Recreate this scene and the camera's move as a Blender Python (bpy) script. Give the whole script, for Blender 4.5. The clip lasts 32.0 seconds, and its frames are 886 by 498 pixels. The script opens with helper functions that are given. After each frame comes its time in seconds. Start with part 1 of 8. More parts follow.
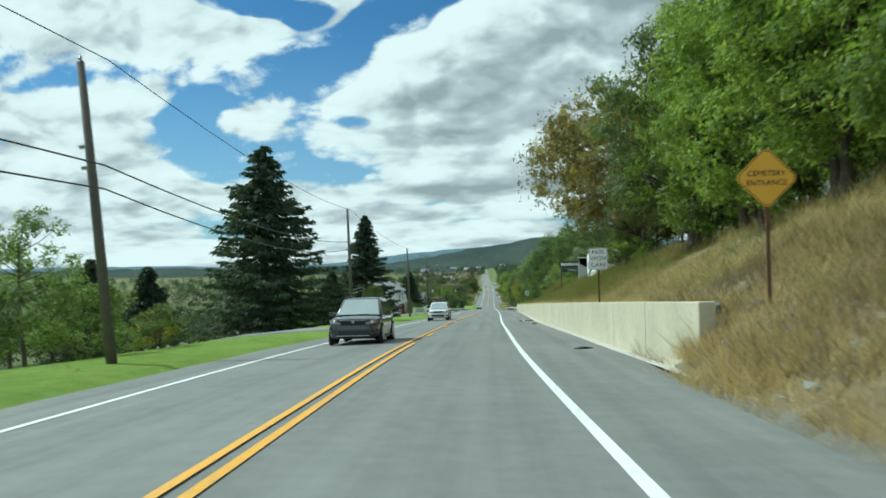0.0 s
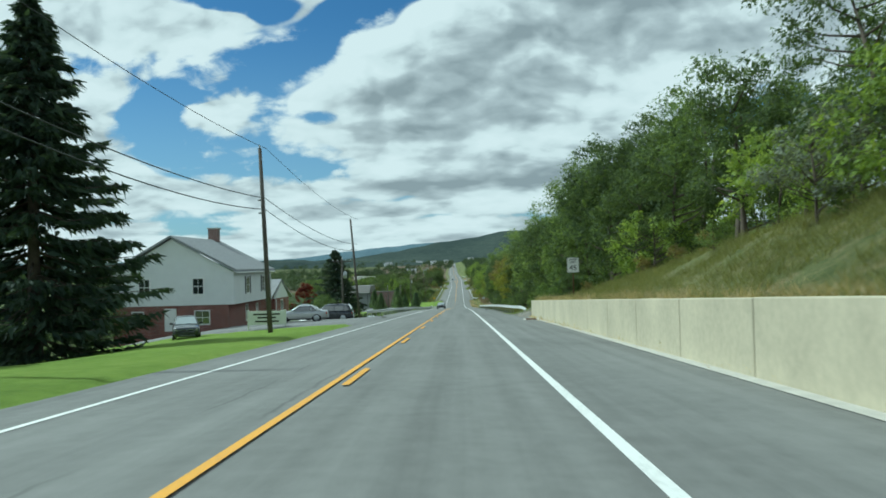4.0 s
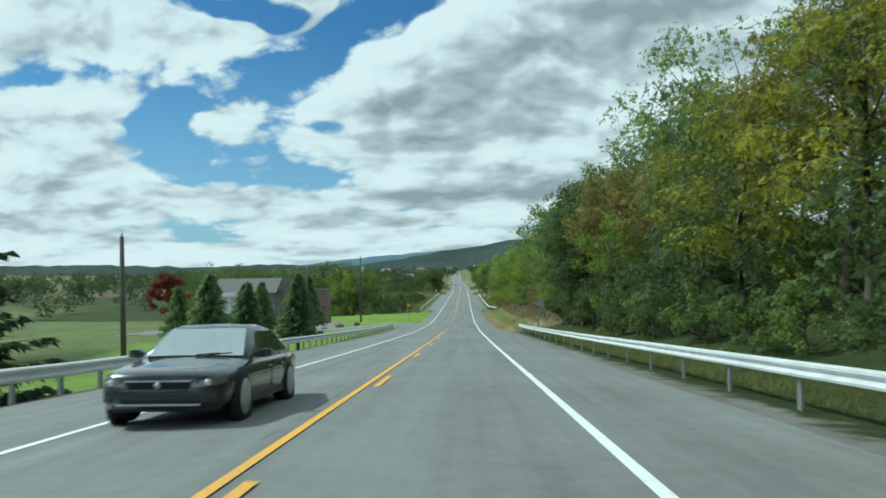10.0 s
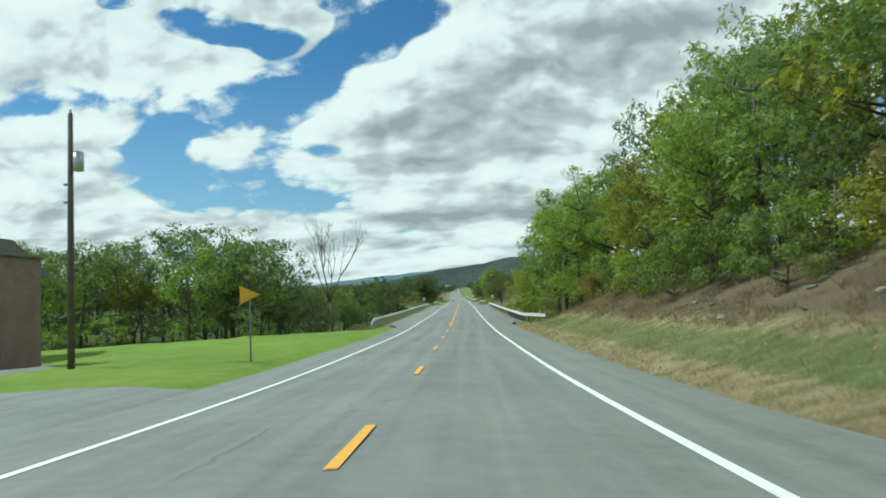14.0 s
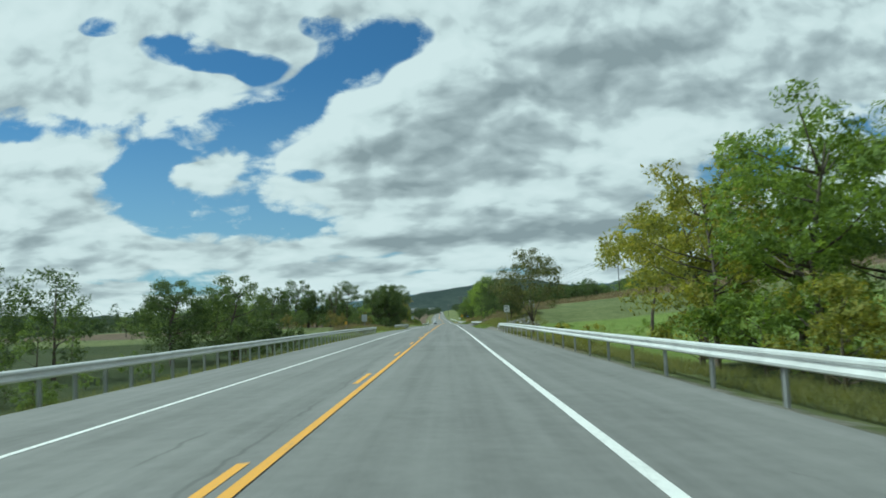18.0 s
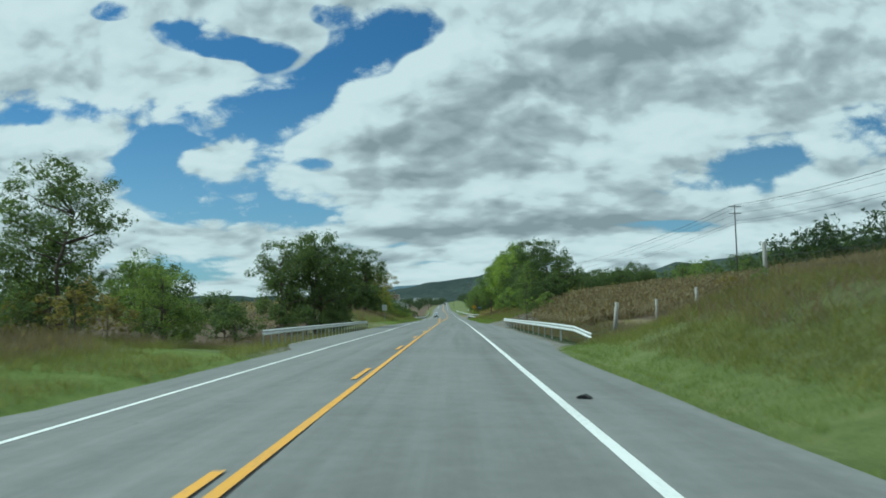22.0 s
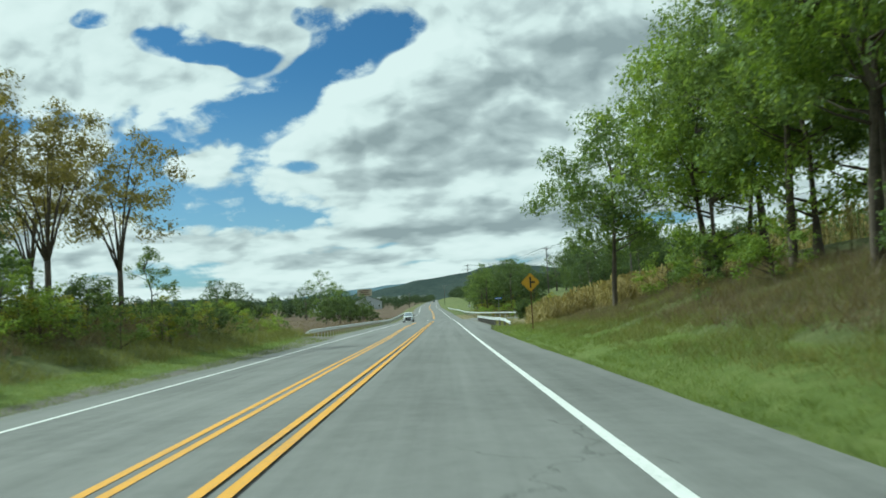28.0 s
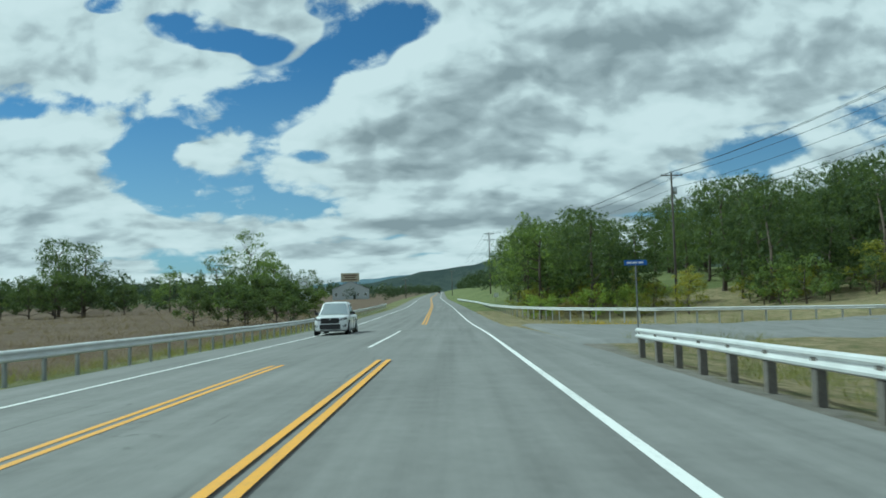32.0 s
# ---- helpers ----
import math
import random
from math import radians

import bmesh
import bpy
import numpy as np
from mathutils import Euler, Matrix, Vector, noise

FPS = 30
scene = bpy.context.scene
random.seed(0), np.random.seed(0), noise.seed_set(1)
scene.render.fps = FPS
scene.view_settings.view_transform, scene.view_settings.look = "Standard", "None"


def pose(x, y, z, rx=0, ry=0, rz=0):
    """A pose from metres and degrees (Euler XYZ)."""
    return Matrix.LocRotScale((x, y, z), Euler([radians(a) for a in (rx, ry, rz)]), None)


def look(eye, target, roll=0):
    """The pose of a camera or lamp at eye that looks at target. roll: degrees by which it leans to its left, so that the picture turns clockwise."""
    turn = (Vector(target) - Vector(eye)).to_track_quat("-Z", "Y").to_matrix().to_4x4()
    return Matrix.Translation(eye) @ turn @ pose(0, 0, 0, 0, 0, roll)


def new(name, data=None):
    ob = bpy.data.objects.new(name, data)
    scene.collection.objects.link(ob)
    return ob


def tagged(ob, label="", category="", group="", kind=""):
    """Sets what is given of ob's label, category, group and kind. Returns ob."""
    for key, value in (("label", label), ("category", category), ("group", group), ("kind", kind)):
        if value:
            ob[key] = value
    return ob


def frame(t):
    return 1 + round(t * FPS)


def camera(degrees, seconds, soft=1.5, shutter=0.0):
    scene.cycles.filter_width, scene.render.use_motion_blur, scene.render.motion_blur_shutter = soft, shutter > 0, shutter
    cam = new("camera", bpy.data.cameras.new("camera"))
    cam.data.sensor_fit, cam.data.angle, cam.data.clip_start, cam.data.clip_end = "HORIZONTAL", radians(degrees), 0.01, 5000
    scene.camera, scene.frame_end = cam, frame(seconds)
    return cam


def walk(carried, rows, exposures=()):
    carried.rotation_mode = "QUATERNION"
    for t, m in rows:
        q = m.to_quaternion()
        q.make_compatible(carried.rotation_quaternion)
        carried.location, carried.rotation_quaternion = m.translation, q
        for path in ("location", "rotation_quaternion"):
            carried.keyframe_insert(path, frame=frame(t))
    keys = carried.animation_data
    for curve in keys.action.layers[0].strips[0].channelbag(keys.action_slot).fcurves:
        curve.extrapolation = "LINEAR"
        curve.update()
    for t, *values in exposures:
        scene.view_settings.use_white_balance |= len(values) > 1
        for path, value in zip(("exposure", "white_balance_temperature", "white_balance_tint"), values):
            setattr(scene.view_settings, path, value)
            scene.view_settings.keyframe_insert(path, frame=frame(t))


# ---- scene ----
PATH = [
    (0.0, pose(2.406, 0.000, 1.305, 91.501, 1.311, 3.497)),
    (0.5, pose(2.044, 13.029, 0.785, 91.209, 1.169, 3.091)),
    (1.0, pose(1.739, 26.061, 0.231, 91.410, 1.193, 2.419)),
    (1.5, pose(1.592, 39.095, -0.351, 91.462, 1.174, 1.546)),
    (2.0, pose(1.554, 52.132, -0.945, 91.439, 1.593, 0.877)),
    (2.5, pose(1.605, 65.172, -1.549, 91.437, 1.793, 0.850)),
    (3.0, pose(1.708, 78.214, -2.160, 91.010, 1.679, 0.950)),
    (3.5, pose(1.808, 91.260, -2.759, 91.055, 1.515, 1.243)),
    (5.5, pose(2.238, 143.368, -5.081, 91.360, 1.834, 0.782)),
    (6.0, pose(2.237, 156.350, -5.663, 91.390, 1.733, 1.330)),
    (6.5, pose(2.238, 169.312, -6.249, 91.137, 1.547, 1.520)),
    (7.0, pose(2.223, 182.246, -6.838, 91.022, 1.545, 1.890)),
    (7.5, pose(2.209, 195.180, -7.434, 90.690, 2.693, 2.443)),
    (8.0, pose(2.157, 208.078, -8.037, 90.681, 2.740, 2.371)),
    (8.5, pose(2.105, 220.976, -8.652, 91.183, 2.187, 2.080)),
    (9.0, pose(2.053, 233.874, -9.279, 91.612, 1.935, 2.008)),
    (9.5, pose(1.958, 246.765, -9.931, 91.769, 1.372, 1.648)),
    (10.0, pose(1.863, 259.657, -10.613, 91.926, 0.710, 1.508)),
    (10.5, pose(1.824, 272.546, -11.325, 92.062, 0.336, 1.537)),
    (11.0, pose(1.770, 285.434, -12.042, 92.102, 0.728, 1.725)),
    (11.5, pose(1.683, 298.321, -12.752, 92.312, 1.096, 1.862)),
    (12.0, pose(1.596, 311.206, -13.455, 92.489, 1.094, 1.778)),
    (12.5, pose(1.511, 324.107, -14.134, 92.580, 1.489, 1.516)),
    (13.0, pose(1.433, 337.039, -14.776, 92.683, 1.406, 1.433)),
    (13.5, pose(1.298, 350.019, -15.383, 93.060, 1.059, 1.583)),
    (14.0, pose(1.162, 362.999, -15.918, 93.438, 1.813, 1.441)),
    (14.5, pose(1.193, 376.069, -16.352, 93.830, 1.921, 1.248)),
    (16.5, pose(1.507, 428.638, -17.153, 94.830, 2.473, 0.335)),
    (17.0, pose(1.586, 441.781, -17.179, 95.055, 2.635, 0.198)),
    (17.5, pose(1.687, 455.223, -17.186, 95.102, 2.604, 0.283)),
    (18.0, pose(1.788, 468.665, -17.174, 95.148, 2.373, 0.368)),
    (18.5, pose(1.892, 482.310, -17.143, 95.078, 1.568, 0.685)),
    (19.0, pose(1.996, 495.954, -17.093, 94.723, 1.363, 1.076)),
    (19.5, pose(1.994, 509.751, -17.023, 95.041, 1.024, 0.871)),
    (20.0, pose(1.984, 523.648, -16.954, 95.252, 0.993, 0.661)),
    (20.5, pose(1.971, 537.578, -16.907, 95.032, 1.192, 0.481)),
    (21.0, pose(1.944, 551.472, -16.883, 94.877, 1.138, 0.555)),
    (21.5, pose(1.871, 565.331, -16.869, 94.599, 1.092, 0.674)),
    (22.0, pose(1.827, 579.155, -16.856, 94.526, 1.115, 0.745)),
    (22.5, pose(1.829, 592.943, -16.845, 94.891, 1.250, 0.749)),
    (23.0, pose(1.812, 606.695, -16.841, 94.692, 1.390, 0.718)),
    (23.5, pose(1.794, 620.412, -16.847, 94.805, 1.435, 0.668)),
    (24.0, pose(1.751, 634.093, -16.864, 94.590, 1.399, 0.780)),
    (24.5, pose(1.693, 647.739, -16.884, 94.336, 1.421, 0.840)),
    (25.0, pose(1.715, 661.349, -16.907, 94.275, 1.512, 0.695)),
    (25.5, pose(1.725, 674.851, -16.933, 94.454, 1.789, 0.541)),
    (27.5, pose(1.765, 728.860, -17.183, 94.720, 2.895, -0.077)),
    (28.0, pose(1.767, 742.255, -17.261, 94.417, 2.953, 0.073)),
    (28.5, pose(1.765, 755.611, -17.340, 94.195, 2.681, 0.316)),
    (29.0, pose(1.730, 768.925, -17.405, 94.082, 2.738, 0.852)),
    (29.5, pose(1.691, 782.198, -17.455, 94.004, 2.698, 0.771)),
    (30.0, pose(1.720, 795.430, -17.489, 94.132, 2.340, 0.341)),
    (30.5, pose(1.721, 808.619, -17.515, 93.980, 2.068, 0.225)),
    (31.0, pose(1.708, 821.768, -17.531, 93.821, 1.768, 0.274)),
    (31.5, pose(1.662, 834.874, -17.542, 93.872, 1.565, 0.355)),
    (32.0, pose(1.618, 847.939, -17.570, 93.921, 1.489, 0.547)),
]
cam = camera(58.5, 32.0, soft=1.7, shutter=0.14)
walk(cam, PATH, [(0, .24, 5540, -19), (1, .16, 5520, -19), (3, .05, 5420, -19), (9, .12, 5400, -19), (11, .1, 5400, -19), (13, .2, 5620, -19), (14, .24, 5740, -19), (18, -.02, 5520, -19), (20, -.06, 5400, -19), (21, -.1, 5350, -20), (24, -.05, 5340, -20), (26, .1, 5520, -19), (28, .15, 5660, -21), (30, -.08, 5360, -21), (32, -.08, 5320, -21)])

# ------------------------------------------------------------------ light
SUN_AZ, SUN_EL = radians(-70), radians(46)          # azimuth from +y towards +x
world = bpy.data.worlds.new("sky")
scene.world = world
world.use_nodes = True


class Nodes:
    """Short-hand for building node trees."""

    def __init__(self, tree):
        self.t = tree

    def n(self, kind, **props):
        node = self.t.nodes.new(kind)
        for k, v in props.items():
            setattr(node, k, v)
        return node

    def put(self, sock, v):
        if hasattr(v, "links"):
            self.t.links.new(v, sock)
        elif v is not None:
            sock.default_value = v

    def m(self, op, a, b=None, c=None, clamp=False):
        node = self.n("ShaderNodeMath", operation=op, use_clamp=clamp)
        for s, v in zip(node.inputs, (a, b, c)):
            self.put(s, v)
        return node.outputs[0]

    def vec(self, x, y, z):
        node = self.n("ShaderNodeCombineXYZ")
        for s, v in zip(node.inputs, (x, y, z)):
            self.put(s, v)
        return node.outputs[0]

    def xyz(self, v):
        node = self.n("ShaderNodeSeparateXYZ")
        self.put(node.inputs[0], v)
        return node.outputs

    def noise(self, v, scale, detail=4.0, rough=0.55, distort=0.0):
        node = self.n("ShaderNodeTexNoise")
        self.put(node.inputs["Vector"], v)
        for k, x in (("Scale", scale), ("Detail", detail), ("Roughness", rough), ("Distortion", distort)):
            self.put(node.inputs[k], x)
        return node.outputs["Fac"]

    def ramp(self, f, *stops):
        node = self.n("ShaderNodeValToRGB")
        el = node.color_ramp.elements
        for i, (p, c) in enumerate(stops):
            e = el[i] if i < 2 else el.new(p)
            e.position, e.color = p, (*c, 1)
        self.put(node.inputs[0], f)
        return node.outputs[0]

    def mix(self, f, a, b, kind="MIX"):
        node = self.n("ShaderNodeMix", data_type="RGBA", blend_type=kind)
        self.put(node.inputs[0], f)
        for s, v in ((node.inputs[6], a), (node.inputs[7], b)):
            self.put(s, (*v, 1) if isinstance(v, tuple) and len(v) == 3 else v)
        return node.outputs[2]

    def step(self, v, lo, hi):
        node = self.n("ShaderNodeMapRange", interpolation_type="SMOOTHSTEP")
        self.put(node.inputs[0], v)
        self.put(node.inputs[1], lo)
        self.put(node.inputs[2], hi)
        return node.outputs[0]


def build_sky():
    """Broken cumulus over deep blue: cloud gaps, grey bases and sunlit flanks in the direction of the road."""
    t = world.node_tree
    t.nodes.clear()
    k = Nodes(t)
    d = k.n("ShaderNodeTexCoord").outputs["Generated"]
    x, y, z = k.xyz(d)
    front = k.m("MAXIMUM", y, 0.12)
    u = k.m("DIVIDE", x, front)                       # right of the road's direction
    v = k.m("DIVIDE", z, front)                       # above the horizon
    ahead = k.step(y, 0.15, 0.4)
    sky = k.n("ShaderNodeTexSky", sky_type="NISHITA", sun_disc=False, sun_elevation=SUN_EL, sun_rotation=SUN_AZ,
              air_density=1.0, dust_density=0.6, ozone_density=2.5)
    blue = k.mix(1.0, sky.outputs[0], (0.040, 0.056, 0.073), "MULTIPLY")
    blue = k.mix(k.m("MULTIPLY", k.m("SUBTRACT", 1.0, k.step(v, 0.02, 0.34)), 0.30), blue, (0.56, 0.66, 0.75))
    pz = k.m("ADD", k.m("MAXIMUM", z, 0.0), 0.06)
    flat = k.vec(k.m("DIVIDE", x, pz), k.m("DIVIDE", y, pz), 0.0)
    away = k.noise(flat, 0.55, 7.0, 0.6)

    def billow(du, dv):
        """Heaped cauliflower relief, 0 to 1, shifted by du, dv."""
        cu, cv = k.m("ADD", u, du), k.m("ADD", v, dv)
        p = k.vec(cu, k.m("MULTIPLY", k.m("LOGARITHM", k.m("ADD", k.m("MAXIMUM", cv, -0.02), 0.09), math.e), 0.6), 0.0)   # flatter towards the horizon
        bend = k.n("ShaderNodeTexNoise")
        k.put(bend.inputs["Vector"], p)
        bend.inputs["Scale"].default_value, bend.inputs["Detail"].default_value = 9.0, 4.0
        off = k.n("ShaderNodeVectorMath", operation="MULTIPLY_ADD")
        k.put(off.inputs[0], bend.outputs["Color"])
        off.inputs[1].default_value = (0.09, 0.09, 0.0)
        k.put(off.inputs[2], p)
        total = None
        for scale, w in ((6.5, 0.46), (15.0, 0.29), (36.0, 0.15)):
            cell = k.n("ShaderNodeTexVoronoi", feature="SMOOTH_F1", voronoi_dimensions="2D")
            k.put(cell.inputs["Vector"], off.outputs[0])
            cell.inputs["Scale"].default_value = scale
            cell.inputs["Smoothness"].default_value = 0.22
            g = k.m("MULTIPLY", k.m("SUBTRACT", 1.0, k.m("MULTIPLY", cell.outputs["Distance"], 1.35)), w)
            total = g if total is None else k.m("ADD", total, g)
        fine = k.noise(off.outputs[0], 60.0, 6.0, 0.65)
        return k.m("ADD", total, k.m("MULTIPLY", fine, 0.16))

    def blobs(rows):
        total = None
        for (bu, bv, ru, rv, lean, w) in rows:
            c, s = math.cos(radians(lean)), math.sin(radians(lean))
            du, dv = k.m("SUBTRACT", u, bu / 1400), k.m("SUBTRACT", v, bv / 1400)
            a = k.m("DIVIDE", k.m("ADD", k.m("MULTIPLY", du, c), k.m("MULTIPLY", dv, s)), ru / 1400)
            b = k.m("DIVIDE", k.m("SUBTRACT", k.m("MULTIPLY", dv, c), k.m("MULTIPLY", du, s)), rv / 1400)
            q = k.m("ADD", k.m("MULTIPLY", a, a), k.m("MULTIPLY", b, b))
            g = k.m("MULTIPLY", k.m("EXPONENT", k.m("MULTIPLY", q, -0.7)), w)
            total = g if total is None else k.m("ADD", total, g)
        return total

    here, sunward = billow(0.0, 0.0), billow(-0.014, 0.022)
    gap = k.m("ADD", blobs([(-446, 287, 62, 24, 0, -0.8), (-712, 317, 130, 26, 5, -0.6), (-103, 517, 56, 28, 0, 1.05), (-206, 546, 30, 16, 0, 0.6), (-150, 475, 36, 36, 40, 0.9), (-218, 420, 44, 26, 45, 0.9), (-285, 382, 55, 26, 25, 1),
                 (-383, 360, 95, 34, 8, 1.15), (-470, 328, 70, 36, 20, 1), (-542, 299, 45, 40, -30, 0.9), (-547, 258, 50, 34, -25, 0.95),
                 (-465, 225, 70, 34, -12, 1), (-353, 198, 100, 28, -8, 1.15), (-266, 179, 46, 16, -10, 0.8), (-347, 278, 34, 30, 60, 0.75),
                 (-393, 486, 70, 14, -6, 0.85), (-471, 524, 46, 16, 0, 0.6), (-615, 374, 60, 18, 0, 0.8), (-744, 367, 90, 22, 5, 0.85), (-250, 268, 34, 9, 0, 0.7),
                 (-612, 561, 30, 14, 0, 0.5), (-326, 465, 26, 16, 0, 0.6)]), blobs([(525, 239, 80, 34, 10, 0.95), (616, 267, 70, 26, 15, 0.7), (444, 215, 50, 16, 0, 0.6), (757, 298, 60, 40, 0, 0.6), (-465, 85, 70, 16, 0, 0.75), (-576, 100, 60, 9, 0, 0.4), (370, 142, 90, 9, 0, 0.35), (89, 84, 120, 8, 0, 0.4), (-191, 121, 90, 8, 0, 0.35),
                 (-954, 410, 120, 30, 0, 0.7), (-1084, 257, 120, 26, 0, 0.7)]))
    open_ = k.m("ADD", k.m("MINIMUM", gap, 1.05), k.m("MULTIPLY", k.m("MULTIPLY", k.m("SUBTRACT", 0.60, here), 2.1), k.step(gap, 0.02, 0.16)))
    ragged = k.noise(k.vec(u, k.m("MULTIPLY", v, 1.5), 2.0), 24.0, 8.0, 0.68, 0.4)
    open_ = k.m("ADD", open_, k.m("MULTIPLY", k.m("SUBTRACT", ragged, 0.5), k.m("MULTIPLY", k.step(gap, 0.05, 0.3), 1.5)))
    fog = k.step(open_, 0.44, 1.12)
    other = k.step(away, 0.5, 0.62)
    clear = k.m("ADD", k.m("MULTIPLY", fog, ahead), k.m("MULTIPLY", other, k.m("SUBTRACT", 1.0, ahead)))
    relief = k.m("MULTIPLY", k.m("SUBTRACT", here, sunward), 1.6)
    streak = k.noise(k.vec(k.m("MULTIPLY", u, 2.2), k.m("MULTIPLY", v, 16.0), 3.0), 1.6, 5.0, 0.55)
    low = k.m("SUBTRACT", 1.0, k.step(v, 0.02, 0.2))
    streaks = k.m("MULTIPLY", k.m("MULTIPLY", k.m("SUBTRACT", streak, 0.5), 1.1), low)
    soft = k.noise(k.vec(u, k.m("MULTIPLY", v, 2.0), 7.0), 4.0, 3.0, 0.45)
    body = k.m("MULTIPLY", k.m("SUBTRACT", soft, 0.5), 0.45)
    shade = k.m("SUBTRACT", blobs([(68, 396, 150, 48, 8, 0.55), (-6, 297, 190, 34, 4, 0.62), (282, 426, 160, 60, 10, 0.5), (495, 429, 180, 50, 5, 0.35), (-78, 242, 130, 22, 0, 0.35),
                 (92, 179, 230, 26, -3, 0.5), (376, 258, 90, 18, 0, 0.35), (254, 221, 120, 18, 0, 0.3), (311, 153, 110, 14, -3, 0.5), (-130, 140, 200, 16, -3, 0.45),
                 (-394, 141, 140, 12, -4, 0.4), (-711, 252, 130, 14, -4, 0.35), (-731, 175, 160, 16, -4, 0.35), (-652, 422, 120, 26, 5, 0.3),
                 (-382, 446, 120, 16, 0, 0.28), (-485, 263, 60, 10, 0, 0.3), (-107, 307, 80, 20, 10, 0.25), (51, 140, 240, 12, 0, 0.4), (509, 502, 220, 30, 8, 0.3),
                 (682, 362, 120, 40, 5, 0.3), (-705, 498, 120, 20, 0, 0.25)]), blobs([(-188, 377, 130, 40, 45, 0.5), (-22, 471, 110, 30, 25, 0.45), (-280, 328, 60, 26, 40, 0.35), (308, 316, 120, 20, 5, 0.4),
                 (196, 273, 120, 16, 0, 0.35), (-251, 234, 80, 18, 0, 0.35), (-692, 324, 120, 26, 5, 0.4), (-455, 297, 60, 18, 0, 0.4), (-706, 540, 150, 40, 0, 0.3),
                 (-641, 385, 160, 20, 0, 0.2), (-516, 175, 180, 12, -3, 0.3), (12, 212, 150, 10, 0, 0.3)]))
    dim = k.m("ADD", k.m("ADD", shade, body), k.m("SUBTRACT", streaks, relief))
    dim = k.m("MULTIPLY", dim, k.m("ADD", k.m("MULTIPLY", ahead, 0.9), 0.1))
    white = k.ramp(k.m("ADD", k.m("MULTIPLY", dim, 0.72), 0.30, None, True),
                   (0.0, (0.80, 0.76, 0.775)), (0.30, (0.73, 0.705, 0.72)), (0.6, (0.50, 0.49, 0.515)), (1.0, (0.31, 0.315, 0.34)))
    col = k.mix(clear, white, blue)
    under = k.step(z, -0.02, 0.004)
    col = k.mix(under, (0.10, 0.12, 0.10), col)
    bg = k.n("ShaderNodeBackground")
    k.put(bg.inputs[0], col)
    bg.inputs[1].default_value = 1.0
    k.put(k.n("ShaderNodeOutputWorld").inputs[0], bg.outputs[0])


build_sky()
sun_data = bpy.data.lights.new("sun", "SUN")
sun_data.energy, sun_data.angle, sun_data.color = 3.3, radians(2.5), (1.0, 0.95, 0.88)
sun = new("sun", sun_data)
sun.matrix_world = look((0, 0, 0), (-math.sin(SUN_AZ) * math.cos(SUN_EL), -math.cos(SUN_AZ) * math.cos(SUN_EL), -math.sin(SUN_EL)))


# ------------------------------------------------------------------ materials
def material(name):
    mat = bpy.data.materials.new(name)
    mat.use_nodes = True
    t = mat.node_tree
    b = t.nodes["Principled BSDF"]
    return mat, Nodes(t), b


def plain(name, colour, rough=0.6, metal=0.0, vary=0.18, scale=6.0, bump=0.1, fine_scale=60.0, coat=0.0):
    """A surface with broad stains and fine grain round one base colour."""
    mat, k, b = material(name)
    p = k.n("ShaderNodeNewGeometry").outputs["Position"]
    broad, fine_n = k.noise(p, scale, 5.0), k.noise(p, fine_scale, 3.0)
    f = k.m("ADD", k.m("MULTIPLY", broad, 0.6), k.m("MULTIPLY", fine_n, 0.4))
    lo, hi = [tuple(c * s for c in colour) for s in (1 - vary, 1 + vary)]
    k.put(b.inputs["Base Color"], k.ramp(f, (0.3, lo), (0.7, hi)))
    k.put(b.inputs["Roughness"], k.m("ADD", k.m("MULTIPLY", broad, 0.2), rough - 0.1))
    b.inputs["Metallic"].default_value = metal
    b.inputs["Coat Weight"].default_value = coat
    if bump:
        bm_ = k.n("ShaderNodeBump")
        bm_.inputs["Strength"].default_value = bump
        bm_.inputs["Distance"].default_value = 0.02
        k.put(bm_.inputs["Height"], f)
        k.put(b.inputs["Normal"], bm_.outputs[0])
    return mat


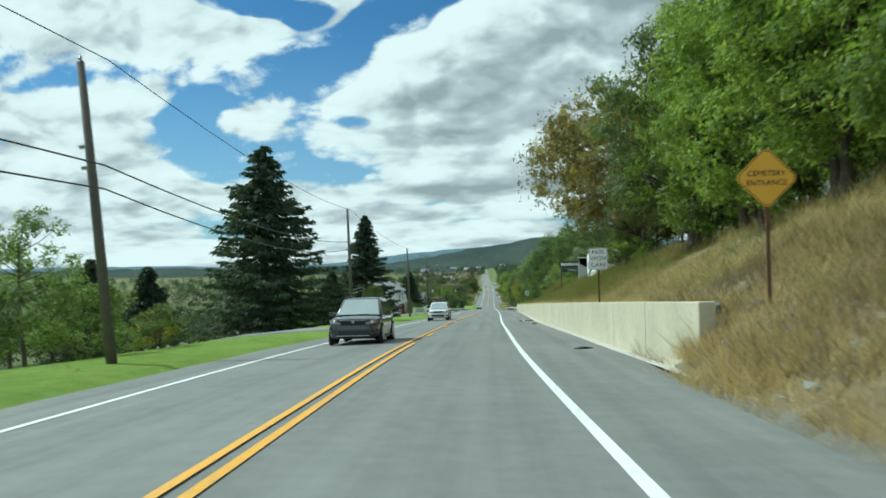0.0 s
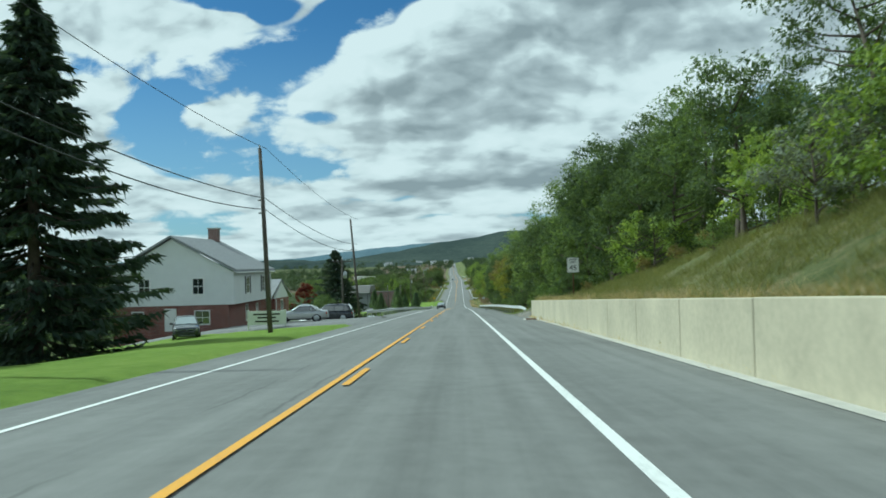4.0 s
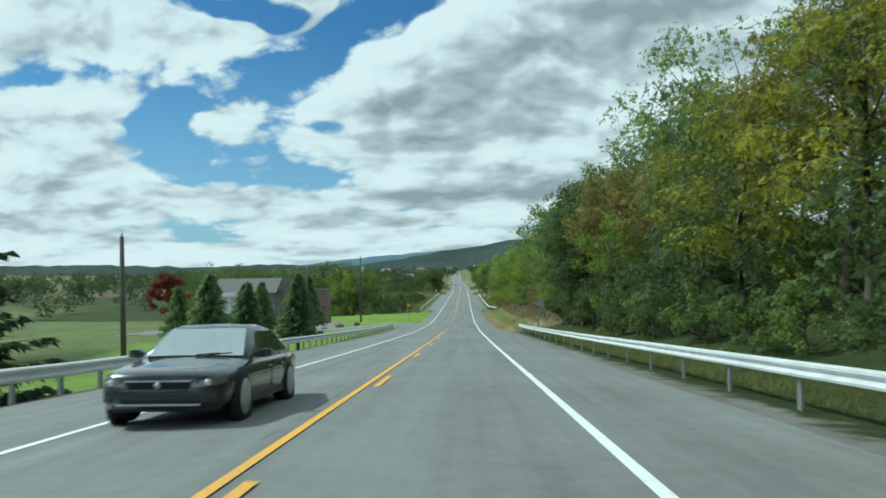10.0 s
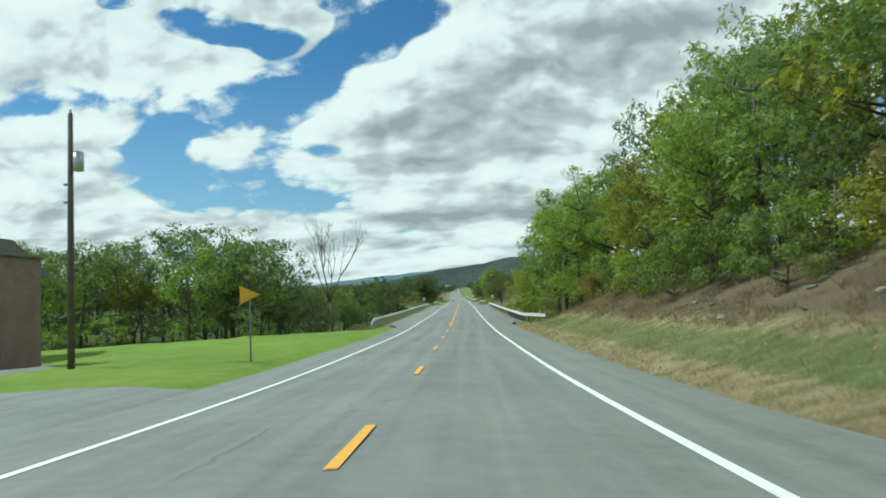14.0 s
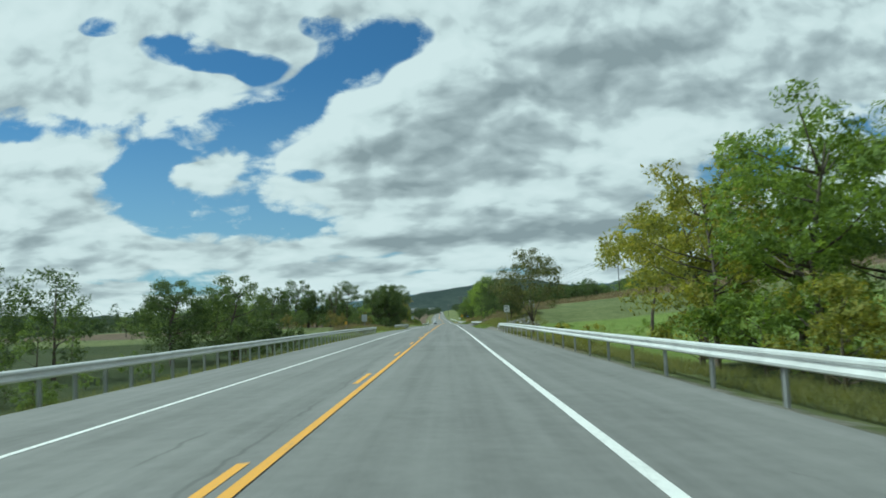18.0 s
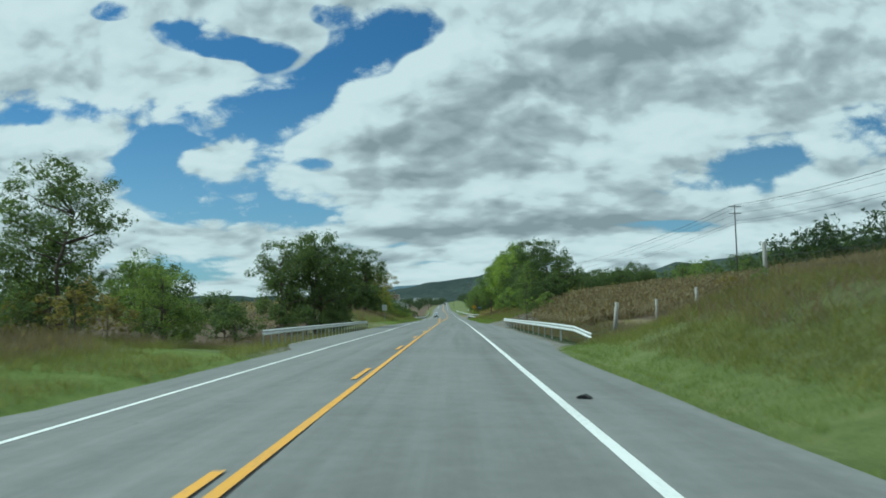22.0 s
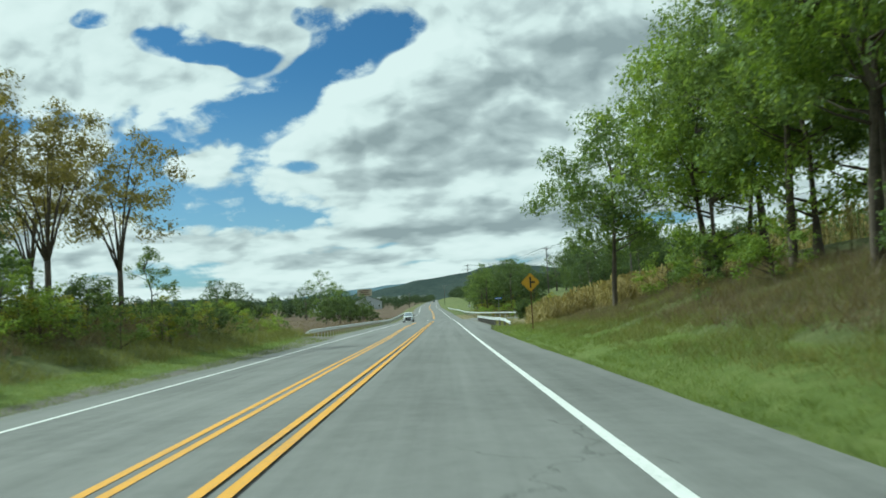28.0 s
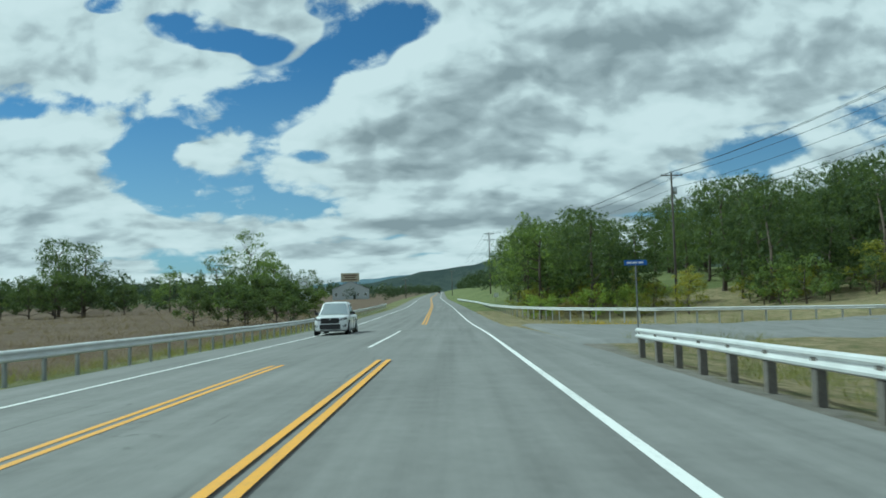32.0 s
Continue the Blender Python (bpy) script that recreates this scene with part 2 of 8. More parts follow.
def asphalt(name, base, edge=1.0):
    mat, k, b = material(name)
    p = k.n("ShaderNodeNewGeometry").outputs["Position"]
    x, y, z = k.xyz(p)
    lengthwise = k.noise(k.vec(x, k.m("MULTIPLY", y, 0.02), 0.0), 1.6, 4.0, 0.6)
    patches = k.noise(p, 0.22, 5.0, 0.6)
    grain = k.noise(p, 55.0, 3.0, 0.7)
    grit = k.noise(p, 260.0, 2.0, 0.7)
    mottle = k.noise(p, 2.6, 6.0, 0.72)
    f = k.m("ADD", k.m("ADD", k.m("MULTIPLY", lengthwise, 0.34), k.m("MULTIPLY", patches, 0.2)), k.m("ADD", k.m("MULTIPLY", mottle, 0.22), k.m("ADD", k.m("MULTIPLY", grain, 0.14), k.m("MULTIPLY", grit, 0.1))))
    col = k.ramp(f, (0.36, tuple(c * 0.62 for c in base)), (0.5, base), (0.66, tuple(c * 1.36 for c in base)))
    vor = k.n("ShaderNodeTexVoronoi", feature="DISTANCE_TO_EDGE")
    wob = k.n("ShaderNodeVectorMath", operation="ADD")
    k.put(wob.inputs[0], p)
    k.put(wob.inputs[1], k.vec(k.m("MULTIPLY", k.noise(p, 0.9, 4.0), 3.0), k.m("MULTIPLY", k.noise(p, 0.7, 4.0), 4.0), 0.0))
    k.put(vor.inputs["Vector"], wob.outputs[0])
    vor.inputs["Scale"].default_value = 0.11
    crack = k.m("MULTIPLY", k.m("LESS_THAN", vor.outputs["Distance"], 0.0022), k.m("GREATER_THAN", patches, 0.6))
    col = k.mix(k.m("MULTIPLY", crack, 0.55), col, tuple(c * 0.4 for c in base))
    along = k.vec(0.0, y, 0.0)
    for at, seed in ((-0.42, 0.0), (-4.1, 40.0), (-1.35, 87.0)):
        wander = k.m("MULTIPLY", k.m("SUBTRACT", k.noise(k.vec(seed, y, 0.0), 0.35, 6.0, 0.7), 0.5), 0.55)
        off = k.m("ABSOLUTE", k.m("SUBTRACT", k.m("ADD", x, wander), at))
        gate = k.step(k.noise(k.vec(seed + 9.0, y, 0.0), 0.05, 4.0, 0.7), 0.53, 0.6)
        seam = k.m("MULTIPLY", k.m("SUBTRACT", 1.0, k.step(off, 0.012, 0.045)), gate)
        col = k.mix(k.m("MULTIPLY", seam, 0.5), col, tuple(c * 0.42 for c in base))
    k.put(b.inputs["Base Color"], col)
    b.inputs["Roughness"].default_value = 0.86
    b.inputs["Specular IOR Level"].default_value = 0.35
    bm_ = k.n("ShaderNodeBump")
    bm_.inputs["Strength"].default_value = 0.35
    bm_.inputs["Distance"].default_value = 0.01
    k.put(bm_.inputs["Height"], grain)
    k.put(b.inputs["Normal"], bm_.outputs[0])
    return mat


def paint(name, colour):
    """Road paint, worn through to the asphalt in flecks."""
    mat, k, b = material(name)
    p = k.n("ShaderNodeNewGeometry").outputs["Position"]
    wear = k.m("ADD", k.m("MULTIPLY", k.noise(p, 14.0, 6.0, 0.7), 0.7), k.m("MULTIPLY", k.noise(p, 0.5, 3.0), 0.3))
    k.put(b.inputs["Base Color"], k.ramp(wear, (0.36, tuple(c * 0.62 + 0.06 for c in colour)), (0.5, colour)))
    b.inputs["Roughness"].default_value = 0.7
    return mat


def leafy(name, dark, mid, light, back=0.35, leaf=0.0):
    """Foliage: colour by leaf, by tree and by patch; some light comes through.
    leaf: size of the single leaves that a spray is cut into."""
    mat, k, b = material(name)
    geo = k.n("ShaderNodeNewGeometry")
    isl = geo.outputs["Random Per Island"]
    tree = k.n("ShaderNodeObjectInfo").outputs["Random"]
    patch = k.noise(geo.outputs["Position"], 0.45, 3.0)
    f = k.m("ADD", k.m("ADD", k.m("MULTIPLY", isl, 0.34), k.m("MULTIPLY", tree, 0.22)), k.m("MULTIPLY", patch, 0.5))
    cells = None
    if leaf:
        cells = k.n("ShaderNodeTexVoronoi")
        k.put(cells.inputs["Vector"], geo.outputs["Position"])
        cells.inputs["Scale"].default_value = 1.0 / leaf
        f = k.m("ADD", f, k.m("MULTIPLY", k.m("SUBTRACT", k.xyz(cells.outputs["Color"])[0], 0.5), 0.34))
    col = k.ramp(f, (0.2, dark), (0.52, mid), (0.85, light))
    k.put(b.inputs["Base Color"], col)
    b.inputs["Roughness"].default_value = 0.62
    b.inputs["Specular IOR Level"].default_value = 0.25
    tr = k.n("ShaderNodeBsdfTranslucent")
    k.put(tr.inputs[0], k.mix(1.0, col, (1.25, 1.2, 0.6), "MULTIPLY"))
    mx = k.n("ShaderNodeMixShader")
    mx.inputs[0].default_value = back
    k.t.links.new(b.outputs[0], mx.inputs[1])
    k.t.links.new(tr.outputs[0], mx.inputs[2])
    last = mx.outputs[0]
    if leaf:
        cut = k.n("ShaderNodeMixShader")
        k.put(cut.inputs[0], k.m("GREATER_THAN", cells.outputs["Distance"], 0.6))
        k.t.links.new(last, cut.inputs[1])
        k.t.links.new(k.n("ShaderNodeBsdfTransparent").outputs[0], cut.inputs[2])
        last = cut.outputs[0]
    k.t.links.new(last, k.t.nodes["Material Output"].inputs[0])
    return mat


def ground_material():
    """Grass, dry weeds, bare earth and gravel, mixed by the cover painted on the terrain."""
    mat, k, b = material("ground_cover")
    p = k.n("ShaderNodeNewGeometry").outputs["Position"]
    n1, n2, n3 = k.noise(p, 0.12, 5.0), k.noise(p, 1.3, 6.0, 0.72), k.noise(p, 22.0, 4.0, 0.75)
    f = k.m("ADD", k.m("ADD", k.m("MULTIPLY", n1, 0.3), k.m("MULTIPLY", n2, 0.4)), k.m("MULTIPLY", n3, 0.3))
    green = k.ramp(f, (0.34, (0.060, 0.076, 0.028)), (0.5, (0.135, 0.158, 0.060)), (0.66, (0.23, 0.24, 0.11)))
    dry = k.ramp(f, (0.34, (0.13, 0.10, 0.058)), (0.5, (0.26, 0.205, 0.122)), (0.66, (0.43, 0.355, 0.22)))
    bare = k.ramp(f, (0.3, (0.11, 0.10, 0.085)), (0.5, (0.22, 0.205, 0.18)), (0.7, (0.36, 0.34, 0.31)))
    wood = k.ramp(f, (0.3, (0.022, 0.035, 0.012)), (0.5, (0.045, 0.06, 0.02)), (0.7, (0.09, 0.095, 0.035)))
    at = k.n("ShaderNodeAttribute", attribute_name="cover")
    r, g, bl = k.xyz(at.outputs["Vector"])
    wob = k.m("MULTIPLY", k.m("SUBTRACT", n2, 0.5), 0.9)
    col = k.mix(k.step(k.m("ADD", r, wob), 0.3, 0.7), green, dry)
    tilled = k.ramp(f, (0.34, (0.070, 0.052, 0.036)), (0.5, (0.135, 0.100, 0.070)), (0.66, (0.215, 0.165, 0.115)))
    lawn = k.ramp(f, (0.36, (0.115, 0.18, 0.028)), (0.5, (0.185, 0.27, 0.045)), (0.64, (0.26, 0.33, 0.07)))
    col = k.mix(k.step(k.m("MULTIPLY", r, -1.0), 0.2, 0.8), col, lawn)
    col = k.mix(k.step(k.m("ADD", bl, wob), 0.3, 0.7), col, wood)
    col = k.mix(k.step(k.m("ADD", k.m("MULTIPLY", g, -1.0), wob), 0.3, 0.7), col, tilled)
    col = k.mix(k.step(k.m("ADD", g, wob), 0.35, 0.65), col, bare)
    k.put(b.inputs["Base Color"], col)
    b.inputs["Roughness"].default_value = 0.95
    b.inputs["Specular IOR Level"].default_value = 0.15
    bm_ = k.n("ShaderNodeBump")
    bm_.inputs["Strength"].default_value = 0.8
    bm_.inputs["Distance"].default_value = 0.08
    k.put(bm_.inputs["Height"], k.m("ADD", n3, k.m("MULTIPLY", n2, 0.6)))
    k.put(b.inputs["Normal"], bm_.outputs[0])
    return mat


def brickwork(name, a, b):
    """Brick courses with pale joints, on walls along x or y."""
    mat, k, bs = material(name)
    p = k.n("ShaderNodeNewGeometry").outputs["Position"]
    x, y, z = k.xyz(p)
    br = k.n("ShaderNodeTexBrick")
    k.put(br.inputs["Vector"], k.vec(k.m("ADD", x, y), z, 0.0))
    for key, v in (("Scale", 1.0), ("Mortar Size", 0.008), ("Brick Width", 0.22), ("Row Height", 0.075)):
        br.inputs[key].default_value = v
    br.inputs["Color1"].default_value = (*a, 1)
    br.inputs["Color2"].default_value = (*b, 1)
    br.inputs["Mortar"].default_value = (0.33, 0.30, 0.27, 1)
    stain = k.ramp(k.noise(p, 0.9, 5.0), (0.3, (0.8, 0.8, 0.8)), (0.7, (1.12, 1.12, 1.12)))
    k.put(bs.inputs["Base Color"], k.mix(1.0, br.outputs["Color"], stain, "MULTIPLY"))
    bs.inputs["Roughness"].default_value = 0.9
    bm_ = k.n("ShaderNodeBump")
    bm_.inputs["Strength"].default_value = 0.4
    bm_.inputs["Distance"].default_value = 0.01
    k.put(bm_.inputs["Height"], k.m("SUBTRACT", 1.0, br.outputs["Fac"]))
    k.put(bs.inputs["Normal"], bm_.outputs[0])
    return mat


M = {
    "road": asphalt("aged_asphalt", (0.190, 0.189, 0.182)),
    "drive": asphalt("driveway_asphalt", (0.195, 0.195, 0.19)),
    "white_paint": paint("white_road_paint", (0.78, 0.78, 0.76)),
    "yellow_paint": paint("yellow_road_paint", (0.72, 0.36, 0.035)),
    "ground": ground_material(),
    "concrete": plain("cast_concrete", (0.47, 0.425, 0.315), 0.9, 0, 0.20, 0.5, 0.15, 7.0),
    "kerb": plain("pale_concrete", (0.5, 0.48, 0.44), 0.9, 0, 0.2, 2.0),
    "steel": plain("galvanised_steel", (0.66, 0.67, 0.67), 0.5, 0.3, 0.16, 1.4, 0.08),
    "post_steel": plain("galvanised_post_steel", (0.42, 0.43, 0.43), 0.55, 0.3, 0.2, 4.0),
    "post_wood": plain("weathered_post_wood", (0.15, 0.138, 0.122), 0.9, 0, 0.3, 4.0, 0.4, 25.0),
    "post": plain("weathered_steel_post", (0.24, 0.245, 0.245), 0.6, 0.4, 0.2, 4.0),
    "bark": plain("bark", (0.10, 0.08, 0.062), 0.95, 0, 0.45, 3.0, 0.8, 14.0),
    "pole_wood": plain("weathered_pole_wood", (0.105, 0.092, 0.08), 0.9, 0, 0.35, 2.5, 0.5, 22.0),
    "grey_wood": plain("grey_fence_wood", (0.36, 0.34, 0.31), 0.9, 0, 0.25, 3.0, 0.4, 25.0),
    "wire": plain("black_cable", (0.02, 0.02, 0.022), 0.6, 0, 0.1, 4.0, 0),
    "white_sheet": plain("white_sheet_metal", (0.78, 0.78, 0.75), 0.5, 0, 0.09, 1.2, 0.03),
    "siding": plain("white_siding", (0.74, 0.75, 0.74), 0.7, 0, 0.06, 1.0, 0.05),
    "brick": brickwork("red_brick", (0.25, 0.075, 0.055), (0.17, 0.05, 0.04)),
    "brown_brick": brickwork("brown_brick", (0.23, 0.13, 0.11), (0.18, 0.10, 0.085)),
    "shingle": plain("grey_shingle", (0.27, 0.275, 0.285), 0.9, 0, 0.2, 2.5, 0.5, 20.0),
    "roof_brown": plain("brown_grey_shingle", (0.155, 0.148, 0.138), 0.9, 0, 0.2, 2.5, 0.5, 20.0),
    "boulder": plain("red_brown_boulder", (0.20, 0.13, 0.10), 0.9, 0, 0.35, 2.0, 0.6, 12.0),
    "dark": plain("dark_plastic", (0.022, 0.022, 0.024), 0.5, 0, 0.2, 5.0, 0),
    "rubber": plain("tyre_rubber", (0.018, 0.018, 0.018), 0.85, 0, 0.2, 10.0, 0.1),
    "glass": plain("dark_window_glass", (0.02, 0.025, 0.03), 0.08, 0, 0.1, 2.0, 0),
    "sign_yellow": plain("yellow_sign_sheet", (0.74, 0.40, 0.03), 0.5, 0, 0.06, 3.0, 0),
    "sign_white": plain("white_sign_sheet", (0.80, 0.80, 0.79), 0.5, 0, 0.05, 3.0, 0),
    "sign_black": plain("black_sign_ink", (0.02, 0.02, 0.02), 0.6, 0, 0.1, 4.0, 0),
    "sign_grey": plain("bare_aluminium_sheet", (0.46, 0.48, 0.49), 0.45, 0.5, 0.08, 3.0, 0),
    "sign_blue": plain("blue_sign_sheet", (0.03, 0.12, 0.45), 0.5, 0, 0.06, 3.0, 0),
    "sign_green": plain("dark_green_board", (0.03, 0.045, 0.035), 0.6, 0, 0.2, 3.0, 0),
    "rust": plain("rusty_post", (0.13, 0.065, 0.035), 0.85, 0.2, 0.35, 6.0, 0.3),
    "stone": plain("grey_shale", (0.28, 0.27, 0.255), 0.9, 0, 0.4, 3.0, 0.5, 30.0),
    "car_white": plain("white_car_paint", (0.78, 0.79, 0.80), 0.3, 0, 0.03, 1.0, 0, 30, 0.6),
    "car_dark": plain("dark_car_paint", (0.025, 0.03, 0.038), 0.25, 0.2, 0.08, 1.0, 0, 30, 0.8),
    "car_silver": plain("silver_car_paint", (0.48, 0.49, 0.49), 0.3, 0.6, 0.04, 1.0, 0, 30, 0.6),
    "lamp_glass": plain("headlamp_glass", (0.75, 0.75, 0.72), 0.15, 0.2, 0.05, 4.0, 0),
    "lamp_smoke": plain("smoked_headlamp_glass", (0.20, 0.205, 0.21), 0.12, 0.3, 0.1, 4.0, 0),
    # the sky's bright reflection is put into this pale, part-metal base colour
    "windscreen": plain("reflecting_windscreen_glass", (0.46, 0.51, 0.52), 0.07, 0.6, 0.1, 2.0, 0),
    "lamp_red": plain("tail_lamp_red", (0.35, 0.012, 0.012), 0.2, 0, 0.1, 4.0, 0),
    "lamp_amber": plain("amber_lamp", (0.75, 0.30, 0.02), 0.2, 0, 0.1, 4.0, 0),
    "leaf_dark": leafy("dark_leaves", (0.047, 0.073, 0.036), (0.098, 0.140, 0.063), (0.166, 0.213, 0.092), .5, .09),
    "leaf_mid": leafy("green_leaves", (0.078, 0.116, 0.045), (0.163, 0.230, 0.079), (0.272, 0.339, 0.123), .5, .09),
    "leaf_light": leafy("light_green_leaves", (0.102, 0.154, 0.036), (0.219, 0.308, 0.069), (0.372, 0.449, 0.119), .46, .09),
    "leaf_yellow": leafy("yellowing_leaves", (0.113, 0.132, 0.029), (0.256, 0.270, 0.055), (0.453, 0.402, 0.081), .46, .085),
    "leaf_orange": leafy("turning_leaves", (0.116, 0.104, 0.041), (0.221, 0.192, 0.077), (0.342, 0.285, 0.124), .46, .085),
    "leaf_red": leafy("red_leaves", (0.05, 0.014, 0.012), (0.14, 0.03, 0.025), (0.23, 0.06, 0.04), .4, .09),
    "leaf_sparse": leafy("thin_brownish_green_leaves", (0.055, 0.068, 0.036), (0.115, 0.130, 0.066), (0.200, 0.195, 0.098), .46, .09),
    "leaf_grey": leafy("silvery_leaves", (0.10, 0.12, 0.09), (0.22, 0.25, 0.20), (0.36, 0.38, 0.32), .4, .09),
    "needles": leafy("spruce_needles", (0.034, 0.054, 0.040), (0.064, 0.094, 0.064), (0.105, 0.135, 0.085), 0.35),
    "pine_needles": leafy("pine_needles", (0.092, 0.144, 0.081), (0.177, 0.254, 0.135), (0.288, 0.362, 0.194), 0.4),
    "dry_grass": leafy("dry_grass_blades", (0.26, 0.195, 0.115), (0.50, 0.40, 0.25), (0.70, 0.60, 0.41), 0.45),
    "mid_grass": leafy("weedy_grass_blades", (0.10, 0.115, 0.04), (0.21, 0.22, 0.08), (0.36, 0.33, 0.14), 0.4),
    "green_grass": leafy("green_grass_blades", (0.095, 0.13, 0.036), (0.19, 0.25, 0.068), (0.31, 0.355, 0.125), 0.4),
    "brown_weed": leafy("brown_weeds", (0.085, 0.068, 0.05), (0.175, 0.138, 0.10), (0.29, 0.235, 0.165), 0.4),
    "corn": leafy("ripe_corn_leaves", (0.115, 0.089, 0.054), (0.216, 0.171, 0.106), (0.340, 0.297, 0.189), 0.3),
    "corn_green": leafy("half_green_corn_leaves", (0.14, 0.12, 0.045), (0.31, 0.255, 0.11), (0.52, 0.44, 0.235), 0.3),
    "golden": leafy("goldenrod", (0.25, 0.19, 0.02), (0.50, 0.36, 0.03), (0.65, 0.50, 0.06), 0.2),
    "far_wood": leafy("far_wood_leaves", (0.034, 0.054, 0.032), (0.062, 0.092, 0.050), (0.105, 0.140, 0.070), 0.36, .3),
}

glass_node = M["glass"].node_tree.nodes["Principled BSDF"]
glass_node.inputs["IOR"].default_value = 1.9
glass_node.inputs["Specular IOR Level"].default_value = 0.8
glass_node.inputs["Coat Weight"].default_value = 1.0
glass_node.inputs["Coat Roughness"].default_value = 0.02


# ------------------------------------------------------------------ mesh helpers
def mesh_of(name, verts, faces, mat=None, smooth=False):
    me = bpy.data.meshes.new(name)
    me.from_pydata([tuple(v) for v in verts], [], [tuple(f) for f in faces])
    me.update()
    if mat is not None:
        me.materials.append(mat)
    if smooth:
        me.polygons.foreach_set("use_smooth", [True] * len(me.polygons))
    return me


def quads_mesh(name, pts, mat):
    """pts: n x 4 x 3 (or n x 3 x 3) array of loose faces."""
    n, c = len(pts), len(pts[0])
    me = bpy.data.meshes.new(name)
    me.vertices.add(n * c)
    me.vertices.foreach_set("co", np.asarray(pts, np.float32).ravel())
    me.loops.add(n * c)
    me.loops.foreach_set("vertex_index", np.arange(n * c, dtype=np.int32))
    me.polygons.add(n)
    me.polygons.foreach_set("loop_start", np.arange(0, n * c, c, dtype=np.int32))
    me.update(calc_edges=True)
    me.materials.append(mat)
    return me


def mesh_bm(name, bm, mat=None, smooth=False):
    me = bpy.data.meshes.new(name)
    bm.to_mesh(me)
    bm.free()
    if mat is not None:
        me.materials.append(mat)
    if smooth:
        me.polygons.foreach_set("use_smooth", [True] * len(me.polygons))
    return me


def part(name, me, parent, m=None, label=""):
    ob = new(name, me)
    ob.parent = parent
    if m is not None:
        ob.matrix_basis = m
    if label:
        tagged(ob, label=label)
    return ob


def thing(name, label, category, group="", kind="", m=None, data=None):
    ob = tagged(new(name, data), label, category, group, kind)
    if m is not None:
        ob.matrix_basis = m
    return ob


def box(x0, x1, y0, y1, z0, z1, mat, bevel=0.0, name="box"):
    bm = bmesh.new()
    bmesh.ops.create_cube(bm, size=1.0, matrix=Matrix.LocRotScale(((x0 + x1) / 2, (y0 + y1) / 2, (z0 + z1) / 2), None, (x1 - x0, y1 - y0, z1 - z0)))
    if bevel:
        bmesh.ops.bevel(bm, geom=bm.edges, offset=bevel, segments=2, affect="EDGES", profile=0.5)
    return mesh_bm(name, bm, mat)


def tube(points, radii, mat, sides=8, name="tube", smooth=True):
    """A tapered tube through points."""
    verts, faces = [], []
    pts = [Vector(p) for p in points]
    for i, p in enumerate(pts):
        d = (pts[min(i + 1, len(pts) - 1)] - pts[max(i - 1, 0)]).normalized()
        q = d.to_track_quat("Z", "Y")
        for s in range(sides):
            a = 2 * math.pi * s / sides
            verts.append(p + q @ Vector((math.cos(a), math.sin(a), 0)) * radii[i])
    for i in range(len(pts) - 1):
        for s in range(sides):
            a, b = i * sides + s, i * sides + (s + 1) % sides
            faces.append((a, b, b + sides, a + sides))
    faces.append(tuple(range(sides))[::-1])
    faces.append(tuple(range((len(pts) - 1) * sides, len(pts) * sides)))
    return verts, faces


def tube_mesh(points, radii, mat, sides=8, name="tube"):
    v, f = tube(points, radii, mat, sides)
    return mesh_of(name, v, f, mat, True)


def prism(profile, y0, y1, mat, name="prism", axis="y"):
    """Extrudes a closed outline (u, z) along y, or along x with axis 'x'."""
    n = len(profile)
    if axis == "y":
        v = [(u, y0, z) for u, z in profile] + [(u, y1, z) for u, z in profile]
    else:
        v = [(y0, u, z) for u, z in profile] + [(y1, u, z) for u, z in profile]
    f = [tuple(range(n))[::-1], tuple(range(n, 2 * n))] + [(i, (i + 1) % n, n + (i + 1) % n, n + i) for i in range(n)]
    me = mesh_of(name, v, f, mat)
    bm = bmesh.new()
    bm.from_mesh(me)
    bmesh.ops.recalc_face_normals(bm, faces=bm.faces)
    bm.to_mesh(me)
    bm.free()
    return me

# ------------------------------------------------------------------ the road's line
FINE = np.arange(-140.0, 2600.0, 2.0)


def smooth_table(ys, vs, width):
    v = np.interp(FINE, ys, vs)
    n = int(width / 2) | 1
    k = np.hanning(n + 2)[1:-1]
    pad = np.concatenate([v[0] + (np.arange(-n, 0)) * (v[1] - v[0]), v, v[-1] + np.arange(1, n + 1) * (v[-1] - v[-2])])
    return np.convolve(pad, k / k.sum(), "same")[n:-n]


ROAD_Z = smooth_table([-140, -20, 20, 60, 100, 140, 180, 220, 260, 300, 340, 380, 420, 460, 500, 540, 620, 700, 740, 780, 820, 860, 910, 990, 1140, 1500, 2000, 2120, 2300, 2600],
                      [5.4, .74, -.81, -2.61, -4.46, -6.24, -8.04, -9.91, -11.94, -14.15, -16.22, -17.77, -18.41, -18.49, -18.38, -18.21, -18.15, -18.33, -18.55, -18.75, -18.83,
                       -18.92, -19.1, -18.1, -15.6, -9.2, -.6, .2, -1.5, -6], 36)
ROAD_X = smooth_table([-140, -20, 0, 20, 60, 100, 140, 890, 990, 1140, 1500, 2000, 2600], [5.0, 1.02, .28, -.28, -.39, -.04, 0, 0, -1.6, -5.5, -9, -13, -18], 24)


def gz(y):
    return np.interp(y, FINE, ROAD_Z)


def gx(y):
    return np.interp(y, FINE, ROAD_X)


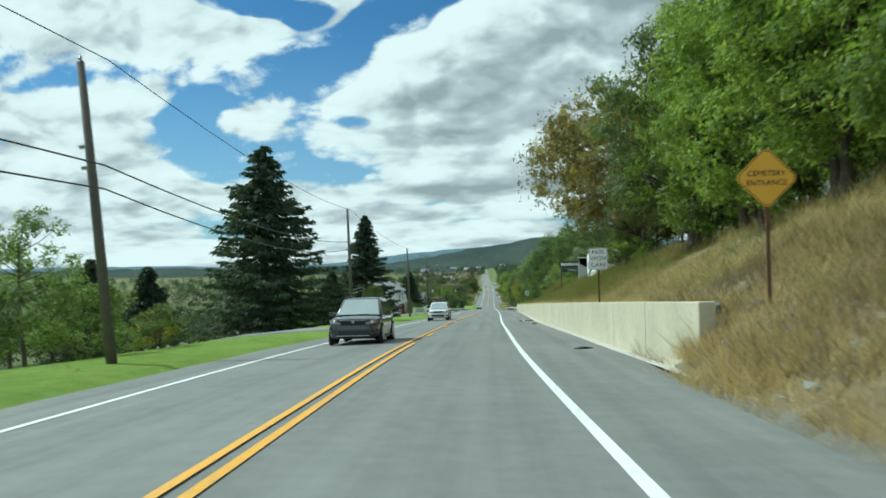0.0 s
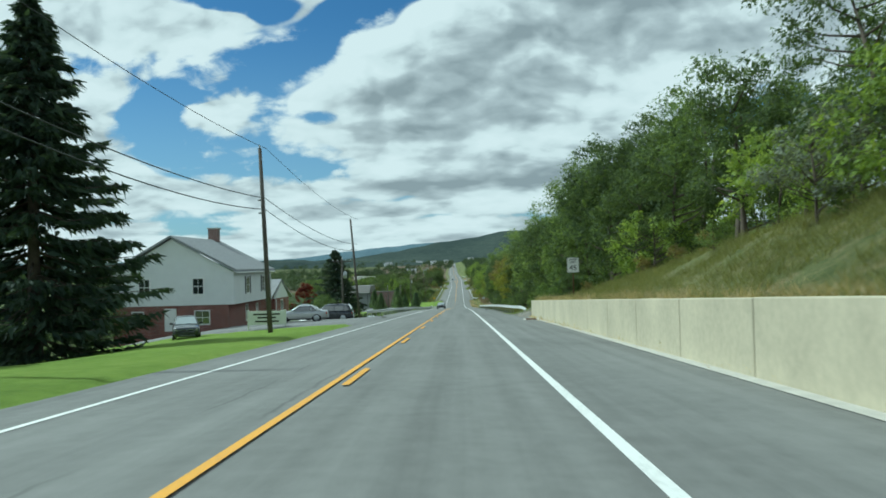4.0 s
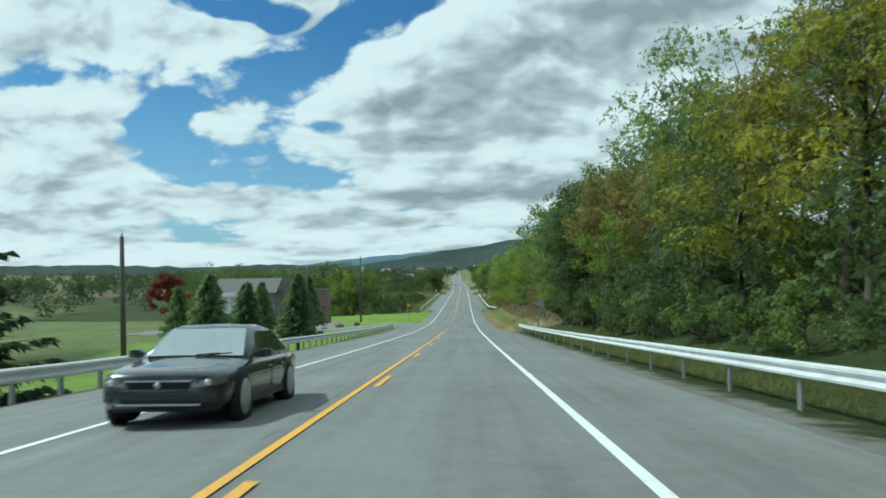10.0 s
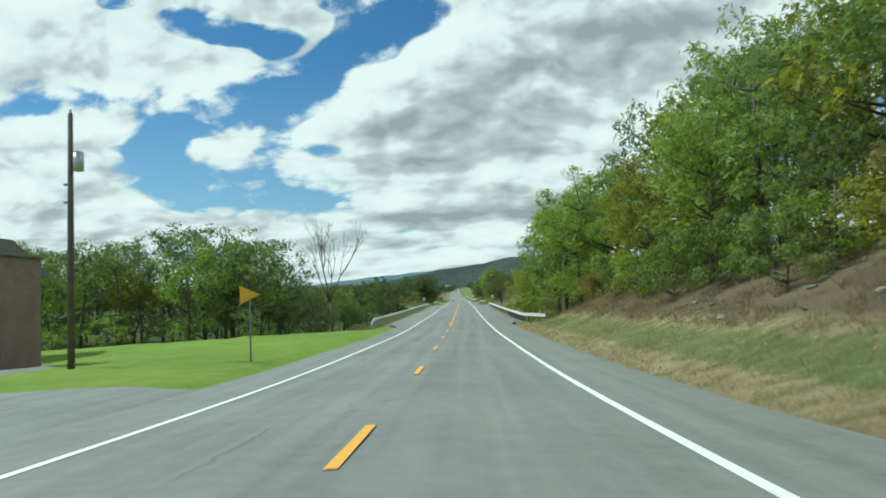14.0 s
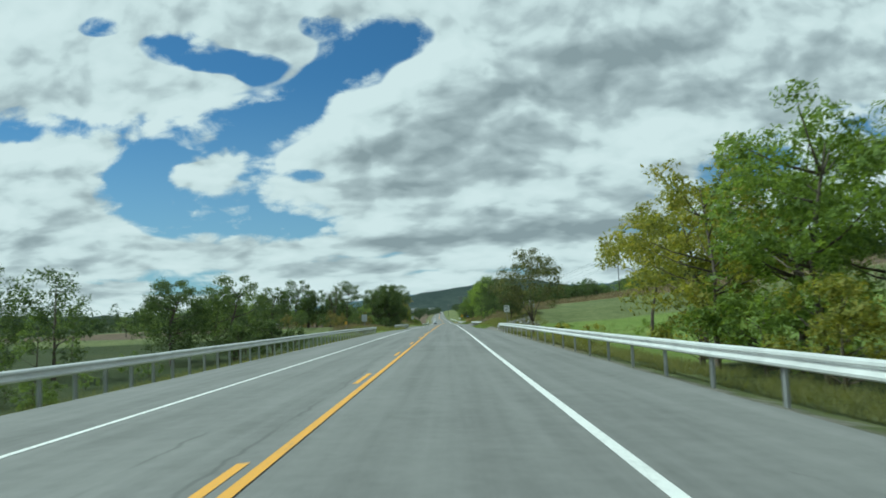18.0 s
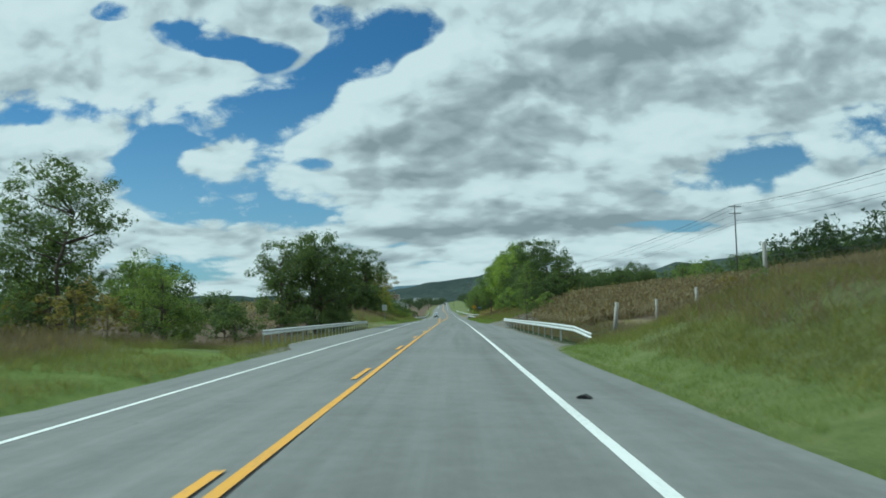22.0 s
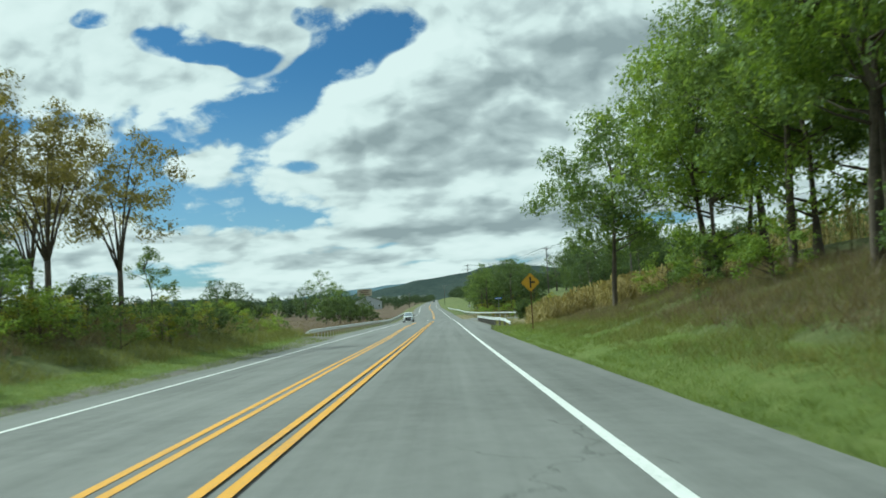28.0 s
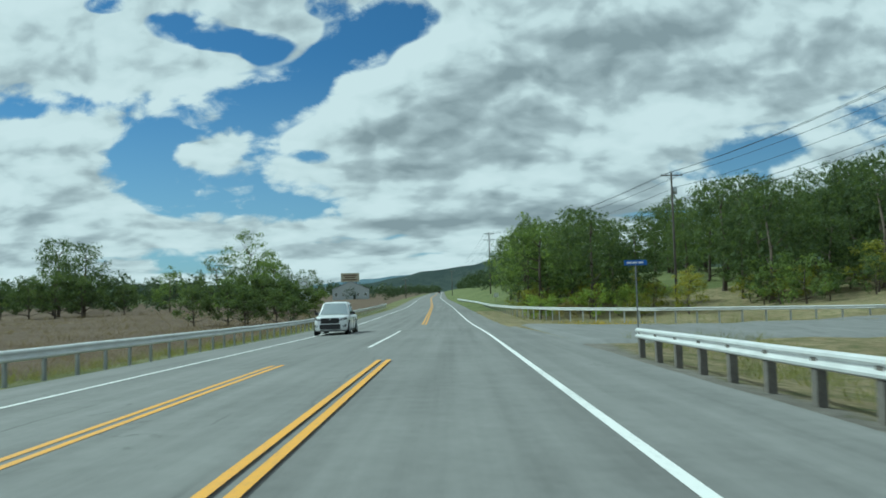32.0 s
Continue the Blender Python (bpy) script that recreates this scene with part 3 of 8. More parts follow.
W_LANE, CROWN = 3.45, 0.03
LEFT_LINE = ([-140, 150, 200, 260, 350, 400, 450, 640, 740, 760, 790, 840, 870, 910, 1000, 2600], [-3.45, -3.45, -3.36, -3.2, -3.2, -3.3, -3.45, -3.45, -4.85, -5.15, -5.6, -5.7, -5.85, -5.85, -4.6, -3.45])
LEFT_EDGE = ([-140, 178, 190, 362, 372, 436, 446, 584, 592, 612, 620, 676, 690, 785, 800, 900, 1000, 2600], [-4.9, -4.9, -6.7, -6.7, -5.0, -5.0, -6.7, -6.7, -4.9, -4.9, -6.7, -6.7, -6.0, -6.9, -8.0, -8.2, -6.6, -5.5])
WALL_X = ([14, 63, 107, 169], [6.5, 6.45, 7.0, 7.6])
RIGHT_EDGE = ([-140, 10, 20, 63, 107, 168, 182, 344, 352, 436, 446, 560, 572, 606, 616, 674, 684, 805, 820, 880, 900, 2600], [5.6, 5.6, 6.3, 6.3, 6.8, 7.4, 6.3, 6.3, 5.6, 5.6, 6.5, 6.4, 5.4, 5.4, 6.2, 6.4, 5.3, 5.4, 6.3, 6.3, 5.6, 5.0])


def left_line(y):
    return np.interp(y, *LEFT_LINE)


def left_edge(y):
    return np.interp(y, *LEFT_EDGE) + 0.12 * noise.noise((y * 0.21, 3.1, 0))


def right_edge(y):
    return np.interp(y, *RIGHT_EDGE) + 0.12 * noise.noise((y * 0.23, 9.1, 0))


def road_z(x, y):
    """Height of the pavement at x metres right of the centre line."""
    return gz(y) - CROWN * abs(x)


# ------------------------------------------------------------------ terrain
# heights above the road's level at distances from its centre, along the road
LX = [6.5, 9, 13, 19, 32, 75, 200, 600, 1500, 4500]
LEFT = {
    -140: [-.30, -.30, -.5, -1.4, -3.2, -7, -11, -18, 0, 50], 90: [-.30, -.25, -.5, -1.5, -3.2, -7, -11, -16, 0, 50],
    140: [-.30, -.35, -.6, -1.3, -3, -7, -10, -12, 5, 60], 178: [-.25, -.35, -.45, -.7, -3, -7, -9, -10, 8, 60],
    196: [-.30, -.9, -2.2, -3.6, -5.0, -7, -8, -8, 10, 60], 340: [-.30, -.8, -1.9, -2.6, -3.2, -4, -4, -2, 15, 70],
    368: [-.28, -.35, -.6, -.9, -1.2, -1.6, -2, 0, 18, 70], 432: [-.28, -.2, -.3, -.6, -1.0, -1.5, -1, 1, 20, 70],
    446: [-.30, -.9, -1.8, -2.2, -2.4, -2.2, -1, 2, 22, 70], 580: [-.30, -.8, -1.4, -1.5, -1.4, -1.0, 0, 3, 24, 70],
    592: [-.22, .1, .5, .7, .3, 0, 0, 3, 24, 70], 612: [-.22, .0, .4, .5, .2, 0, 0, 3, 24, 70], 622: [-.30, -.8, -1.2, -.9, -.4, 0, 0, 4, 25, 70],
    676: [-.30, -.7, -.8, -.3, .3, 0, 0, 4, 25, 70], 690: [-.25, .2, 1.4, 2.2, 2.1, 1.4, 1, 5, 25, 70], 770: [-.25, .1, 1.3, 2.1, 2.1, 1.6, 1, 5, 25, 70],
    804: [-.25, .1, 1.3, 1.9, 1.6, .8, .6, 5, 25, 70], 814: [-.3, -.4, -.7, -.6, -.3, -.2, .2, 5, 25, 70], 960: [-.3, -.4, -.8, -.8, -.4, -.2, .2, 4, 25, 70],
    1140: [-.3, -.3, -.3, -.3, 0, 0, 0, 2, 20, 60], 2600: [-.3, -.3, -.2, 0, 0, 0, 0, 5, 20, 60],
}
RX = [6.5, 9, 13, 19, 32, 75, 200, 600, 1500, 4500]
RIGHT = {
    -140: [0.3, 1.8, 4.2, 6.0, 8, 10, 14, 30, 60, 90], 20: [0.3, 1.7, 4.1, 6.0, 8, 10, 14, 30, 60, 90], 30: [0.3, 1.5, 3.9, 5.8, 8, 10, 14, 30, 60, 90],
    130: [-0.3, 1.15, 3.6, 5.6, 8, 11, 16, 30, 60, 90], 172: [-0.3, 0.8, 1.6, 2.7, 6.2, 12, 20, 30, 60, 90], 184: [-0.3, 0.2, 1.0, 2.2, 6.2, 13, 22, 30, 60, 90],
    196: [-0.35, -0.5, 0.2, 2.4, 8, 15, 24, 34, 60, 90], 344: [-0.35, -0.4, 0.6, 3.0, 8, 15, 24, 34, 60, 90], 354: [-0.3, 0.5, 2.2, 4.5, 8, 14, 22, 34, 60, 90],
    432: [-0.3, 0.4, 2.2, 4.2, 7, 11, 18, 34, 60, 90], 446: [-0.35, -0.5, -0.2, 1.0, 4, 9, 16, 34, 60, 90], 480: [-0.35, -0.7, -1.2, -1.0, 0, 7.0, 23, 50, 60, 90],
    556: [-0.35, -0.7, -1.1, -1.0, -0.3, 5.0, 22, 56, 60, 90], 572: [-0.25, 0.5, 1.9, 2.0, 2.3, 4.8, 21, 56, 60, 90], 608: [-0.25, 0.5, 2.3, 2.7, 3.6, 7.4, 23, 56, 60, 90],
    618: [-0.35, -0.6, 0.3, 1.0, 2.8, 7.5, 22, 56, 60, 90], 672: [-0.35, -0.55, 0.5, 1.2, 3.2, 8.2, 23, 56, 60, 90], 686: [-0.25, 0.3, 1.6, 2.8, 4.2, 9.0, 23, 54, 60, 90],
    780: [-0.25, 0.3, 1.7, 3.5, 4.6, 9.0, 22, 50, 60, 90], 806: [-0.25, 0.0, 0.5, 1.0, 2.5, 7.0, 21, 48, 60, 90], 822: [-0.3, -0.6, -1.2, -1.3, -0.6, 4.5, 20, 48, 60, 90],
    872: [-0.3, -0.6, -1.1, -1.2, -0.6, 4.6, 20, 48, 60, 90], 878: [-0.22, -0.26, -0.35, -0.45, -0.3, 4.8, 20, 48, 60, 90], 906: [-0.22, -0.26, -0.35, -0.45, -0.3, 4.8, 20, 48, 60, 90], 913: [-0.3, -0.6, -1.1, -1.2, -0.6, 5.0, 20, 47, 60, 90],
    940: [-0.3, -0.7, -1.1, -1.2, -0.6, 5.0, 20, 46, 60, 90], 990: [-0.25, 0.2, 1.2, 2.4, 4, 7, 12, 32, 60, 90], 1140: [-0.25, 0.3, 1.6, 3.2, 5, 7, 12, 26, 50, 90],
    2600: [-0.25, 0.2, 1, 2, 3, 5, 8, 16, 40, 90],
}


def side_table(table):
    ys = sorted(table)
    return np.array(ys, float), np.array([table[y] for y in ys], float)


LY, LV = side_table(LEFT)
RY, RV = side_table(RIGHT)


def ground_z(x, y):
    """Height of the terrain (x in the world's axes)."""
    dx = x - gx(y)
    if dx < 0:
        row = [np.interp(y, LY, LV[:, i]) for i in range(len(LX))]
        h = np.interp(-dx, LX, row)
    else:
        row = [np.interp(y, RY, RV[:, i]) for i in range(len(RX))]
        h = np.interp(dx, RX, row)
    a = abs(dx)
    if dx > 0 and 5.3 < a < 6.6 and y < 17:           # foot of the first bank
        h = -0.24 + 0.54 * min(max((a - 5.75) / 0.85, 0), 1)
    if dx > 0 and 17 < y < 168.5:                     # the cut in front of the retaining wall
        wx = float(np.interp(y, *WALL_X)) + 0.37
        h = -0.34 if dx < wx else (1.12 + (h - 1.12) * min(max((dx - wx - 0.3) / 1.6, 0), 1) if dx < wx + 1.9 else h)
    if a < (5.4 if y < 14 and dx > 0 else 6.3):
        h = -CROWN * a - 0.10 - 0.1 * min(a / 6.5, 1)
    rough = 0.0
    if a > 7.0:
        rough = min((a - 7) / 8, 1) * (0.16 * noise.noise((x * 0.35, y * 0.35, 0)) + 0.5 * noise.noise((x * 0.05, y * 0.05, 4)) * min(a / 40, 1))
    if a > 150:
        rough += min((a - 150) / 500, 1) * 14 * noise.noise((x * 0.0022, y * 0.0022, 7))
    fade = min(max((y - 2300) / 400, 0), 1)
    return float(gz(min(y, 2590)) + h + rough * (1 - 0.0 * fade))


def cover(x, y):
    """Ground cover: dry, bare, woodland floor, each 0 to 1."""
    dx = x - gx(y)
    dry = bare = wood = 0.0
    if dx > 0:
        edge = float(np.interp(y, *RIGHT_EDGE))
        bare = max(0.0, 1 - max(dx - edge, 0) / (0.35 if y < 16 else 0.7 if not (186 < y < 344 or 446 < y < 562 or 615 < y < 676 or 822 < y < 880) else 2.4))
        if y < 172:
            dry = 1.0 if dx < np.interp(y, (50, 85), (12, 8.8)) else (0.42 if y > 60 else 0.75)
        elif y < 196:
            dry = -0.5 if dx > 7.8 else 0.3
        elif y < 346:
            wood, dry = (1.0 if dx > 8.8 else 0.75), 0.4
        elif y < 440:
            dry, wood = (0.65 if dx < 7.6 else 0.3 if dx < 9.5 else 0.6), (1.0 if dx > 17 else 0.0)
            bare = -0.6 if 9.8 < dx < 16 else bare
        elif y < 505:
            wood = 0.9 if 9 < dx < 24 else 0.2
        elif y < 565:
            dry = 0.5 if dx < 12 else -0.55
            if dx > 62:
                dry, wood = 0.5, 0.5
        elif y < 690:
            dry, wood = ((-0.35 if dx < 8.5 else 0.2, 0.15) if y < 615 else (0.5, 0.7)) if dx < 13 else (0.6, 0.0)
            if dx > 14 and y > 610:
                bare = -0.8
            elif dx > 11 and y < 606:
                dry = 0.12
            if dx > 75:
                wood = 0.55
        elif y < 800:
            dry, wood = (-0.45, 0.0) if dx < 9.5 else (0.35, 0.2)
        elif y < 960:
            dry, wood = 0.55, 0.25
        else:
            dry = 0.15
        if (557 < y < 572 or 669 < y < 686) and dx < 12.5:
            bare = max(bare, 0.85)
        if 800 <= y < 824:
            dry, wood = 0.1, 0.0
        if dx > 110:
            wood = max(wood, 0.6)
    else:
        a = -dx
        edge = -float(np.interp(y, *LEFT_EDGE))
        bare = max(0.0, 1 - max(a - edge, 0) / (0.5 if (y < 178 or 372 < y < 438) else 1.3))
        if (y < 176 and a < 30) or (366 < y < 441 and a < 40):
            dry = -1.0
        if 196 < y < 362:
            dry = 0.1
            if 9 < a < 46:
                dry = -0.6
        if 446 < y < 586:
            dry, wood = 0.15, (0.85 if a > 10 else 0.3)
        if 584 < y < 614 and a < 10:
            dry = -0.5
        if 612 < y < 690:
            dry, wood = 0.4, (0.35 if a > 10 else 0.0)
        if 598 < y < 690 and a > 15:
            bare = -0.75
        if 690 < y < 800:
            dry = -0.5 if a < 9.5 else 0.2
        if y > 806:
            dry = 0.4
            if a > 11:
                bare = -1.0 if a < 150 else bare
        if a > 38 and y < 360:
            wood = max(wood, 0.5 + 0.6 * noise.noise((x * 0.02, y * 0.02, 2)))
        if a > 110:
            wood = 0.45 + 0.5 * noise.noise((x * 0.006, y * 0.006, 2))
    return dry, bare, wood


def terrain_sheet(name, xs, ys):
    verts, cov = [], []
    for y in ys:
        cx = float(gx(y))
        for x in xs:
            verts.append((x + cx, y, ground_z(x + cx, y)))
            cov.append(cover(x + cx, y))
    nx = len(xs)
    faces = [(j * nx + i, j * nx + i + 1, (j + 1) * nx + i + 1, (j + 1) * nx + i) for j in range(len(ys) - 1) for i in range(nx - 1)]
    me = mesh_of(name, verts, faces, M["ground"], True)
    at = me.attributes.new("cover", "FLOAT_VECTOR", "POINT")
    at.data.foreach_set("vector", np.array(cov, np.float32).ravel())
    return me


half = [0, 3.5, 5, 5.6, 6.2, 6.6, 6.95, 7.3, 7.65, 8.0, 8.5, 9, 9.8, 10.8, 12, 13.2, 14.6, 16, 17.5, 19, 21, 24, 28, 33, 40, 50, 62, 75, 95, 120, 155, 200, 260, 340, 450, 600, 850, 1200, 1700, 2400, 3400, 4600]
xs_all = [-v for v in half[:0:-1]] + half
ys_all = list(np.arange(-140, 1000, 3.0)) + list(np.arange(1000, 1400, 20.0)) + list(np.arange(1400, 2601, 60.0)) + [3000, 3500, 4200, 4900]
thing("ground", "rolling grassy valley ground with dry banks and weedy verges", "ground", kind="structure", data=terrain_sheet("ground", xs_all, ys_all))


# ------------------------------------------------------------------ pavement and paint
def strip(name, y0, y1, xa, xb, lift, mat, step=3.0, across=1):
    """A band on the road's surface from xa(y) to xb(y)."""
    n = max(2, int(math.ceil((y1 - y0) / step)) + 1)
    verts, faces = [], []
    for j in range(n):
        y = y0 + (y1 - y0) * j / (n - 1)
        a, b = (f(y) if callable(f) else f for f in (xa, xb))
        for i in range(across + 1):
            x = a + (b - a) * i / across
            verts.append((x + float(gx(y)), y, float(road_z(x, y)) + lift))
    w = across + 1
    for j in range(n - 1):
        for i in range(across):
            faces.append((j * w + i, j * w + i + 1, (j + 1) * w + i + 1, (j + 1) * w + i))
    return mesh_of(name, verts, faces, mat, True)


road = thing("road", "aged grey asphalt two-lane highway with wide shoulders", "road", kind="structure",
             data=strip("road", -140, 2300, left_edge, right_edge, 0.0, M["road"], 2.0, 8))


def line(name, y0, y1, x, width, mat, step=3.0):
    f = x if callable(x) else (lambda y: x)
    part(name, strip(name, y0, y1, lambda y: f(y) - width / 2, lambda y: f(y) + width / 2, 0.006, mat, step), road)


line("edge_line", -140, 2200, W_LANE, 0.15, M["white_paint"])
line("edge_line", -140, 2200, left_line, 0.13, M["white_paint"])
line("centre_line", -140, 26, -0.16, 0.11, M["yellow_paint"])
line("centre_line", -140, 26, 0.10, 0.11, M["yellow_paint"])
line("centre_line", 26, 338, -0.15, 0.12, M["yellow_paint"])
line("centre_line", 430, 640, 0.03, 0.12, M["yellow_paint"])


def shift_x(y):
    return float(np.interp(y, [640, 690, 749, 767, 792, 825, 864, 1000], [0.0, -0.1, -1.0, -1.35, -1.62, -2.3, -2.6, -2.6]))


line("centre_line", 690, 868, -0.22, 0.12, M["yellow_paint"])
line("centre_line", 640, 868, 0.03, 0.12, M["yellow_paint"])
line("median_line", 692, 868, lambda y: shift_x(y) - 0.30, 0.12, M["yellow_paint"])
line("median_line", 692, 868, lambda y: shift_x(y) - 0.06, 0.12, M["yellow_paint"])
line("lane_line", 875, 893, -1.2, 0.12, M["white_paint"])
line("centre_line", 905, 2200, -0.22, 0.12, M["yellow_paint"])
line("centre_line", 905, 2200, 0.02, 0.12, M["yellow_paint"])
for j in range(26):
    y = 31.5 + 12.19 * j
    if y < 336:
        line("centre_dash", y, y + 3.05, 0.10, 0.12, M["yellow_paint"], 1.6)
for j in range(8):
    y = 345.5 + 12.19 * j
    line("centre_dash", y, y + 3.05, -0.03, 0.13, M["yellow_paint"], 1.6)
for j in range(21):
    y = 436.7 + 12.19 * j
    if y < 688:
        line("centre_dash", y, y + 3.05, -0.21, 0.12, M["yellow_paint"], 1.6)


# ------------------------------------------------------------------ guard rails
def w_beam():
    """Half-section of a guard rail beam: outline (depth, height)."""
    return [(0.0, -0.155), (0.075, -0.12), (0.082, -0.075), (0.01, -0.02), (0.01, 0.02), (0.082, 0.075), (0.075, 0.12), (0.0, 0.155)]


POST = None


def post_mesh():
    bm = bmesh.new()
    for (x0, x1, y0, y1) in ((-.032, .032, -.075, -.068), (-.032, .032, .068, .075), (-.004, .004, -.068, .068)):
        bmesh.ops.create_cube(bm, size=1, matrix=Matrix.LocRotScale(((x0 + x1) / 2, (y0 + y1) / 2, -.56), None, (x1 - x0, y1 - y0, 1.36)))
    return mesh_bm("post", bm, M["post_steel"])


def wood_post_mesh():
    return box(-.085, .085, -.1, .1, -1.2, .13, M["post_wood"], 0.01, "post")


POST, POST_BLOCK = post_mesh(), wood_post_mesh()


def guard_rail(label, path, spacing, top=0.72, side=1, block=False, turn_down=(False, False)):
    """path: (x, y) points; the beam faces the road on the given side."""
    pts = []
    for (x0, y0), (x1, y1) in zip(path, path[1:]):
        n = max(1, int(math.hypot(x1 - x0, y1 - y0) / 1.9))
        pts += [(x0 + (x1 - x0) * i / n, y0 + (y1 - y0) * i / n) for i in range(n)]
    pts.append(path[-1])
    along = [0.0]
    for a, b in zip(pts, pts[1:]):
        along.append(along[-1] + math.hypot(b[0] - a[0], b[1] - a[1]))
    total = along[-1]

    def height(s, x, y):
        h = float(gz(y)) - 0.22 + top - 0.155
        for flag, d in zip(turn_down, (s, total - s)):
            if flag and d < 3.5:
                h -= 0.45 * (1 - d / 3.5) ** 1.5
        return h + 0.012 * noise.noise((s * 0.3, side, 1))

    rail = thing("guard_rail", label, "guard rail", group="roadside guard rails")
    sec = w_beam()
    back = [(d - 0.004, z) for d, z in sec[::-1]]
    ring = sec + back
    verts, faces = [], []
    nr = len(ring)
    for i, (x, y) in enumerate(pts):
        a, b = pts[max(i - 1, 0)], pts[min(i + 1, len(pts) - 1)]
        t = Vector((b[0] - a[0], b[1] - a[1], 0)).normalized()
        out = Vector((-t.y, t.x, 0)) * side
        hz = height(along[i], x, y)
        for d, z in ring:
            verts.append(Vector((x, y, hz)) + out * (d + 0.06) + Vector((0, 0, z)))
    for i in range(len(pts) - 1):
        for s in range(nr):
            a, b = i * nr + s, i * nr + (s + 1) % nr
            faces.append((a, b, b + nr, a + nr))
    faces += [tuple(range(nr)), tuple(range((len(pts) - 1) * nr, len(pts) * nr))]
    part("beam", mesh_of("beam", verts, faces, M["steel"], False), rail)
    s = 0.6
    while s < total:
        i = max(j for j in range(len(along)) if along[j] <= s)
        j = min(i + 1, len(pts) - 1)
        f = (s - along[i]) / max(along[j] - along[i], 1e-6)
        x, y = pts[i][0] + (pts[j][0] - pts[i][0]) * f, pts[i][1] + (pts[j][1] - pts[i][1]) * f
        ang = math.degrees(math.atan2(pts[j][1] - pts[i][1], pts[j][0] - pts[i][0])) if j != i else 90
        lean = 1.5 * noise.noise((s, y, 2))
        part("post", POST_BLOCK if block else POST, rail, pose(x, y, height(s, x, y) - 0.02, lean, lean * 0.7, ang - 90))
        s += spacing
    return rail


def straight(x, y0, y1):
    return [(x + float(gx(y)), y) for y in np.arange(y0, y1, 20.0)] + [(x + float(gx(y1)), y1)]


guard_rail("galvanised steel guard rail on spaced steel posts below a wooded slope", [(9.0, 186), *straight(7.9, 194, 346.5)], 3.81, side=1, turn_down=(True, False))
guard_rail("galvanised steel guard rail along the outer shoulder above a valley", [(-8.2, 189), *straight(-7.15, 196, 360), (-8.2, 364.5)], 1.905, top=.66, side=-1, turn_down=(False, True))
guard_rail("galvanised steel guard rail on close-set posts beside weedy ground", [(9.4, 442), *straight(7.7, 450, 478)], 1.905, side=1, block=True)
guard_rail("galvanised steel guard rail on spaced posts beside an open field", straight(7.6, 478.2, 561), 3.81, side=1, turn_down=(False, True))
guard_rail("galvanised steel guard rail before dark roadside trees", straight(-8.4, 444, 580) + [(-8.9, 583)], 1.905, side=-1, turn_down=(True, True))
guard_rail("short galvanised guard rail beside a ripe cornfield", [(8.9, 619.6), *straight(7.8, 624, 672), (8.3, 675)], 3.81, side=1, turn_down=(True, False))
guard_rail("short galvanised guard rail on dense posts below trees", straight(-8.6, 622, 674) + [(-8.9, 677.5)], 1.905, side=-1, turn_down=(False, True))
guard_rail("galvanised guard rail on square wooden posts over a culvert", [(8.6, 823.7), *straight(7.3, 830, 872)], 1.905, side=1, block=True, turn_down=(True, False))
guard_rail("long galvanised guard rail beside a brown field", straight(-9.4, 804, 1010), 1.905, side=-1, turn_down=(True, False))
guard_rail("galvanised guard rail curving round a side-road corner", [(3.6, 1060), (4.4, 1040), (6.9, 1000), (7.6, 965), (9.2, 945), (13, 930), (20, 919), (34, 909), (60, 902)], 1.905, side=-1, top=0.75)

# ------------------------------------------------------------------ retaining wall
def retaining_wall():
    wall = thing("wall_east", "long cream concrete retaining wall in cast panels below a dry bank", "retaining wall", kind="structure")
    y, n = 15.5, 0
    while y < 164:
        y1 = y + 4.9
        x0, z0 = float(np.interp(y, *WALL_X)) + float(gx(y)), float(gz(y))
        dz = float(gz(y1)) - z0
        ang = math.atan2(float(gx(y1)) - float(gx(y)) + float(np.interp(y1, *WALL_X) - np.interp(y, *WALL_X)), y1 - y)
        top = 1.22 - 0.14 * max(0.0, (y - 110) / 60)
        lens = y1 - y - 0.045
        bm = bmesh.new()
        vs = [bm.verts.new(v) for v in ((0, 0, -.9), (.34, 0, -.9), (.34, 0, top), (0, 0, top), (0, lens, -.9 + dz), (.34, lens, -.9 + dz), (.34, lens, top + dz), (0, lens, top + dz))]
        for f in ((0, 1, 2, 3), (7, 6, 5, 4), (0, 3, 7, 4), (1, 5, 6, 2), (3, 2, 6, 7), (0, 4, 5, 1)):
            bm.faces.new([vs[i] for i in f])
        bmesh.ops.recalc_face_normals(bm, faces=bm.faces)
        bmesh.ops.bevel(bm, geom=bm.edges, offset=0.025, segments=2, affect="EDGES", profile=0.5)
        part("panel", mesh_bm("panel", bm, M["concrete"]), wall, pose(x0, y, z0, 0, 0, -math.degrees(ang)))
        y, n = y1, n + 1
    part("footing", strip("footing", 14.5, 168, lambda y: float(np.interp(y, *WALL_X)) - .35, lambda y: float(np.interp(y, *WALL_X)) + .02, 0.012, M["kerb"], 4.0), wall)


retaining_wall()


def drain(y, x=5.75):
    z = float(road_z(x, y)) + 0.012
    d = thing("storm_drain", "rusty iron storm drain grate in a concrete frame on the shoulder", "drain", group="shoulder drains", m=pose(x + float(gx(y)), y, z))
    part("frame", prism([(-.5, 0), (.62, 0), (.62, .03), (-.5, .03)], -.75, .75, M["kerb"], "frame"), d)
    for i in range(9):
        part("bar", box(-.36, .36, -.58 + i * .14, -.50 + i * .14, .03, .05, M["rust"], 0, "bar"), d)


drain(63.2, 5.65)
drain(159, 6.8)


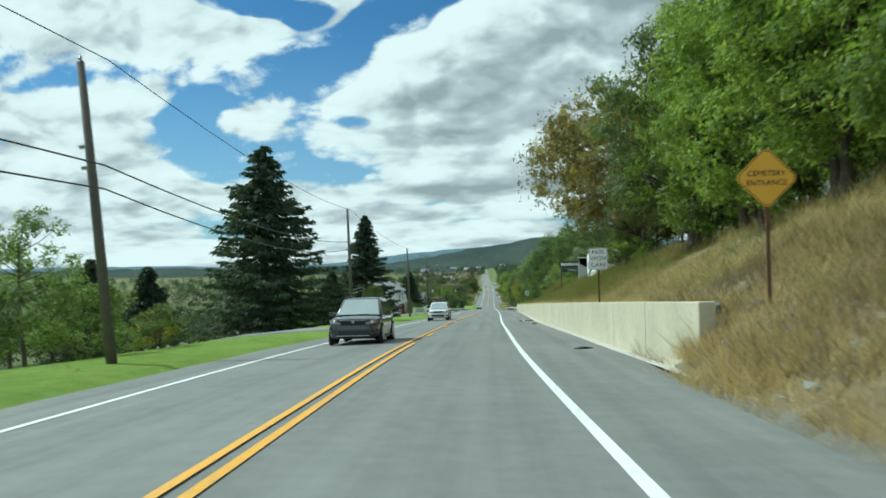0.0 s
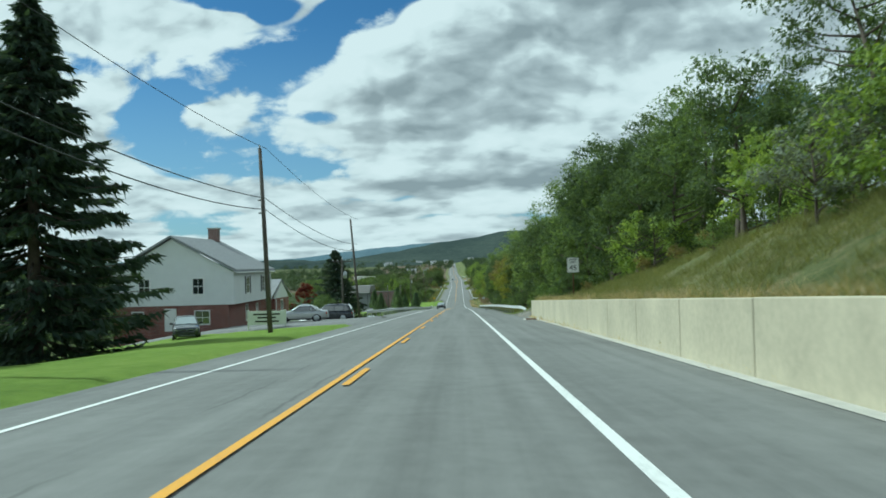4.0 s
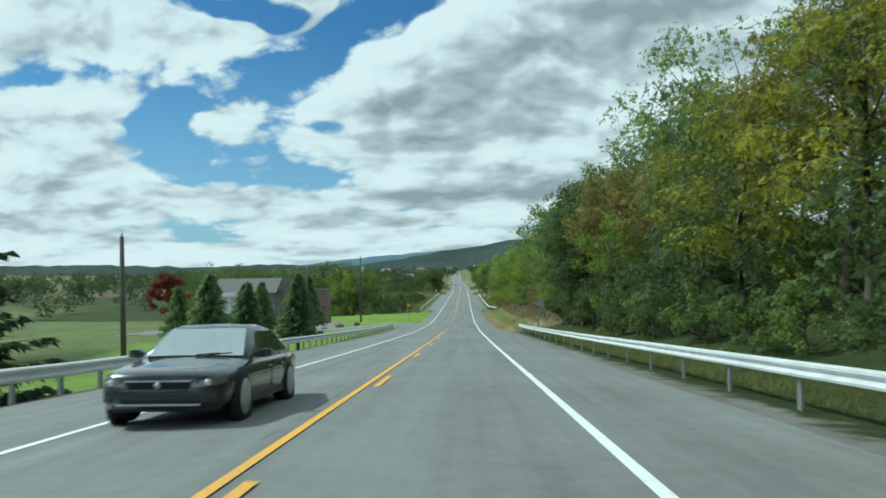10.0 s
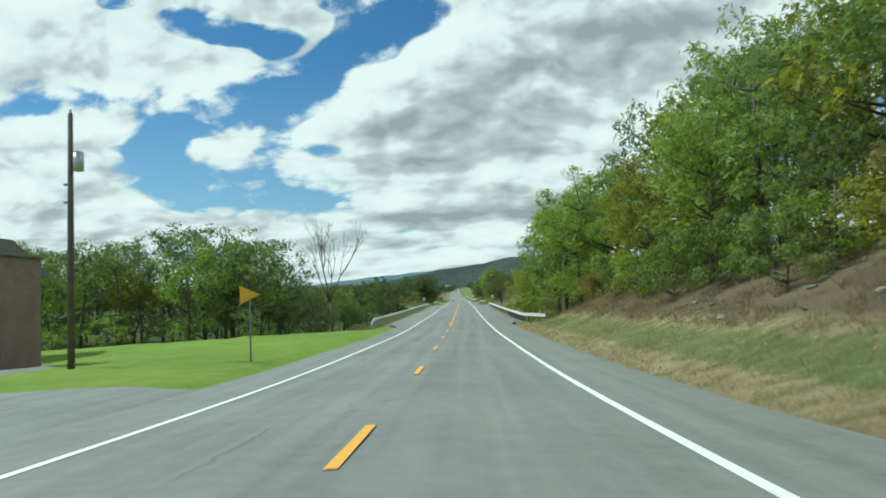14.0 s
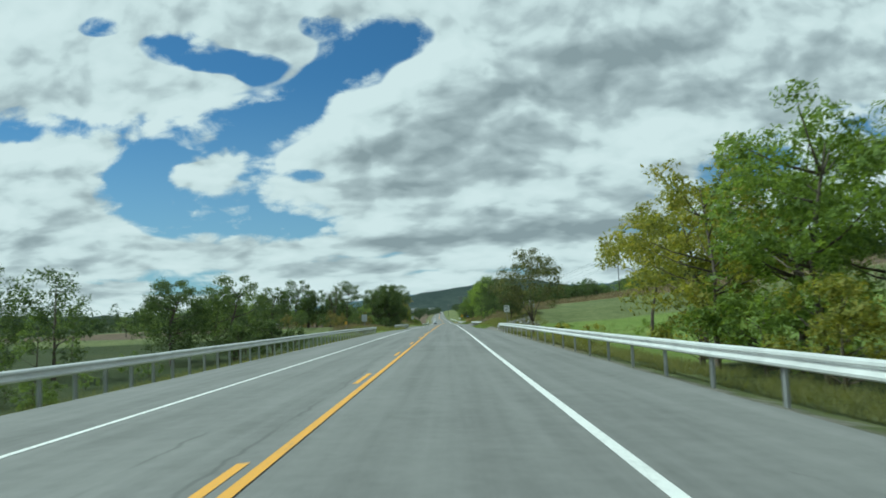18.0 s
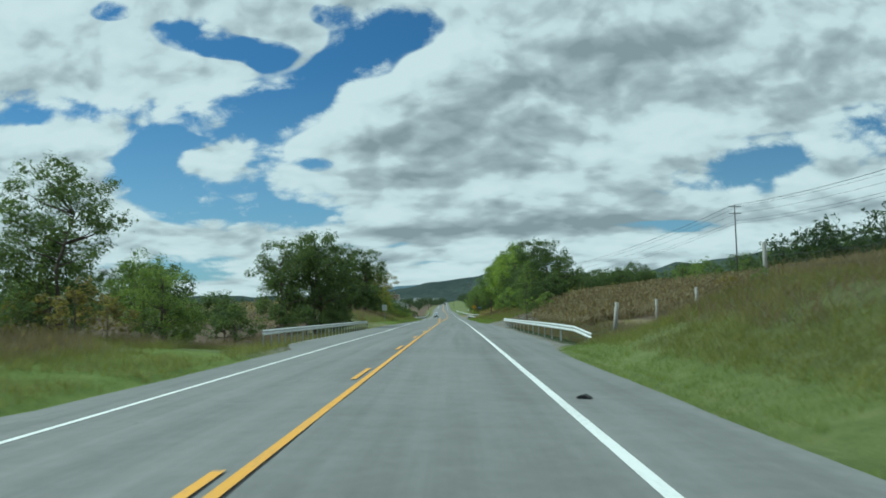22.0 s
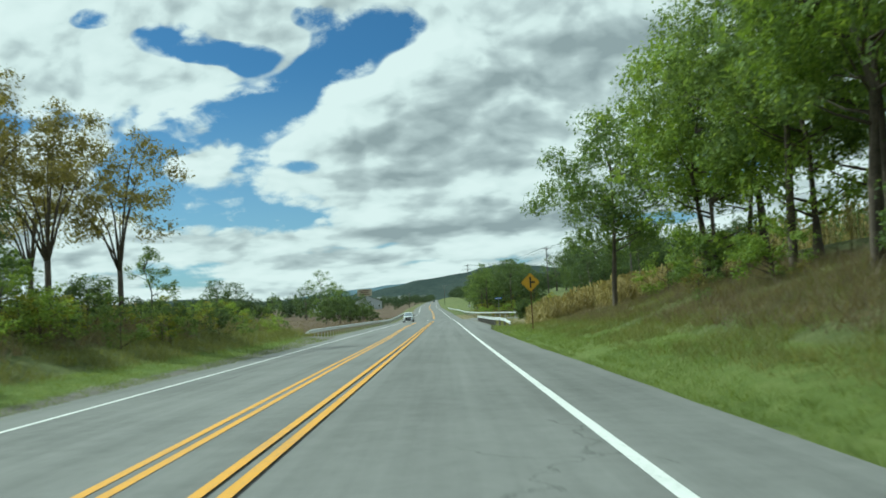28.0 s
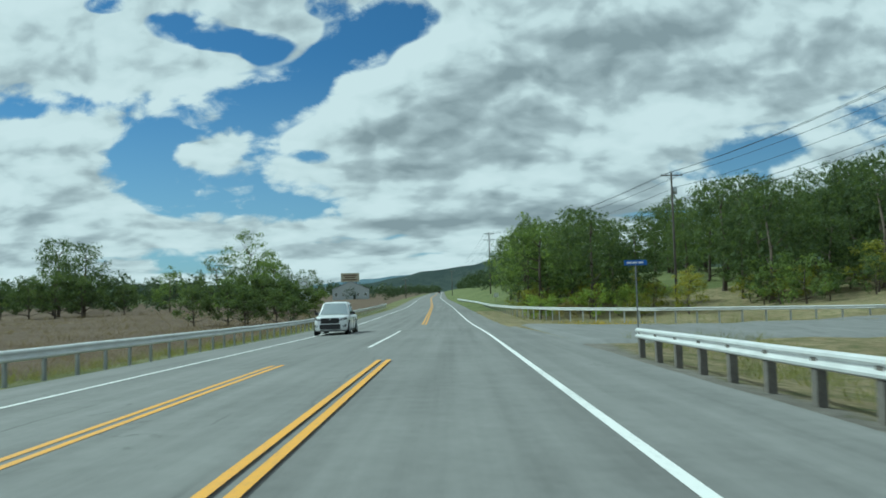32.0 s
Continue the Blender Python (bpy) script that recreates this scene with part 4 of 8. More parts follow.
# ------------------------------------------------------------------ vegetation
def leaf_quads(rng, centres, spread, count, size, flat=1.0, up=0.35, tri=False):
    """count leaf sprays round each centre: n x 4 x 3 (n x 3 x 3 for three-cornered ones)."""
    c = np.repeat(centres, count, axis=0)
    s = np.repeat(spread, count)
    way = rng.normal(0, 1, c.shape)
    way /= np.linalg.norm(way, axis=1)[:, None]
    n = len(c)
    p = c + way * (s * rng.uniform(.25, 1.0, n) ** .5)[:, None] * np.array([1, 1, flat])
    nrm = rng.normal(0, .75, (n, 3)) + way * .8 + np.array([0, 0, up * 2])
    nrm /= np.linalg.norm(nrm, axis=1)[:, None]
    a = np.cross(nrm, rng.normal(0, 1, (n, 3)))
    a /= np.linalg.norm(a, axis=1)[:, None] + 1e-9
    b = np.cross(nrm, a)
    L = (size * rng.uniform(0.6, 1.4, n))[:, None]
    Wd = L * rng.uniform(0.35, 0.7, n)[:, None]
    droop = np.zeros((n, 3))
    droop[:, 2] = -0.25 * L[:, 0]
    if tri:
        return np.stack([p - a * L - b * Wd, p - a * L * .6 + b * Wd * 1.1, p + a * L + droop], 1)
    return np.stack([p - a * L, p + b * Wd, p + a * L + droop, p - b * Wd], 1)


def clump_masses(rng, centres, radius, n=20):
    """Ragged inner masses of foliage, as loose overlapping sprays round each centre."""
    out = []
    for c, r in zip(centres, radius):
        d = rng.normal(0, 1, (n, 3))
        d /= np.linalg.norm(d, axis=1)[:, None]
        p = c + d * r * rng.uniform(.55, 1.0, (n, 1)) * [1, 1, .75]
        a = np.cross(d, rng.normal(0, 1, (n, 3)))
        a /= np.linalg.norm(a, axis=1)[:, None]
        b = np.cross(d, a)
        w = r * rng.uniform(.18, .36, (n, 1))
        out.append(np.stack([p - a * w - b * w * .5, p + a * w - b * w * .3 - d * w * .4, p + b * w * 1.1], 1))
    return np.concatenate(out)


def limb_mesh(rng, trunk_h, h, r, tr, ends, name="trunk", vase=False):
    verts, faces = [], []

    def add(points, radii, sides=6):
        v, f = tube(points, radii, None, sides)
        o = len(verts)
        verts.extend(v)
        faces.extend(tuple(i + o for i in q) for q in f)

    if vase:                                          # several stems rising from a low fork
        add([(0, 0, -.8), (0, 0, .15), (.04, 0, trunk_h * .75)], [tr * 1.4, tr * 1.1, tr * .95], 8)
        for e in ends:
            e = Vector(e)
            add([(.04, 0, trunk_h * .7), (e.x * .22, e.y * .22, trunk_h * .7 + (e.z - trunk_h * .7) * .42), (e.x * .55, e.y * .55, trunk_h * .7 + (e.z - trunk_h * .7) * .74), e], [tr * .5, tr * .34, tr * .2, tr * .05], 5)
        return mesh_of(name, verts, faces, M["bark"], True)
    top = Vector((rng.normal(0, .05) * h, rng.normal(0, .05) * h, h * 0.8))
    mid = Vector((rng.normal(0, .03) * h, rng.normal(0, .03) * h, h * 0.42))
    add([(0, 0, -.8), (0, 0, .15), (mid.x * .3, mid.y * .3, trunk_h * .6), mid, top], [tr * 1.5, tr * 1.15, tr, tr * .62, tr * .12], 8)
    for e in ends:
        e = Vector(e)
        zz = min(max(e.z - 0.3 * math.hypot(e.x, e.y) - 0.4, trunk_h * .6), h * 0.7)
        f = zz / h
        s = mid * min(f / .42, 1) if f < .42 else mid.lerp(top, (f - .42) / .38)
        s = Vector((s.x, s.y, zz))
        m_ = s.lerp(e, .5) + Vector((0, 0, -0.05 * (e - s).length))
        add([s, m_, e], [tr * .38, tr * .2, tr * .05], 5)
    return mesh_of(name, verts, faces, M["bark"], True)


TREES = {}


def tree_proto(key, seed, h, r, bare, leaf, clumps=34, per=70, size=0.26, tr=0.2, airy=0.0, top_heavy=0.0, name="tree", label="", cat="tree", lite=False, vase=False):
    """Meshes of a broadleaf tree: trunk with limbs, and a crown of leaf sprays."""
    rng = np.random.default_rng(seed)
    if not lite:
        clumps = int(clumps * 1.3)
    if lite:
        clumps, per, size = int(clumps * .95), 24, size * 1.2
    cs = []
    while len(cs) < clumps:
        q = rng.uniform(-1, 1, 3)
        d = np.linalg.norm(q)
        if d > 1 or d < (0.45 + 0.3 * airy) * rng.uniform(0.3, 1.0):
            continue
        if q[2] < -0.1 and abs(q[0]) + abs(q[1]) < 0.5:
            continue
        z = bare + (h - bare) * (q[2] * 0.5 + 0.5)
        f = 1.0 - 0.25 * max(q[2], 0) + top_heavy * 0.4 * q[2]
        cs.append((q[0] * r * f * rng.uniform(.8, 1.12), q[1] * r * f * rng.uniform(.8, 1.12), z))
    cs = np.array(cs)
    spread = rng.uniform(0.6, 1.2, clumps) * r * (0.27 - 0.05 * airy)
    quads = leaf_quads(rng, cs, spread, per if lite else int(per * 1.4), size * (0.68 if lite else 0.58), 0.75, tri=True)
    quads = np.concatenate([quads, clump_masses(rng, cs, spread * (0.72 - 0.1 * airy), 12 if lite else 18)])
    ends = [c for c in cs[:: max(1, clumps // (5 if lite else 9 if vase else 14))]]
    if not lite:
        full = dict(seed=seed, h=h, r=r, bare=bare, leaf=leaf, clumps=clumps, per=per, size=size, tr=tr, airy=airy, top_heavy=top_heavy, name=name, label=label, cat=cat, vase=vase)
        tree_proto(key + "_far", **full, lite=True)
    TREES[key] = (limb_mesh(rng, max(bare, .5), h, r, tr, ends, vase=vase), quads_mesh("crown", quads, M[leaf]), name, label, cat)


def place_tree(key, x, y, scale=1.0, turn=0.0, z=None, label="", stretch=1.0, group="roadside trees", sink=0.1):
    trunk, crown, name, text, cat = TREES[key]
    zz = ground_z(x, y) - sink if z is None else z
    t = thing(name, label or text, cat, group=group, m=pose(x, y, zz, 0, 0, turn))
    t.scale = (scale, scale, scale * stretch)
    part("trunk", trunk, t)
    part("crown", crown, t)
    return t


tree_proto("oak1", 1, 12, 4.8, 1.0, "leaf_mid", 48, 60, .28, .26, name="broadleaf_tree", label="full green broadleaf tree with a rounded uneven crown")
tree_proto("oak2", 2, 12, 4.6, .8, "leaf_dark", 48, 60, .28, .26, name="broadleaf_tree", label="dark green broadleaf tree with a dense crown")
tree_proto("oak3", 3, 12, 4.4, 1.2, "leaf_light", 42, 58, .28, .22, name="broadleaf_tree", label="light green broadleaf tree with a loose crown")
tree_proto("oak4", 4, 12, 4.2, 1.0, "leaf_yellow", 42, 58, .27, .2, name="broadleaf_tree", label="broadleaf tree turning yellow in early autumn")
tree_proto("oak5", 5, 12, 4.6, 3.0, "leaf_orange", 44, 60, .27, .22, .3, name="broadleaf_tree", label="broadleaf tree with thinning brownish orange leaves")
tree_proto("locust1", 6, 13, 4.8, 4.2, "leaf_mid", 50, 66, .2, .2, .55, .4, name="locust_tree", label="tall airy locust tree with a flat open crown on bare stems")
tree_proto("locust2", 7, 13, 4.4, 4.6, "leaf_dark", 50, 66, .2, .2, .5, .4, name="locust_tree", label="tall dark locust tree with gaps in its crown")
tree_proto("locust3", 8, 11, 4.2, 4.2, "leaf_orange", 44, 56, .18, .15, .75, .6, name="locust_tree", label="slender locust tree with sparse orange-green leaves", vase=True)
tree_proto("oak_wide", 41, 12.6, 8.6, 2.4, "leaf_orange", 128, 74, .27, .22, .05, name="broadleaf_tree", label="wide spreading oak with brownish autumn leaves over a bank")
tree_proto("vine_tree", 42, 11.5, 3.6, .1, "leaf_light", 74, 84, .26, .2, name="broadleaf_tree", label="roadside tree smothered in green climbing vines down to the ground")
tree_proto("vine_dark", 43, 12.5, 3.8, .1, "leaf_dark", 74, 84, .26, .2, name="broadleaf_tree", label="dark roadside tree overgrown with hanging vines")
tree_proto("locust4", 44, 12.4, 4.8, 3.6, "leaf_mid", 84, 84, .19, .15, .1, .25, name="locust_tree", label="leafy locust tree with a rounded feathery crown on a bare stem")
tree_proto("locust5", 45, 12.6, 4.6, 3.8, "leaf_light", 80, 84, .19, .15, .12, .25, name="locust_tree", label="light green locust tree with feathery hanging sprays")
tree_proto("yellow_tall", 46, 8.8, 3.1, 3.7, "leaf_yellow", 44, 64, .2, .1, .3, name="young_tree", label="young tree with yellow leaves on a bare stem")
tree_proto("sapling", 9, 7, 2.4, 1.8, "leaf_mid", 24, 46, .17, .09, .6, name="young_tree", label="slender young roadside tree with an open leafy crown")
tree_proto("sapling_yellow", 10, 8, 3.0, 1.8, "leaf_yellow", 26, 56, .2, .1, .4, name="young_tree", label="young tree with yellow-green leaves")
tree_proto("wide_sapling", 29, 8.9, 3.5, 1.9, "leaf_sparse", 90, 56, .14, .085, .5, name="young_tree", label="slender roadside tree with several rising stems and an open crown", vase=True)
tree_proto("redtree", 11, 8, 3.2, 1.5, "leaf_red", 44, 110, .26, .14, name="broadleaf_tree", label="dark red ornamental tree on a lawn")
tree_proto("bush1", 12, 3.2, 2.0, .25, "leaf_mid", 20, 60, .17, .06, name="bush", label="rounded green roadside bush", cat="bush")
tree_proto("bush2", 13, 3.0, 1.9, .2, "leaf_dark", 20, 60, .17, .06, name="bush", label="dark green tangled bush", cat="bush")
tree_proto("bush3", 14, 3.4, 2.2, .3, "leaf_light", 20, 60, .18, .06, name="bush", label="light green leafy shrub", cat="bush")
tree_proto("bush4", 15, 3.2, 2.0, .3, "leaf_yellow", 20, 56, .17, .06, name="bush", label="shrub with yellowing leaves", cat="bush")
tree_proto("bush5", 16, 3.2, 2.1, .3, "leaf_orange", 20, 56, .17, .06, name="bush", label="shrub with rusty brown leaves", cat="bush")
tree_proto("round_bush", 18, 4.9, 1.75, .4, "leaf_dark", 84, 90, .15, .08, name="bush", label="dense round dark green bush with twiggy top", cat="bush")
tree_proto("bush_grey", 17, 3.6, 2.0, .3, "leaf_grey", 20, 60, .16, .06, name="bush", label="silvery grey-leaved shrub on the bank", cat="bush")


def spruce_proto(key, seed, h, r, bare=0.6, leaf="needles", label="tall dark spruce tree with drooping tiers of branches", thin=1.35, blade=.22):
    rng = np.random.default_rng(seed)
    verts, faces = [], []
    v, f = tube([(0, 0, -.8), (0, 0, .3), (0.05, 0, h * .5), (0, .05, h)], [r * .07, r * .06, r * .036, .01], None, 8)
    verts += v
    faces += f
    pts, out = [], []
    z = bare
    while z < h * 0.985:
        rel = (z - bare) / (h - bare)
        reach = r * (1 - rel) ** 0.82 * rng.uniform(.86, 1.1) + 0.12
        nb = int(7 + 5 * (1 - rel))
        for k in range(nb):
            a = rng.uniform(0, 2 * math.pi)
            L = reach * rng.uniform(.6, 1.12)
            drop = -0.30 * L + 0.16 * L
            end = np.array([math.cos(a) * L, math.sin(a) * L, z + drop])
            o = len(verts)
            v, f = tube([(0, 0, z), tuple(end * [.5, .5, 0] + [0, 0, z - .18 * L]), tuple(end)], [.05, .03, .01], None, 4)
            verts += v
            faces += [tuple(i + o for i in q) for q in f]
            n = int((8 + 9 * L) * thin)
            s = rng.uniform(0.12, 1.0, n) ** 0.8
            side = np.array([-math.sin(a), math.cos(a), 0])
            w = (rng.uniform(-1, 1, n) * (1.05 - s) * 0.42 * L)
            base = np.outer(s, end - [0, 0, z]) + [0, 0, z] + np.outer(w, side)
            base[:, 2] += -0.18 * L * np.sin(s * math.pi) * .6 - rng.uniform(0, .14, n)
            pts.append(base)
            out.append(np.tile([math.cos(a), math.sin(a), -.35], (n, 1)))
        z += max(.26, .5 * (1 - rel) + .1) * (h / 16)
    p, o = np.concatenate(pts), np.concatenate(out)
    n = len(p)
    a = o + rng.normal(0, .45, (n, 3))
    a /= np.linalg.norm(a, axis=1)[:, None]
    b = np.cross(a, rng.normal(0, 1, (n, 3)))
    b /= np.linalg.norm(b, axis=1)[:, None]
    L = rng.uniform(.28, .58, n)[:, None] * (h / 16) ** .4
    q = np.stack([p - a * L * .5, p + b * L * blade, p + a * L + [0, 0, -.12], p - b * L * blade], 1)
    TREES[key] = (mesh_of("trunk", verts, faces, M["bark"], True), quads_mesh("crown", q, M[leaf]), "spruce_tree" if leaf == "needles" else "pine_tree", label, "conifer")


spruce_proto("spruce1", 31, 22, 10.8)
spruce_proto("spruce2", 32, 18.5, 6.6)
spruce_proto("spruce4", 34, 19.5, 9.6)
spruce_proto("spruce3", 33, 8.2, 3.7)
spruce_proto("young_pine", 35, 7.0, 2.0, 2.0, "pine_needles", "young lawn pine with a loose feathery crown on a bare stem", 1.15, .15)


def bare_tree(x, y, h, seed):
    rng = np.random.default_rng(seed)
    verts, faces = [], []

    def grow(p, d, L, r, depth):
        q = p + d * L
        v, f = tube([p, p.lerp(q, .5) + Vector(rng.normal(0, .04 * L, 3)), q], [r, r * .8, r * .55], None, 6 if depth < 2 else 4)
        o = len(verts)
        verts.extend(v)
        faces.extend(tuple(i + o for i in t) for t in f)
        if depth < 5:
            for _ in range(3 if depth else 5):
                e = (d + Vector(rng.normal(0, .3, 3)) + Vector((0, 0, .2))).normalized()
                grow(q, e, L * rng.uniform(.55, .78), r * .52, depth + 1)

    grow(Vector((0, 0, -.6)), Vector((0, 0, 1)), h * .34, h * .012, 0)
    t = thing("dead_tree", "bare dead tree with forked dark limbs", "dead tree", m=pose(x, y, ground_z(x, y)))
    part("trunk", mesh_of("trunk", verts, faces, M["bark"], True), t)


rnd = random.Random(5)
HEAPS = {}


def mesh_arrays(me):
    co = np.empty(len(me.vertices) * 3, np.float32)
    me.vertices.foreach_get("co", co)
    return co.reshape(-1, 3), [tuple(p.vertices) for p in me.polygons]


RAW = {}


def heap_tree(key, x, y, scale, turn, stretch, name):
    """Adds a tree of the crowded background to one joined mesh for each kind of leaf."""
    if key not in RAW:
        RAW[key] = tuple(mesh_arrays(me) for me in TREES[key][:2])
    c, s = math.cos(radians(turn)), math.sin(radians(turn))
    rot = np.array([[c, -s, 0], [s, c, 0], [0, 0, stretch]], np.float32) * scale
    at = np.array([x, y, ground_z(x, y) - .1], np.float32)
    leaf = TREES[key][1].materials[0].name
    trunk, crown = RAW[key]
    band = int(y // 240)
    rows = HEAPS.setdefault((name, leaf, band), ([], [], []))
    rows[0].append((crown[0] @ rot.T + at).reshape(-1, 3, 3))
    o = sum(len(v) for v in rows[1])
    rows[1].append(trunk[0] @ rot.T + at)
    rows[2].extend(tuple(i + o for i in f) for f in trunk[1])


def heaps():
    words = {"undergrowth": ("dense mixed undergrowth below the roadside woods", "undergrowth"), "tree_stand": ("crowded stand of broadleaf trees behind the roadside", "woodland")}
    for (name, leaf, band), (crowns, vs, fs) in HEAPS.items():
        label, cat = words[name]
        ob = thing(name, leaf.replace("_", " ") + " in a " + label, cat, kind="stuff", data=quads_mesh(name, np.concatenate(crowns), bpy.data.materials[leaf]))
        part("trunks", mesh_of("trunks", np.concatenate(vs).tolist(), fs, M["bark"], True), ob)


def scatter_trees(keys, x0, x1, y0, y1, gap, lo, hi, group, jitter=0.5, skip=None, stretch=(.9, 1.15), far_only=False):
    """Trees on a jittered grid over a stretch of ground."""
    nx, ny = max(1, int(round((x1 - x0) / gap))), max(1, int(round((y1 - y0) / gap)))
    for i in range(nx):
        for j in range(ny):
            x = x0 + (i + .5 + rnd.uniform(-jitter, jitter)) * (x1 - x0) / nx
            y = y0 + (j + .5 + rnd.uniform(-jitter, jitter)) * (y1 - y0) / ny
            if skip and skip(x, y):
                continue
            key = rnd.choice(keys)
            sc, tu, stv = rnd.uniform(lo, hi), rnd.uniform(0, 360), rnd.uniform(*stretch)
            if far_only or abs(x) > 19 or y > 955:
                heap_tree(key + "_far" if key + "_far" in TREES else key, x, y, sc, tu, stv, "undergrowth" if key.startswith("bush") else "tree_stand")
                continue
            far = key + "_far" if (abs(x) > 15.5 or y > 930 or far_only) and key + "_far" in TREES else key
            place_tree(far, x, y, sc, tu, group=group, stretch=stv)


# ------------------------------------------------------------------ trees along the first slope
place_tree("spruce1", -24, 91, 1.06, 20)
place_tree("spruce2", -21, 146.5, 1.1, 70)
place_tree("spruce3", -34, 70, 1.2, 10)
place_tree("spruce3", -42, 100, 1.4, 60)
place_tree("spruce3", -38, 125, 1.3, 90)
place_tree("spruce4", -29, 301, 1.0, 40)
place_tree("round_bush", -17.2, 131.5, 1.22, 10, label="tall rounded shrub with pinkish seed heads beside a spruce")
for x, y, s in ((-34, 165, .56), (-40, 160, .55), (-30, 174, .5), (-46, 170, .62), (-52, 160, .6)):
    place_tree("oak2", x, y, s, x * 20, group="valley trees")
for x, y, k, s in ((-13.5, 30, "bush1", 1.0), (-15, 26, "bush2", 1.1), (-16.5, 33, "bush1", 1.2), (-12.6, 35, "bush2", .7), (-18, 38, "bush2", 1.3), (-20, 30, "bush3", 1.1), (-15, 40, "bush4", .7),
                   (-22, 52, "bush1", .8)):
    place_tree(k, x, y, s, 30 * x, group="roadside bushes")
place_tree("sapling", -16.5, 31, 1.0, 0)
place_tree("sapling", -19, 34, .95, 90)
# the wooded bank on the uphill side
scatter_trees(["oak1", "oak2", "oak3", "locust1"], 12.5, 24, 18, 46, 4.4, .85, 1.2, "bank trees")
scatter_trees(["oak1", "oak2"], 24, 34, 10, 60, 7.0, .9, 1.2, "bank trees")
for x, y, k, s in ((12.6, 19, "vine_tree", .85), (13.0, 24.5, "vine_tree", 1.0), (12.4, 29.5, "vine_tree", .95), (13.4, 34.5, "vine_tree", 1.1), (12.8, 40, "vine_tree", .9), (14.6, 45, "vine_dark", .9), (14.4, 14, "vine_tree", .95), (16.5, 27, "vine_tree", 1.2), (16.5, 37, "vine_tree", 1.15)):
    place_tree(k, x, y, s, x * 57, group="bank trees")
for x, y, k, s in ((13.4, 57.5, "oak_wide", 1.0), (14.8, 60, "bush2", 1.5), (17, 58, "bush2", 1.6), (12.6, 63, "bush2", 1.1), (11.6, 54, "bush3", .8), (18, 66, "oak2", .6), (15.5, 70, "oak2", .5), (20, 61, "oak5", 1.0), (20, 54, "oak1", .9), (23, 66, "oak3", .8)):
    place_tree(k, x, y, s, x * 40)
scatter_trees(["locust1", "locust2", "oak2"], 30, 44, 80, 150, 8.0, .7, .95, "bank trees")
for x, y, k, s in ((20, 130, "locust2", 1.12), (22.5, 125, "locust2", 1.05), (18.5, 137, "locust2", .95), (17, 146, "oak2", .85), (16, 155, "oak2", .78), (15, 162, "oak2", .72), (25, 119, "locust1", .9), (16.5, 118, "bush_grey", 1.35), (19, 121, "bush3", 1.4)):
    place_tree(k, x, y, s, x * 33, group="bank trees")
place_tree("spruce3", -22.8, 124, 1.12, 15)
scatter_trees(["oak2", "oak1", "oak2"], 15, 24, 174, 196, 4.6, .8, 1.05, "bank trees")
for x, y, k, s in ((16, 176, "oak2", 1.2), (18.5, 181, "oak2", 1.25), (21, 176, "oak2", 1.3), (15.5, 187, "oak2", 1.05), (18, 190, "oak1", 1.2), (23, 184, "oak2", 1.3)):
    place_tree(k, x, y, s, y * 7, group="bank trees")
scatter_trees(["bush2", "bush1", "bush2"], 13.6, 24, 174, 197, 3.8, 1.0, 1.5, "bank bushes", far_only=True)
scatter_trees(["locust2", "oak2", "locust1"], 17, 34, 138, 186, 6.0, .75, 1.0, "bank trees", skip=lambda x, y: x < 20 and y > 165)
for x, y, k, s in ((13.5, 124, "bush3", 1.2), (14.5, 118, "bush1", 1.3), (12.6, 128, "bush_grey", 1.0), (15, 130, "bush2", 1.3), (17, 112, "bush3", 1.0)):
    place_tree(k, x, y, s, x * 50, group="roadside bushes")
scatter_trees(["bush2", "bush1", "bush2"], 12.0, 14.2, 177, 200, 2.4, .8, 1.3, "bank bushes")
# the wood beside the guard rail
scatter_trees(["oak2", "oak1", "oak2", "locust2", "oak5"], 13, 17.5, 196, 346, 5.2, .75, 1.0, "roadside wood", skip=lambda x, y: 276 < y < 298 and x < 15.5)
scatter_trees(["oak2", "locust2", "locust1", "oak1"], 18, 31, 190, 352, 7.2, 1.0, 1.4, "roadside wood")
scatter_trees(["bush2", "bush2", "bush1"], 10.4, 12.8, 198, 312, 3.6, .5, .85, "wood edge bushes")
scatter_trees(["bush1", "bush2"], 13, 22, 196, 346, 5.0, 1.2, 1.9, "wood edge bushes", far_only=True)
scatter_trees(["bush1", "bush2", "bush4"], 15, 22, 352, 446, 5.0, 1.1, 1.7, "wood edge bushes", far_only=True)
scatter_trees(["bush2", "bush1"], 12.5, 20, 18, 48, 4.2, 1.0, 1.6, "bank bushes", far_only=True)
scatter_trees(["bush1", "bush2", "bush3"], 14, 26, 130, 172, 5.0, 1.0, 1.6, "bank bushes")
for y, k in ((262, "oak4"), (270, "oak4"), (316, "oak3"), (330, "oak2"), (336, "oak2")):
    place_tree(k, 12.4, y, .7, y * 7)
for x, y, k, s in ((13.2, 292, "oak4", .9), (15.2, 286, "oak4", .95), (13.8, 332, "oak2", 1.1), (14.4, 339, "oak2", 1.2), (15, 346, "oak2", 1.2), (17.5, 351, "oak2", 1.15), (17, 338, "oak2", 1.25)):
    place_tree(k, x, y, s, y * 7, group="roadside wood")
scatter_trees(["oak3", "oak4", "oak1", "oak1", "oak2"], 15.5, 28, 352, 446, 5.4, 1.0, 1.35, "roadside wood")
